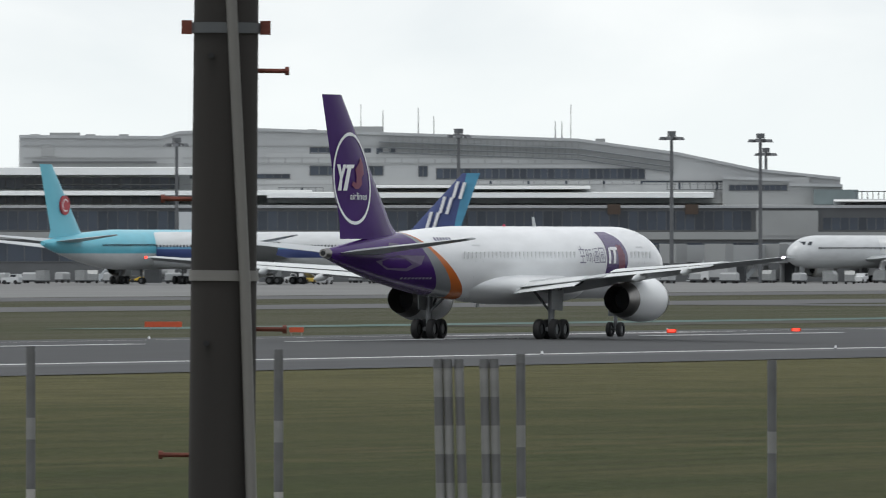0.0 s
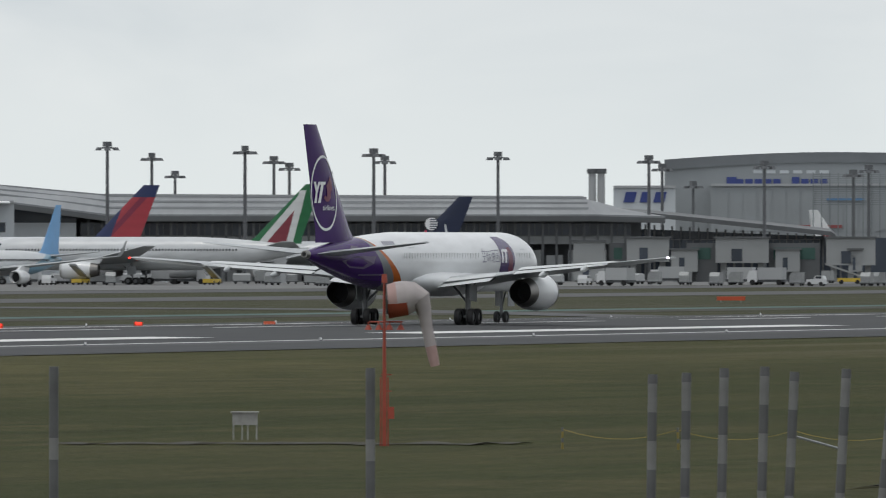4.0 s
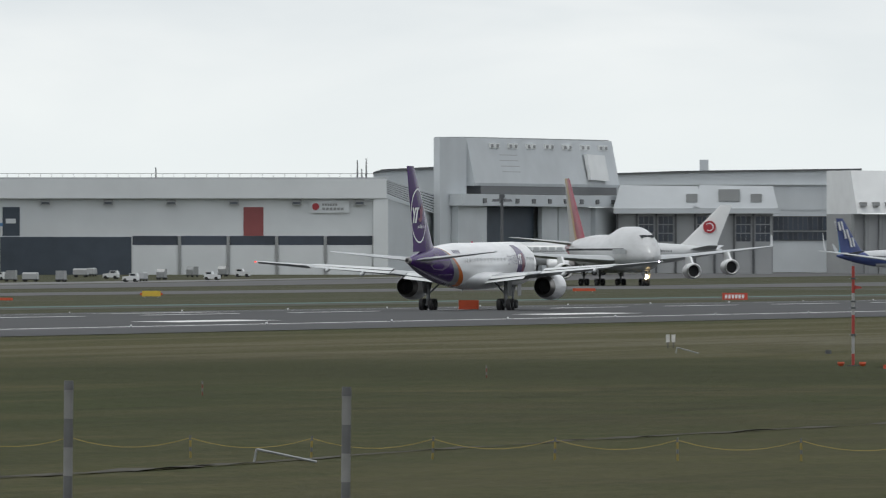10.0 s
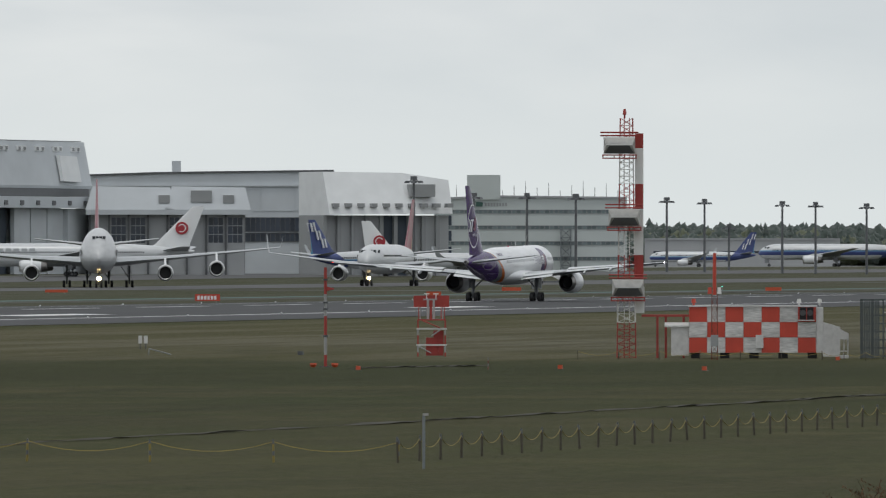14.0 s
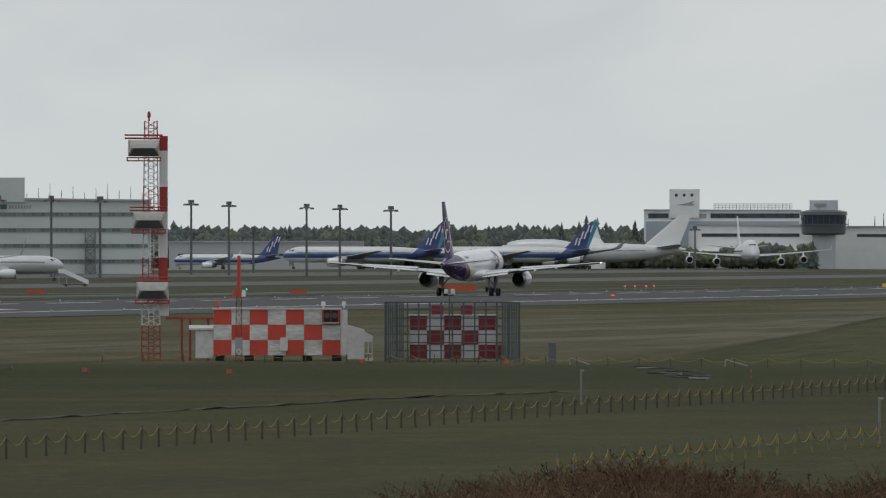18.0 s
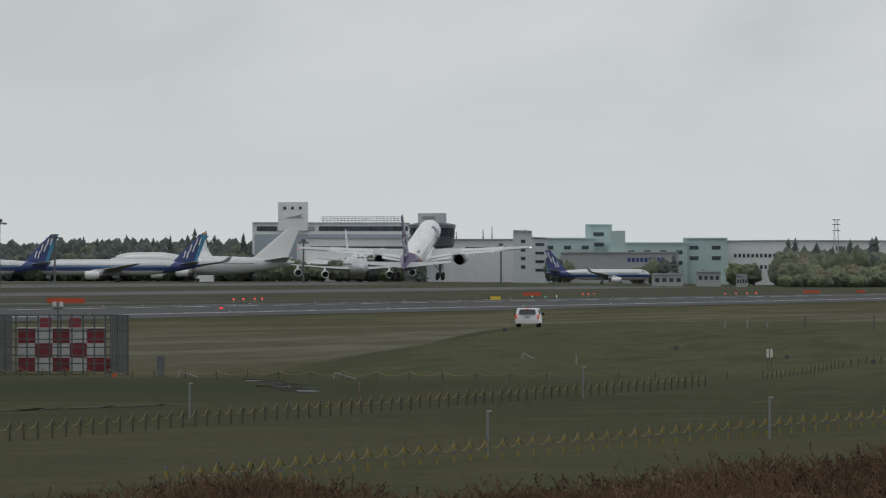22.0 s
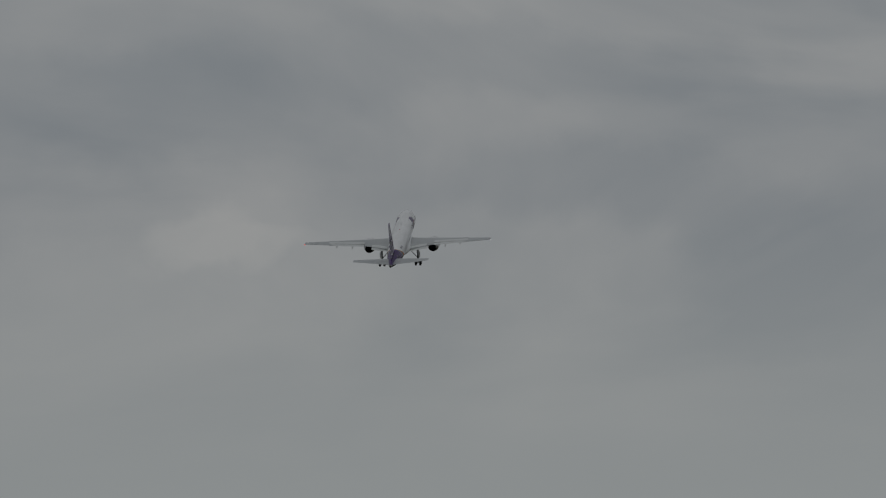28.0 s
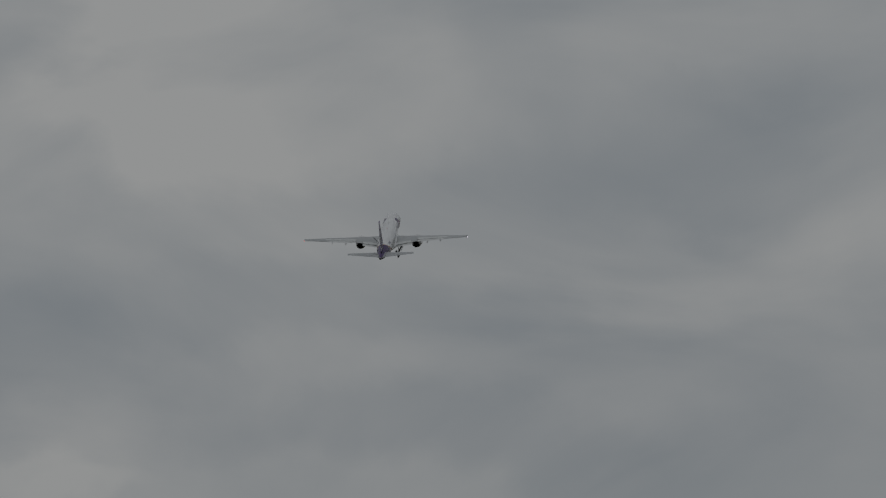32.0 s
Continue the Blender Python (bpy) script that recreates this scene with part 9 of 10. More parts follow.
def service_fleet():
    """Ground vehicles on the apron: five kinds, then repeats."""
    rnd = random.Random(7)
    kinds = []

    def wheels(v, xs, ys, r):
        for yy in ys:
            for s in (-1, 1):
                part("wheel", Geo().tube((s * xs - 0.12, yy, r), (s * xs + 0.12, yy, r), r, r, 10), M_TYRE, v)

    v = thing("baggage_cart", "loaded baggage cart with a pale cover", "cart", None, "baggage carts")
    part("deck", Geo().box(-0.75, 0.75, -1.5, 1.5, 0.4, 0.55), M_STEEL, v)
    part("load", Geo().loft([[(-0.72, -1.45, 0.55), (0.72, -1.45, 0.55), (0.72, 1.45, 0.55), (-0.72, 1.45, 0.55)], [(-0.72, -1.4, 1.5), (0.72, -1.4, 1.5), (0.72, 1.4, 1.5), (-0.72, 1.4, 1.5)], [(-0.45, -1.3, 1.75), (0.45, -1.3, 1.75), (0.45, 1.3, 1.75), (-0.45, 1.3, 1.75)]]), M_PANEL, v)
    wheels(v, 0.6, (-1.0, 1.0), 0.25)
    kinds.append(v)
    v = thing("cargo_container", "silver air cargo container on a dolly", "container", None, "cargo containers")
    part("shell", Geo().wall([(-1.0, 0.5), (1.0, 0.5), (1.0, 2.1), (-0.6, 2.1), (-1.0, 1.5)], -0.8, 0.8), M_GALV, v)
    part("dolly", Geo().box(-1.1, 1.1, -0.9, 0.9, 0.35, 0.498), M_STEEL, v)
    wheels(v, 0.8, (-0.6, 0.6), 0.2)
    kinds.append(v)
    v = thing("service_truck", "white apron service truck with a box body", "truck", None, "service trucks")
    part("box_body", Geo().box(-1.05, 1.05, -3.0, 1.2, 0.9, 2.8), M_PANEL, v)
    part("cab", Geo().slab([(1.25, 0.5), (2.9, 0.5), (2.9, 1.4), (2.5, 2.3), (1.25, 2.3)], -1.05, 1.05), M_CARWHITE, v)
    part("windscreen", Geo().slab([(2.92, 1.42), (2.94, 1.42), (2.58, 2.2), (2.56, 2.2)], -0.9, 0.9), M_GLASS, v)
    part("chassis", Geo().box(-0.9, 0.9, -3.3, 2.6, 0.5, 0.88), M_STEEL, v)
    wheels(v, 1.0, (-2.4, 2.0), 0.45)
    kinds.append(v)
    v = thing("tow_tractor", "low white tow tractor", "tractor", None, "tow tractors")
    part("hull", Geo().slab([(-1.4, 0.3), (1.5, 0.3), (1.5, 1.0), (0.2, 1.1), (0.1, 1.6), (-1.2, 1.6), (-1.4, 1.0)], -0.75, 0.75), M_CARWHITE, v)
    part("cab_window", Geo().box(-0.76, 0.76, -1.0, 0.0, 1.15, 1.5), M_GLASS, v)
    wheels(v, 0.7, (-0.9, 1.0), 0.34)
    kinds.append(v)
    v = thing("fuel_truck", "white fuel truck with a round tank", "truck", None, "fuel trucks")
    part("tank", Geo().tube((0, -3.6, 1.9), (0, 1.2, 1.9), 0.9, 0.9, 14), M_PANEL, v, soft=50)
    part("cab", Geo().slab([(1.3, 0.5), (2.9, 0.5), (2.9, 1.4), (2.5, 2.4), (1.3, 2.4)], -1.05, 1.05), M_CARWHITE, v)
    part("windscreen", Geo().slab([(2.92, 1.42), (2.94, 1.42), (2.58, 2.3), (2.56, 2.3)], -0.9, 0.9), M_GLASS, v)
    part("chassis", Geo().box(-0.9, 0.9, -3.6, 2.6, 0.5, 0.9), M_STEEL, v)
    wheels(v, 1.0, (-2.6, 2.0), 0.45)
    kinds.append(v)
    v = thing("belt_loader", "belt loader with a raised conveyor", "loader", None, "belt loaders")
    part("conveyor", Geo().slab([(-3.4, 0.7), (-3.4, 1.0), (3.6, 3.4), (3.6, 3.1)], -0.55, 0.55), M_WALLGREY, v)
    part("hull", Geo().box(-0.85, 0.85, -2.4, 1.6, 0.35, 0.95), M_YELLOW, v)
    wheels(v, 0.75, (-1.6, 1.0), 0.34)
    kinds.append(v)
    used = set()
    for k in range(128):
        bb = 25.0 - 10.6 * ((k * 0.61803) % 1.0)
        d = rnd.uniform(1965, 2110) if bb > 16.3 else rnd.uniform(2330, 2560)
        if 19.85 < bb < 20.6 and d < 2000:
            d += 80
        i = rnd.choices(range(6), (6, 6, 2, 3, 1, 1) if bb > 15.8 else (6, 6, 0, 4, 0, 0))[0]
        x, y = spot(bb, d)
        m = pose(x, y, land(x, y) + 0.04, 0, 0, rnd.choice((0, 90, 90, -90, 180, 70, 110)))
        if i in used:
            copy_thing(kinds[i], m)
        else:
            kinds[i].matrix_basis = m
            used.add(i)


service_fleet()


def road_plant():
    """Yellow road roller and stacked materials beside the bank."""
    x, y = spot(4.14, 846)
    r = thing("road_roller", "yellow road roller with a canopy beside the bank", "road roller", pose(x, y, land(x, y), 0, 0, 12))
    r.scale = (0.95, 0.8, 0.66)
    part("hull", Geo().slab([(-1.6, 0.7), (1.5, 0.7), (1.5, 1.1), (0.4, 1.2), (0.3, 1.4), (-1.5, 1.4)], -0.6, 0.6), M_RUST, r)
    part("front_drum", Geo().tube((-0.7, 1.5, 0.6), (0.7, 1.5, 0.6), 0.6, 0.6, 18), M_MULLION, r, soft=40)
    part("rear_wheel", Geo().tube((-0.7, -1.3, 0.6), (0.7, -1.3, 0.6), 0.6, 0.6, 18), M_TYRE, r, soft=40)
    part("canopy", Geo().loft([[(-0.92, -1.2, z), (0.92, -1.2, z), (0.92, 1.0, z), (-0.92, 1.0, z)] for z in (2.28, 2.36)] + [[(-0.75, -1.05, 2.44), (0.75, -1.05, 2.44), (0.75, 0.85, 2.44), (-0.75, 0.85, 2.44)]]), M_DULLYELLOW, r)
    part("canopy_post", Geo().box(-0.09, 0.09, -0.1, 0.1, 1.3, 2.3), M_DULLYELLOW, r)
    for xx in (-0.9, 0.9):
        part("work_lamp", Geo().tube((xx, -1.35, 1.3), (xx, -1.2, 1.3), 0.13, 0.1, 10), M_TOWERWHITE, r, soft=60)
        part("lamp_stalk", Geo().box(xx - 0.03, xx + 0.03, -1.2, -1.14, 0.8, 1.3), M_STEEL, r)
    part("engine_hood", Geo().box(-0.55, 0.55, -1.62, -0.9, 0.72, 1.25), M_DULLYELLOW, r)
    part("seat", Geo().box(-0.3, 0.3, -0.6, -0.1, 1.4, 2.0), M_BLACK, r)
    x, y = spot(4.456, 844)
    s = thing("trestle", "dark trestle table with stacked grey boards", "trestle", pose(x, y, land(x, y), 0, 0, 5))
    part("top", Geo().box(-0.95, 0.95, -0.4, 0.4, 0.66, 0.82), M_WALLGREY, s)
    for u in (-0.8, 0.0, 0.8):
        part("leg", Geo().box(u - 0.08, u + 0.08, -0.3, 0.3, 0, 0.66), M_STEEL, s)
    for bb, ln in ((4.32, 1.0), (4.58, 0.55)):
        x, y = spot(bb, 843)
        single("yellow_beam", Geo().box(-ln, ln, -0.12, 0.12, 0.12, 0.3).box(-ln, -ln + 0.3, -0.2, 0.2, 0, 0.12).box(ln - 0.3, ln, -0.2, 0.2, 0, 0.12), M_DULLYELLOW, "yellow steel beam lying on the ground", "beam", pose(x, y, land(x, y), 0, 4 if ln < 1 else 0, 5), "yellow beams")


road_plant()
# ---- trees and rough grass ----
def leaf_material(name, low, high, rough=0.9, patch=0.0, sheen=0.0):
    m = bpy.data.materials.new(name)
    m.use_nodes = True
    nodes, link = m.node_tree.nodes, m.node_tree.links.new
    bsdf = nodes["Principled BSDF"]
    bsdf.inputs["Roughness"].default_value = rough
    bsdf.inputs["Specular IOR Level"].default_value = 0.15
    # sheen pales the far crowns in place of haze
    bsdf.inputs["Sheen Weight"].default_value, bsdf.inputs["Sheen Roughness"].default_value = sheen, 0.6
    geo, info, ramp, add = nodes.new("ShaderNodeNewGeometry"), nodes.new("ShaderNodeObjectInfo"), nodes.new("ShaderNodeValToRGB"), nodes.new("ShaderNodeMath")
    add.operation = "MULTIPLY_ADD"
    add.inputs[1].default_value = 0.45
    half = nodes.new("ShaderNodeMath")
    half.operation = "MULTIPLY"
    half.inputs[1].default_value = 0.55
    link(info.outputs["Random"], half.inputs[0])
    link(geo.outputs["Random Per Island"], add.inputs[0])
    link(half.outputs[0], add.inputs[2])
    value = add.outputs[0]
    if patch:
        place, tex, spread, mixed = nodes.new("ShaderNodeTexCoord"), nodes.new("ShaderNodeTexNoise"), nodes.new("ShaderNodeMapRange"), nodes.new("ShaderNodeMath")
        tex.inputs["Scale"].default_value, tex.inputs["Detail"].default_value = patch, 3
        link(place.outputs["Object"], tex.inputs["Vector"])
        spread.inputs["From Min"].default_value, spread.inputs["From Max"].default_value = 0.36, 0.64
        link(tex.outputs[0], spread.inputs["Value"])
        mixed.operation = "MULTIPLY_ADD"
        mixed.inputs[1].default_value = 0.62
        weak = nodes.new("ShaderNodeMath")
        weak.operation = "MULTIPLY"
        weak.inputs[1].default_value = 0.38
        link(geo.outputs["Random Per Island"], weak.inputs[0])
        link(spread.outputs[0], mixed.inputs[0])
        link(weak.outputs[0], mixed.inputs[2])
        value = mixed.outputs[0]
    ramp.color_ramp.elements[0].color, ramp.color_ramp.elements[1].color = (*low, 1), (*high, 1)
    link(value, ramp.inputs[0])
    link(ramp.outputs[0], bsdf.inputs["Base Color"])
    through_leaf, blend = nodes.new("ShaderNodeBsdfTranslucent"), nodes.new("ShaderNodeMixShader")
    link(ramp.outputs[0], through_leaf.inputs["Color"])
    blend.inputs[0].default_value = 0.45
    link(bsdf.outputs[0], blend.inputs[1])
    link(through_leaf.outputs[0], blend.inputs[2])
    link(blend.outputs[0], nodes["Material Output"].inputs["Surface"])
    return m


# Far foliage tones are lifted: distance haze is put into the leaf colours.
M_CONIFER = leaf_material("hazed_conifer_foliage", (0.09, 0.12, 0.108), (0.14, 0.178, 0.155), sheen=0.4)
M_LEAF = leaf_material("hazed_green_foliage", (0.14, 0.165, 0.105), (0.24, 0.265, 0.17), sheen=0.34)
M_SPRING = leaf_material("hazed_fresh_foliage", (0.16, 0.2, 0.11), (0.265, 0.31, 0.17), sheen=0.34)
M_DRYLEAF = leaf_material("hazed_tawny_foliage", (0.22, 0.2, 0.125), (0.33, 0.29, 0.185), sheen=0.34)
M_BUSH = leaf_material("dark_bush_foliage", (0.09, 0.118, 0.052), (0.18, 0.225, 0.1))
M_BARK = material("brown_bark", (0.05, 0.038, 0.027), 0.95, 0, 0.3, 3.0, 0.4)
# Near-black patches put the shade between clumps into the straw colour.
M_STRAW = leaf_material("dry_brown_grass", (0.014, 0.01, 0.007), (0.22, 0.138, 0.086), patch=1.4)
M_PALESTRAW = leaf_material("pale_reddish_grass", (0.12, 0.074, 0.048), (0.33, 0.225, 0.15), patch=1.4)
M_REED = leaf_material("dark_grass_stems", (0.04, 0.04, 0.018), (0.12, 0.1, 0.05))


def crown(rnd, height, width, kind, leaves, coarse=1.0):
    """Clumps of leaf faces round a tapered stem, uneven, with gaps."""
    verts, faces = [], []

    def leaf(c, size):
        a, t = rnd.uniform(0, 6.28), rnd.uniform(-1.1, 1.1)
        u = Vector((math.cos(a), math.sin(a), t * 0.5)).normalized() * size
        v = Vector((-math.sin(a) * 0.6, math.cos(a) * 0.6, rnd.uniform(0.3, 1.0))).normalized() * size * 0.7
        n = len(verts)
        verts.extend([c - u, c - v * 0.8, c + u, c + v])
        faces.append((n, n + 1, n + 2, n + 3))

    if kind == "cone":
        tiers = 11
        for k in range(tiers):
            q = k / (tiers - 1)
            z = height * (0.16 + 0.82 * q)
            r = width * (1 - q) ** 0.8 * rnd.uniform(0.75, 1.1) + 0.15
            for i in range(int(leaves / tiers * (1.5 - q))):
                a, s = rnd.uniform(0, 6.28), math.sqrt(rnd.random())
                leaf(Vector((math.cos(a) * r * s, math.sin(a) * r * s, z - s * r * 0.35 + rnd.uniform(-0.4, 0.4))), rnd.uniform(0.45, 0.95) * coarse)
    else:
        clumps = [(Vector((rnd.gauss(0, width * 0.42), rnd.gauss(0, width * 0.42), height * rnd.uniform(0.34, 0.86))), width * rnd.uniform(0.3, 0.55)) for _ in range(13)]
        for c, r in clumps:
            for i in range(leaves // 13):
                d = Vector((rnd.gauss(0, 1), rnd.gauss(0, 1), rnd.gauss(0, 1))).normalized() * r * rnd.uniform(0.55, 1.05)
                d.z *= 0.75
                leaf(c + d, rnd.uniform(0.4, 0.85) * coarse)
    return Geo().add(verts, faces)


def far_crown(rnd, height, width, kind):
    """A distant crown: lumpy clumps or ragged tiers, with loose sprays at the rim."""
    g = Geo()
    if kind == "cone":
        tiers = 8
        for k in range(tiers):
            q = k / tiers
            z, r = height * (0.03 + 0.95 * q), width * (1 - q) ** 0.85 * rnd.uniform(0.85, 1.15) + 0.15
            n = 11
            skirt = [((1.0 if i % 2 else 0.72) * rnd.uniform(0.8, 1.2) * r, 2 * math.pi * i / n + k) for i in range(n)]
            rise = height * 0.26 * (1 - 0.5 * q)
            verts = [(math.cos(a) * s, math.sin(a) * s, z - 0.2 * s + rnd.uniform(-0.3, 0.3)) for s, a in skirt] + [(rnd.uniform(-0.1, 0.1), rnd.uniform(-0.1, 0.1), min(z + rise, height))]
            g.add(verts, [(i, (i + 1) % n, n) for i in range(n)])
    else:
        n, m, shift = 30, 13, Vector((rnd.uniform(0, 50), rnd.uniform(0, 50), 0))
        rows = []
        for j in range(m + 1):
            p = math.pi * (0.03 + 0.84 * j / m)
            ring = []
            for i in range(n):
                a = 2 * math.pi * i / n
                d = Vector((math.sin(p) * math.cos(a), math.sin(p) * math.sin(a), math.cos(p)))
                lump = 1 + 0.3 * noise.noise(d * 1.9 + shift) + 0.3 * noise.noise(d * 4.4 + shift) + 0.2 * noise.noise(d * 9.0 + shift)
                ring.append((d.x * width * 0.82 * lump, d.y * width * 0.82 * lump, max(height * 0.52 + d.z * height * 0.48 * lump, 0.0)))
            rows.append(ring)
        g.loft(rows)
    for k in range(110 if kind == "cone" else 420):
        q = rnd.random()
        a, z = rnd.uniform(0, 6.28), height * (0.2 + 0.75 * q)
        r = width * ((1 - q) ** 0.8 if kind == "cone" else rnd.uniform(0.7, 1.0) * math.sqrt(max(1 - (2 * q - 1) ** 2, 0.05)))
        c, s = Vector((math.cos(a) * r, math.sin(a) * r, z)), rnd.uniform(0.2, 0.42 if kind == "cone" else 0.75)
        g.add([c + Vector((rnd.uniform(-s, s), rnd.uniform(-s, s), rnd.uniform(-s, s))) for _ in range(3)], [(0, 1, 2)])
    return g


def tree(label, height, width, kind, mat, seed, group, leaves=620, far=True):
    rnd = random.Random(seed)
    t = thing("tree", label, "tree", None, group)
    g = Geo()
    g.tube((0, 0, 0), (rnd.uniform(-0.2, 0.2), 0, height * 0.5), 0.035 * height * 0.6, 0.02 * height * 0.6, 8)
    g.tube((0, 0, height * 0.5), (0, 0, height * 0.93), 0.012 * height, 0.003 * height, 6)
    for k in range(6):
        a, z = k * 1.1 + rnd.random(), height * rnd.uniform(0.3, 0.7)
        g.tube((0, 0, z), (math.cos(a) * width * 0.6, math.sin(a) * width * 0.6, z + height * 0.14), 0.008 * height, 0.003 * height, 5)
    part("trunk", g, M_BARK, t, soft=60)
    part("crown", far_crown(rnd, height, width, kind) if far else crown(rnd, height, width, kind, leaves), mat, t, soft=80 if far else None)
    return t


def woods():
    rnd = random.Random(21)
    kinds = {"c1": (15, 4.0, "cone", 1), "c2": (17, 3.2, "cone", 2), "c3": (13, 4.6, "cone", 3), "k1": (12, 5.2, "round", 8), "b1": (11, 5.0, "round", 4), "b2": (9, 5.5, "round", 5), "n1": (9, 5.5, "round", 9), "s1": (8, 4.5, "round", 6), "d1": (8, 4.8, "round", 7)}
    shapes = {k: far_crown(random.Random(seed), h, w, kind) for k, (h, w, kind, seed) in kinds.items()}
    belts = {"conifer": ([], []), "leaf": ([], []), "fresh": ([], []), "tawny": ([], [])}
    belt_of = {"c1": "conifer", "c2": "conifer", "c3": "conifer", "k1": "conifer", "b1": "leaf", "b2": "leaf", "n1": "leaf", "s1": "fresh", "d1": "tawny"}
    protos = {}

    def mass(key, b, d, s=1.0, z=None):
        """One more crown in the distant belt."""
        x, y = spot(b, d)
        z = land(x, y) if z is None else z
        verts, faces = belts[belt_of[key]]
        g, n, a = shapes[key], len(verts), rnd.uniform(0, 6.28)
        c, q, wx = math.cos(a) * s, math.sin(a) * s, rnd.uniform(1.0, 1.25)
        verts += [(x + (px * c - py * q) * wx, y + (px * q + py * c) * wx, z + pz * s) for px, py, pz in g.v]
        faces += [tuple(i + n for i in f) for f in g.f]

    def put(key, b, d, s=1.0):
        """A tree that stands free."""
        x, y = spot(b, d)
        m = pose(x, y, land(x, y), 0, 0, rnd.uniform(0, 360))
        if key in protos:
            o = copy_thing(protos[key], m)
        else:
            h, w, kind, seed = kinds[key]
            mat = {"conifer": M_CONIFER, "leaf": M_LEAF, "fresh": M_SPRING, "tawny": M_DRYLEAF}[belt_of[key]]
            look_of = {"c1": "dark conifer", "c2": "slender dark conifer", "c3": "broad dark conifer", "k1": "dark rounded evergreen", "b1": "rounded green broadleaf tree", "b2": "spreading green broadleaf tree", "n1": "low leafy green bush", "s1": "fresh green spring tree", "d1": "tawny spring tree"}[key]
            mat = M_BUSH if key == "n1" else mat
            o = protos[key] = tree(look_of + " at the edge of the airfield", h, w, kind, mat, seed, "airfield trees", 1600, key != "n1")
            o.matrix_basis = m
        o.scale = (s * rnd.uniform(0.9, 1.15), s * rnd.uniform(0.9, 1.15), s)

    b = 10.6
    while b > 8.05:
        mass(rnd.choice(("k1", "k1", "c3", "k1", "c1", "b1")), b, rnd.uniform(4850, 4920), rnd.uniform(1.0, 1.25))
        mass(rnd.choice(("c3", "k1", "b1")), b + 0.013, rnd.uniform(4790, 4840), rnd.uniform(0.75, 1.0))
        mass(rnd.choice(("k1", "b1", "k1", "c3", "b2")), b + 0.006, rnd.uniform(4720, 4780), rnd.uniform(0.65, 0.95))
        mass(rnd.choice(("k1", "b1", "k1")), b - 0.005, rnd.uniform(4860, 4940), rnd.uniform(1.05, 1.25))
        b -= rnd.uniform(0.012, 0.02)
    for bb, s in ((8.42, 1.2), (8.37, 1.15), (8.2, 1.1), (8.53, 1.05)):
        put("c2", bb, 4830, s)
    for bb, d, k, s in ((7.5, 4700, "b1", 0.7), (7.56, 4700, "s1", 0.8), (7.62, 4710, "b2", 0.7), (7.44, 4690, "c3", 0.75), (7.4, 4690, "c1", 0.72), (7.85, 4720, "s1", 0.7), (7.92, 4710, "b2", 0.7), (8.0, 4715, "s1", 0.75),
                        (6.8, 4720, "k1", 0.8), (6.74, 4720, "b1", 0.7), (6.42, 4700, "b2", 0.7), (6.35, 4700, "b1", 0.8), (6.3, 4700, "k1", 0.75), (6.26, 4690, "c3", 0.9), (6.12, 4700, "b2", 0.6), (5.98, 4720, "s1", 1.0), (5.92, 4720, "b2", 0.9),
                        (5.56, 4560, "b1", 1.0), (5.5, 4560, "b1", 1.1), (5.44, 4570, "b1", 1.15), (5.3, 4560, "b2", 1.15), (5.62, 4570, "b2", 0.9), (5.38, 4580, "k1", 1.0)):
        put(k, bb, d, s)
    b = 8.1
    while b > 7.42:
        if not 7.80 < b < 7.88:
            mass(rnd.choice(("b1", "s1", "b2", "k1", "b1")), b, rnd.uniform(4700, 4725), rnd.uniform(0.62, 0.86))
        b -= rnd.uniform(0.016, 0.03)
    b = 5.76
    while b > 3.5:
        hill = smooth(4.5 - b, 0, 0.13) * (1 - 0.5 * smooth(4.2 - b, 0, 0.13))
        if rnd.random() < 0.62:
            mass(rnd.choice(("c1", "c3", "k1", "c3")), b, rnd.uniform(4800, 4880), rnd.uniform(1.0, 1.3) + 0.1 * hill)
        mass(rnd.choice(("d1", "d1", "b2", "d1")), b + 0.01, rnd.uniform(4700, 4760), rnd.uniform(1.2, 1.45))
        mass(rnd.choice(("d1", "b1", "d1", "s1")), b + 0.01, rnd.uniform(4600, 4680), rnd.uniform(0.9, 1.15))
        mass(rnd.choice(("s1", "s1", "b2", "d1")), b - 0.015, rnd.uniform(4500, 4580), rnd.uniform(0.7, 0.98))
        mass(rnd.choice(("s1", "b2", "s1")), b, rnd.uniform(4420, 4490), rnd.uniform(0.35, 0.6))
        if hill > 0.1:
            for dz in (0.0, 3.5, 7.0):
                mass("k1", b + rnd.uniform(-0.02, 0.02), rnd.uniform(4840, 4900), rnd.uniform(0.8, 1.0) + 0.2 * hill, (1.0 + dz) * hill)
            if rnd.random() < 0.4:
                mass("c1", b, 4880, 0.9, 9.0 * hill)
        b -= rnd.uniform(0.015, 0.023)
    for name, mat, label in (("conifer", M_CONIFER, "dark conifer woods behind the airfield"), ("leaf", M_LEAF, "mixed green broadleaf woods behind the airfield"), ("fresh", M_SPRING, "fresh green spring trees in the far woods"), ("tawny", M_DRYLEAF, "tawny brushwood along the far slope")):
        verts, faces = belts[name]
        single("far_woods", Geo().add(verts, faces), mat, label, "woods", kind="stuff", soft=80)
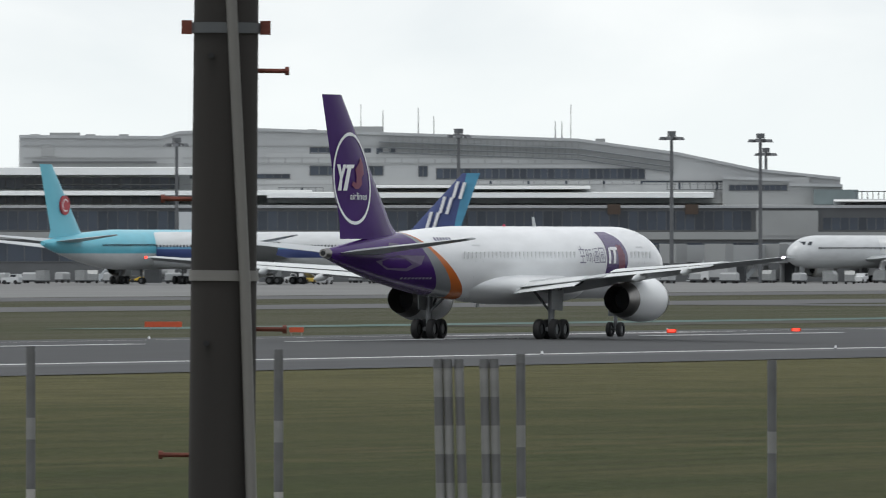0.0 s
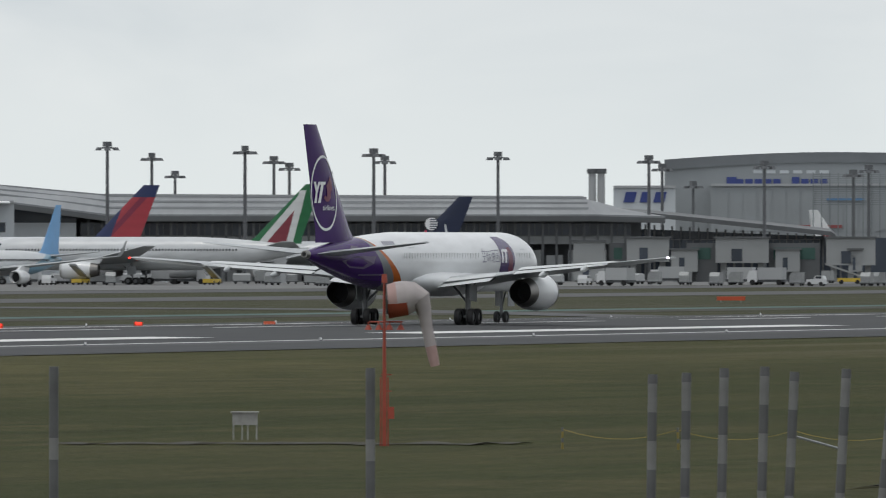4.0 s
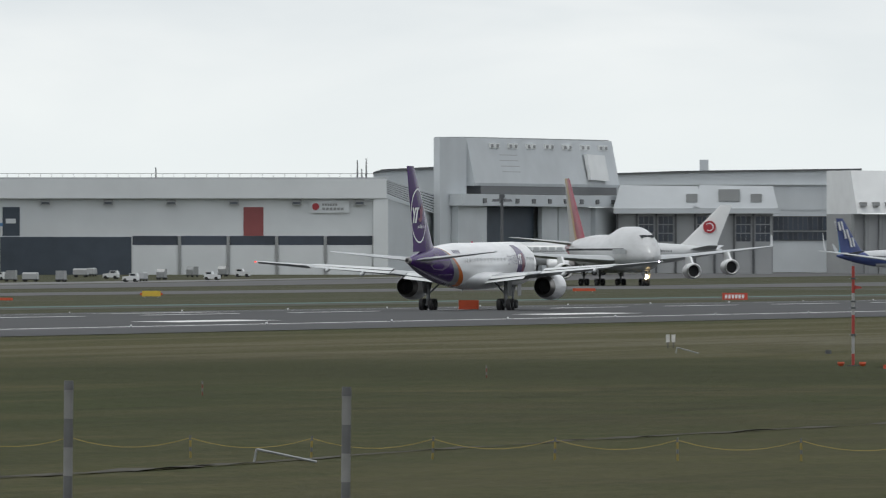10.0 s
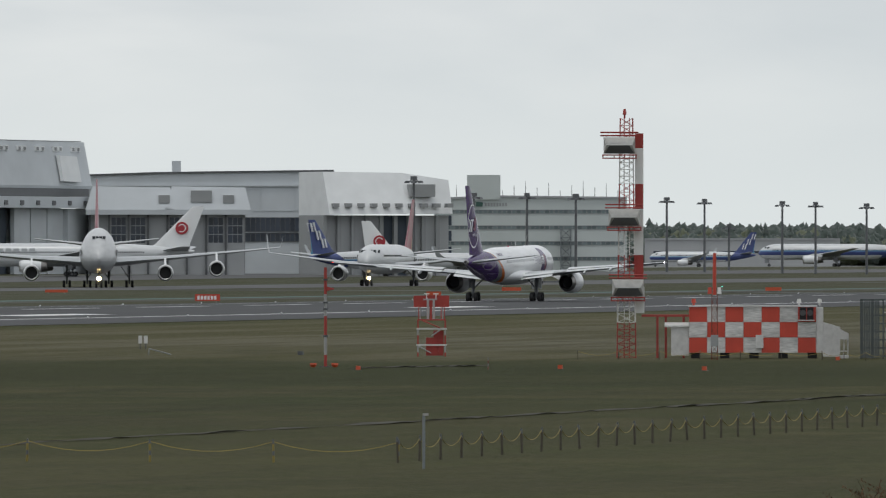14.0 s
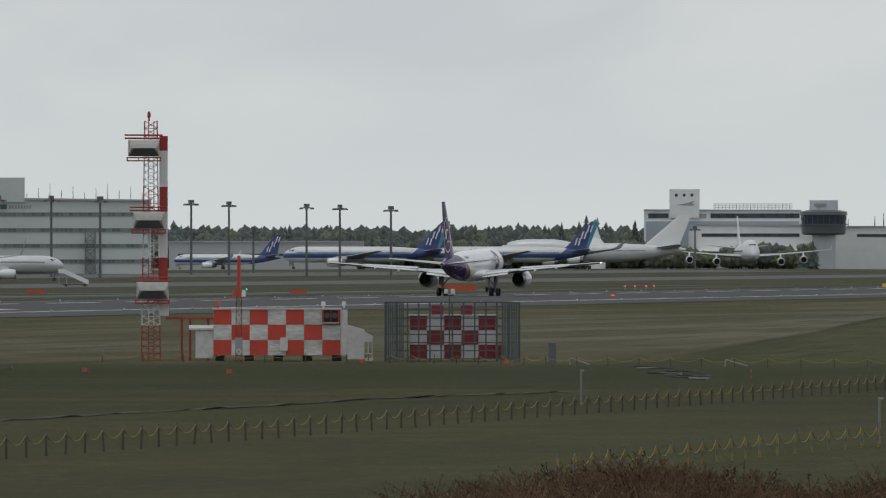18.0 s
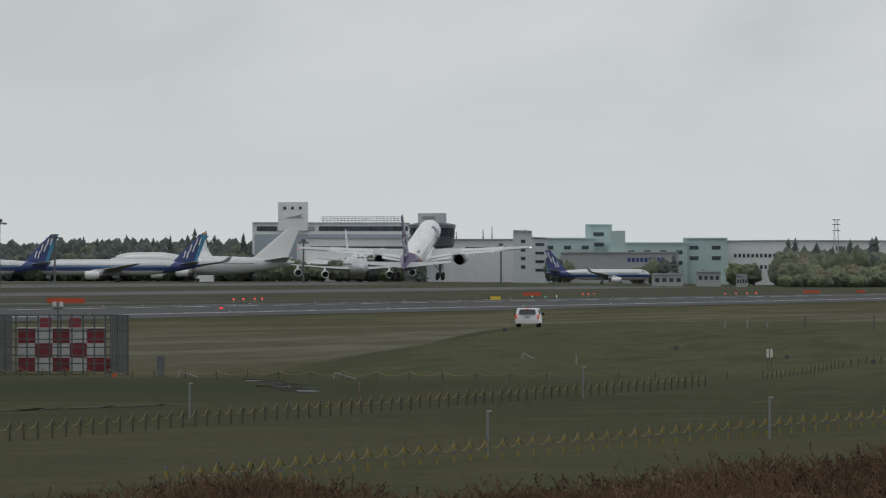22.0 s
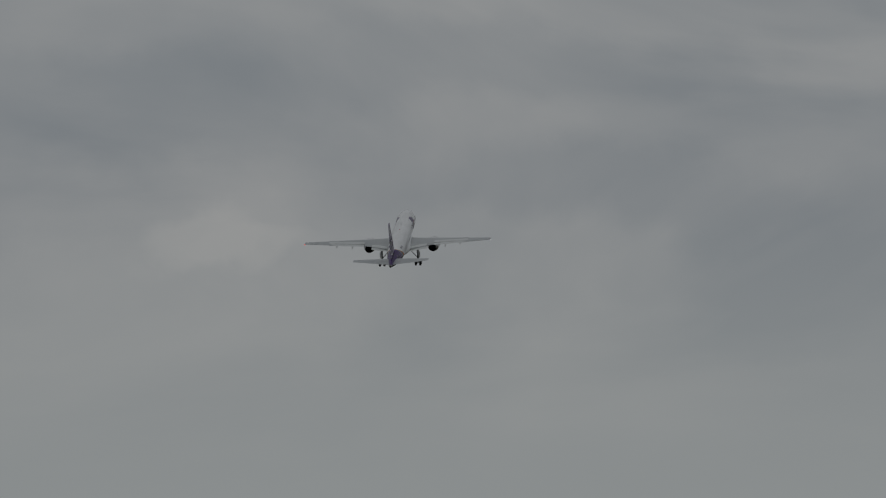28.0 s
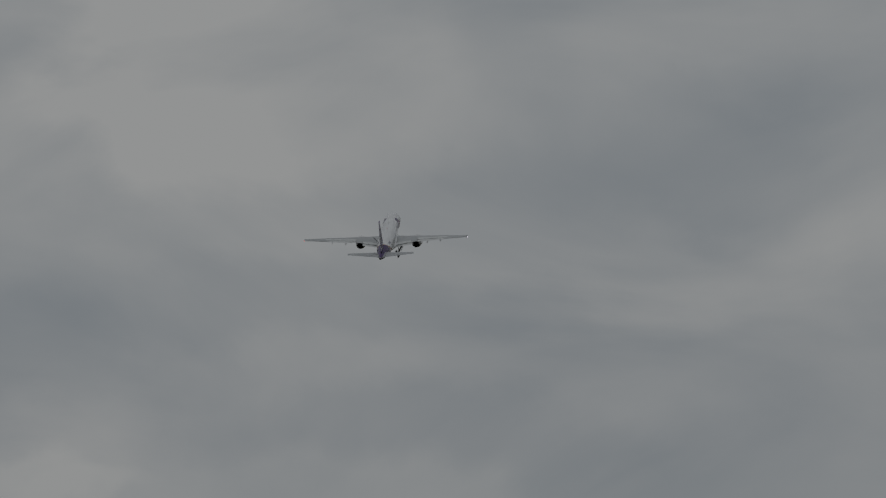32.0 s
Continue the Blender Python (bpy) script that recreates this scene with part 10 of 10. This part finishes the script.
    for bb, d, s in ((4.55, 852, 0.12), (4.48, 853, 0.15), (4.41, 852, 0.17), (4.34, 853, 0.18), (4.27, 852, 0.16), (4.22, 851, 0.13), (4.6, 850, 0.09), (4.51, 851, 0.13), (4.44, 853, 0.15), (4.37, 852, 0.17), (4.3, 851, 0.17), (4.24, 853, 0.16), (4.12, 856, 0.34), (4.05, 858, 0.42), (3.97, 857, 0.5)):
        put("n1", bb, d, s)


woods()


def rough_grass():
    """Tall dry grass on the near shoulder: dense drooping clumps with feathery heads, in a few large meshes."""
    rnd = random.Random(5)
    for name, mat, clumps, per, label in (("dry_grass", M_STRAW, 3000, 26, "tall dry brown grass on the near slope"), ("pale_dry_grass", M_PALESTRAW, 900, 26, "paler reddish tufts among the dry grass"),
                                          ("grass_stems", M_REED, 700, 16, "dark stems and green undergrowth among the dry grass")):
        verts, faces = [], []
        for k in range(clumps):
            b = 10.3 - 7.5 * rnd.random() ** 0.9
            d = rnd.uniform(100, 119)
            x, y = spot(b, d)
            z = land(x, y) - 0.05
            lump = noise.noise(Vector((x * 0.9, y * 0.12, 0.0)))
            if mat is M_PALESTRAW and noise.noise(Vector((x * 1.3, y * 0.3, 7.0))) < 0.05:
                continue
            big = rnd.uniform(0.34, 0.62) * (0.8 if mat is M_REED else 1.0) * (1.0 + 0.62 * lump)
            flow = rnd.uniform(0, 6.28)
            for i in range(per):
                a = flow + rnd.gauss(0, 0.8)
                px_, py = x + rnd.gauss(0, 0.13), y + rnd.gauss(0, 0.25)
                h = big * rnd.uniform(0.55, 1.08)
                lean = rnd.uniform(0.2, 0.95) * h
                w = rnd.uniform(0.0016, 0.004)
                dx, dy = math.cos(a), math.sin(a)
                n = len(verts)
                bend = [(px_ + dx * lean * q ** 1.9, py + dy * lean * q ** 1.9, z + h * (q - 0.45 * q ** 3 * lean / h)) for q in (0, 0.45, 0.8, 1.0)]
                for (cx, cy, cz), ww in zip(bend, (1.0, 0.9, 0.8, 0.2)):
                    verts += [(cx - w * ww, cy, cz), (cx + w * ww, cy, cz)]
                faces += [(n, n + 1, n + 3, n + 2), (n + 2, n + 3, n + 5, n + 4), (n + 4, n + 5, n + 7, n + 6)]
                if mat is not M_REED and rnd.random() < 0.45:
                    p0, p1 = Vector(bend[2]), Vector(bend[3])
                    for j in range(6):
                        c = p0 + (p1 - p0) * (j / 5.0)
                        s = rnd.choice((-1, 1)) * rnd.uniform(0.008, 0.026)
                        m = len(verts)
                        verts += [c + Vector((0, 0, -0.012)), c + Vector((s, 0, rnd.uniform(-0.02, 0.04))), c + Vector((s * 0.2, 0, 0.014))]
                        faces.append((m, m + 1, m + 2))
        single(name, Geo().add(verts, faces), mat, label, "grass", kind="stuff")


rough_grass()


# ---- movement ----
FLIGHT = [  # seconds, x, y, height, nose-up, bank, heading
    (0, -272, 647.1, 0, 0, 0, 0), (1, -272, 683.1, 0, 0, 0, 0), (2, -272, 722.3, 0, 0, 0, 0), (3, -272, 764.5, 0, 0, 0, 0),
    (4, -272, 809.7, 0, 0, 0, 0), (6.5, -272, 932.9, -0.02, 0.2, 0, 0), (8, -272, 1013.6, -0.03, 0.3, 0, 0), (9, -272, 1072.6, -0.04, 0.3, 0, 0),
    (10, -272, 1134.9, -0.05, 0.35, 0, 0), (11, -272, 1199.5, -0.05, 0.4, 0, 0), (12, -272, 1265.4, -0.05, 0.5, 0, 0), (13, -272, 1334.2, -0.08, 0.7, 0, 0),
    (14, -272, 1408.6, -0.08, 0.7, 0, 0), (15, -272, 1485.2, -0.08, 0.7, 0, 0), (17.5, -272, 1683.2, 0, 0.8, 0, 0), (19, -271, 1811, 0.36, 3, 0, 0.1),
    (20, -268.6, 1884.5, 0.8, 5, 0, 0.3), (21, -266.8, 1962, 1.76, 7.3, -0.1, 0.8), (22, -266, 2043.9, 4.54, 9.13, -0.16, 1.32), (23, -266.2, 2130, 9.29, 11.4, -0.3, 1.4),
    (24, -266.3, 2222.2, 16.82, 13.62, -0.4, 1.39), (25, -266.3, 2308.2, 27.49, 15.31, -0.22, 1.29), (26, -268, 2405.5, 41.04, 16.1, -0.79, 1.25), (28.5, -268.3, 2622.4, 79.12, 15.33, -1.45, 0.88),
    (29, -270.6, 2679.5, 89.98, 16.17, -0.76, 1.45), (30, -270.4, 2756.2, 105.22, 16.26, 0.12, 1.44), (31, -270.8, 2847.5, 120.81, 15.72, 0.1, 1.56), (32, -269.8, 2930.3, 135.21, 15.55, -1.3, 0.88)]


def gear_rows(side):
    """The main legs lengthen as the wings take the load, then fold inwards."""
    rows = []
    late = 0.65 if side > 0 else 0.0
    for t, down, fold in ((0.0, 0, 0), (16.5, 0, 0), (18.0, 0.05, 0), (19.0, 0.35, 0), (20.0, 0.68, 0), (22.0, 0.7, 0), (30.0, 0.7, 0), (30.5 + late, 0.7, 4), (30.9 + late, 0.66, 24), (31.3 + late, 0.55, 62), (31.6 + late, 0.4, 86), (32.0 + late, 0.4, 88)):
        fold = fold if t <= 32.0 else 30
        t = min(t, 32.0)
        if rows and t <= rows[-1][0]:
            continue
        m = pose(side * 3.66, 0, 3.0, 0, side * fold, 0) @ pose(-side * 3.66, 0, -3.0 - down)
        rows.append((t, m))
    return rows


def flex_rows(side):
    """The wings bend upwards as they take the load; each turns about its root."""
    lift = lambda a: pose(side * 1.9, 0, 2.9, 0, -side * a, 0) @ pose(-side * 1.9, 0, -2.9)
    return [(t, lift(a)) for t, a in ((0.0, 0), (12.0, 0), (17.5, 0.2), (19.0, 1.1), (20.5, 1.9), (22.0, 2.1), (24.0, 2.1), (32.0, 2.1))]


def motions():
    walk(freighter, [(t, pose(x, y, z, up, bank, turn)) for t, x, y, z, up, bank, turn in FLIGHT])
    legs = [o for o in freighter.children if o.name.startswith("main_gear")]
    for side, leg in zip((-1, 1), legs):
        walk(leg, gear_rows(side))
    for side, wing in zip((-1, 1), [o for o in freighter.children if o.name.split(".")[0] == "wing"]):
        walk(wing, flex_rows(side))
    rows = []
    for t, b, d, turn in ((0.0, 13.35, 2330, 60), (5.0, 13.02, 2300, 42), (7.0, 12.92, 2286, 32), (8.0, 12.885, 2279, 25), (9.0, 12.845, 2272, 19), (10.0, 12.82, 2265, 13), (11.0, 12.80, 2258, 8),
                          (12.0, 12.785, 2251, 4), (13.0, 12.77, 2244, 1.5), (15.0, 12.76, 2230, 0), (32.0, 12.7, 2115, 0)):
        x, y = spot(b, d)
        rows.append((t, pose(x, y, land(x, y) + 0.04, 0, 0, b + 180 + turn)))
    walk(taxi_jumbo, rows)
    rows = []
    for t in (0.0, 8.0, 11.0, 15.5, 20.0, 32.0):
        v = 8.0 * (t - 11.0)
        b0 = 11.36
        x, y = spot(b0, 2385)
        h = b0 + 180 - 9
        x, y = x - math.sin(radians(h)) * v, y + math.cos(radians(h)) * v
        rows.append((t, pose(x, y, land(x, y) + 0.04, 0, 0, h)))
    walk(taxi_twin, rows)


motions()
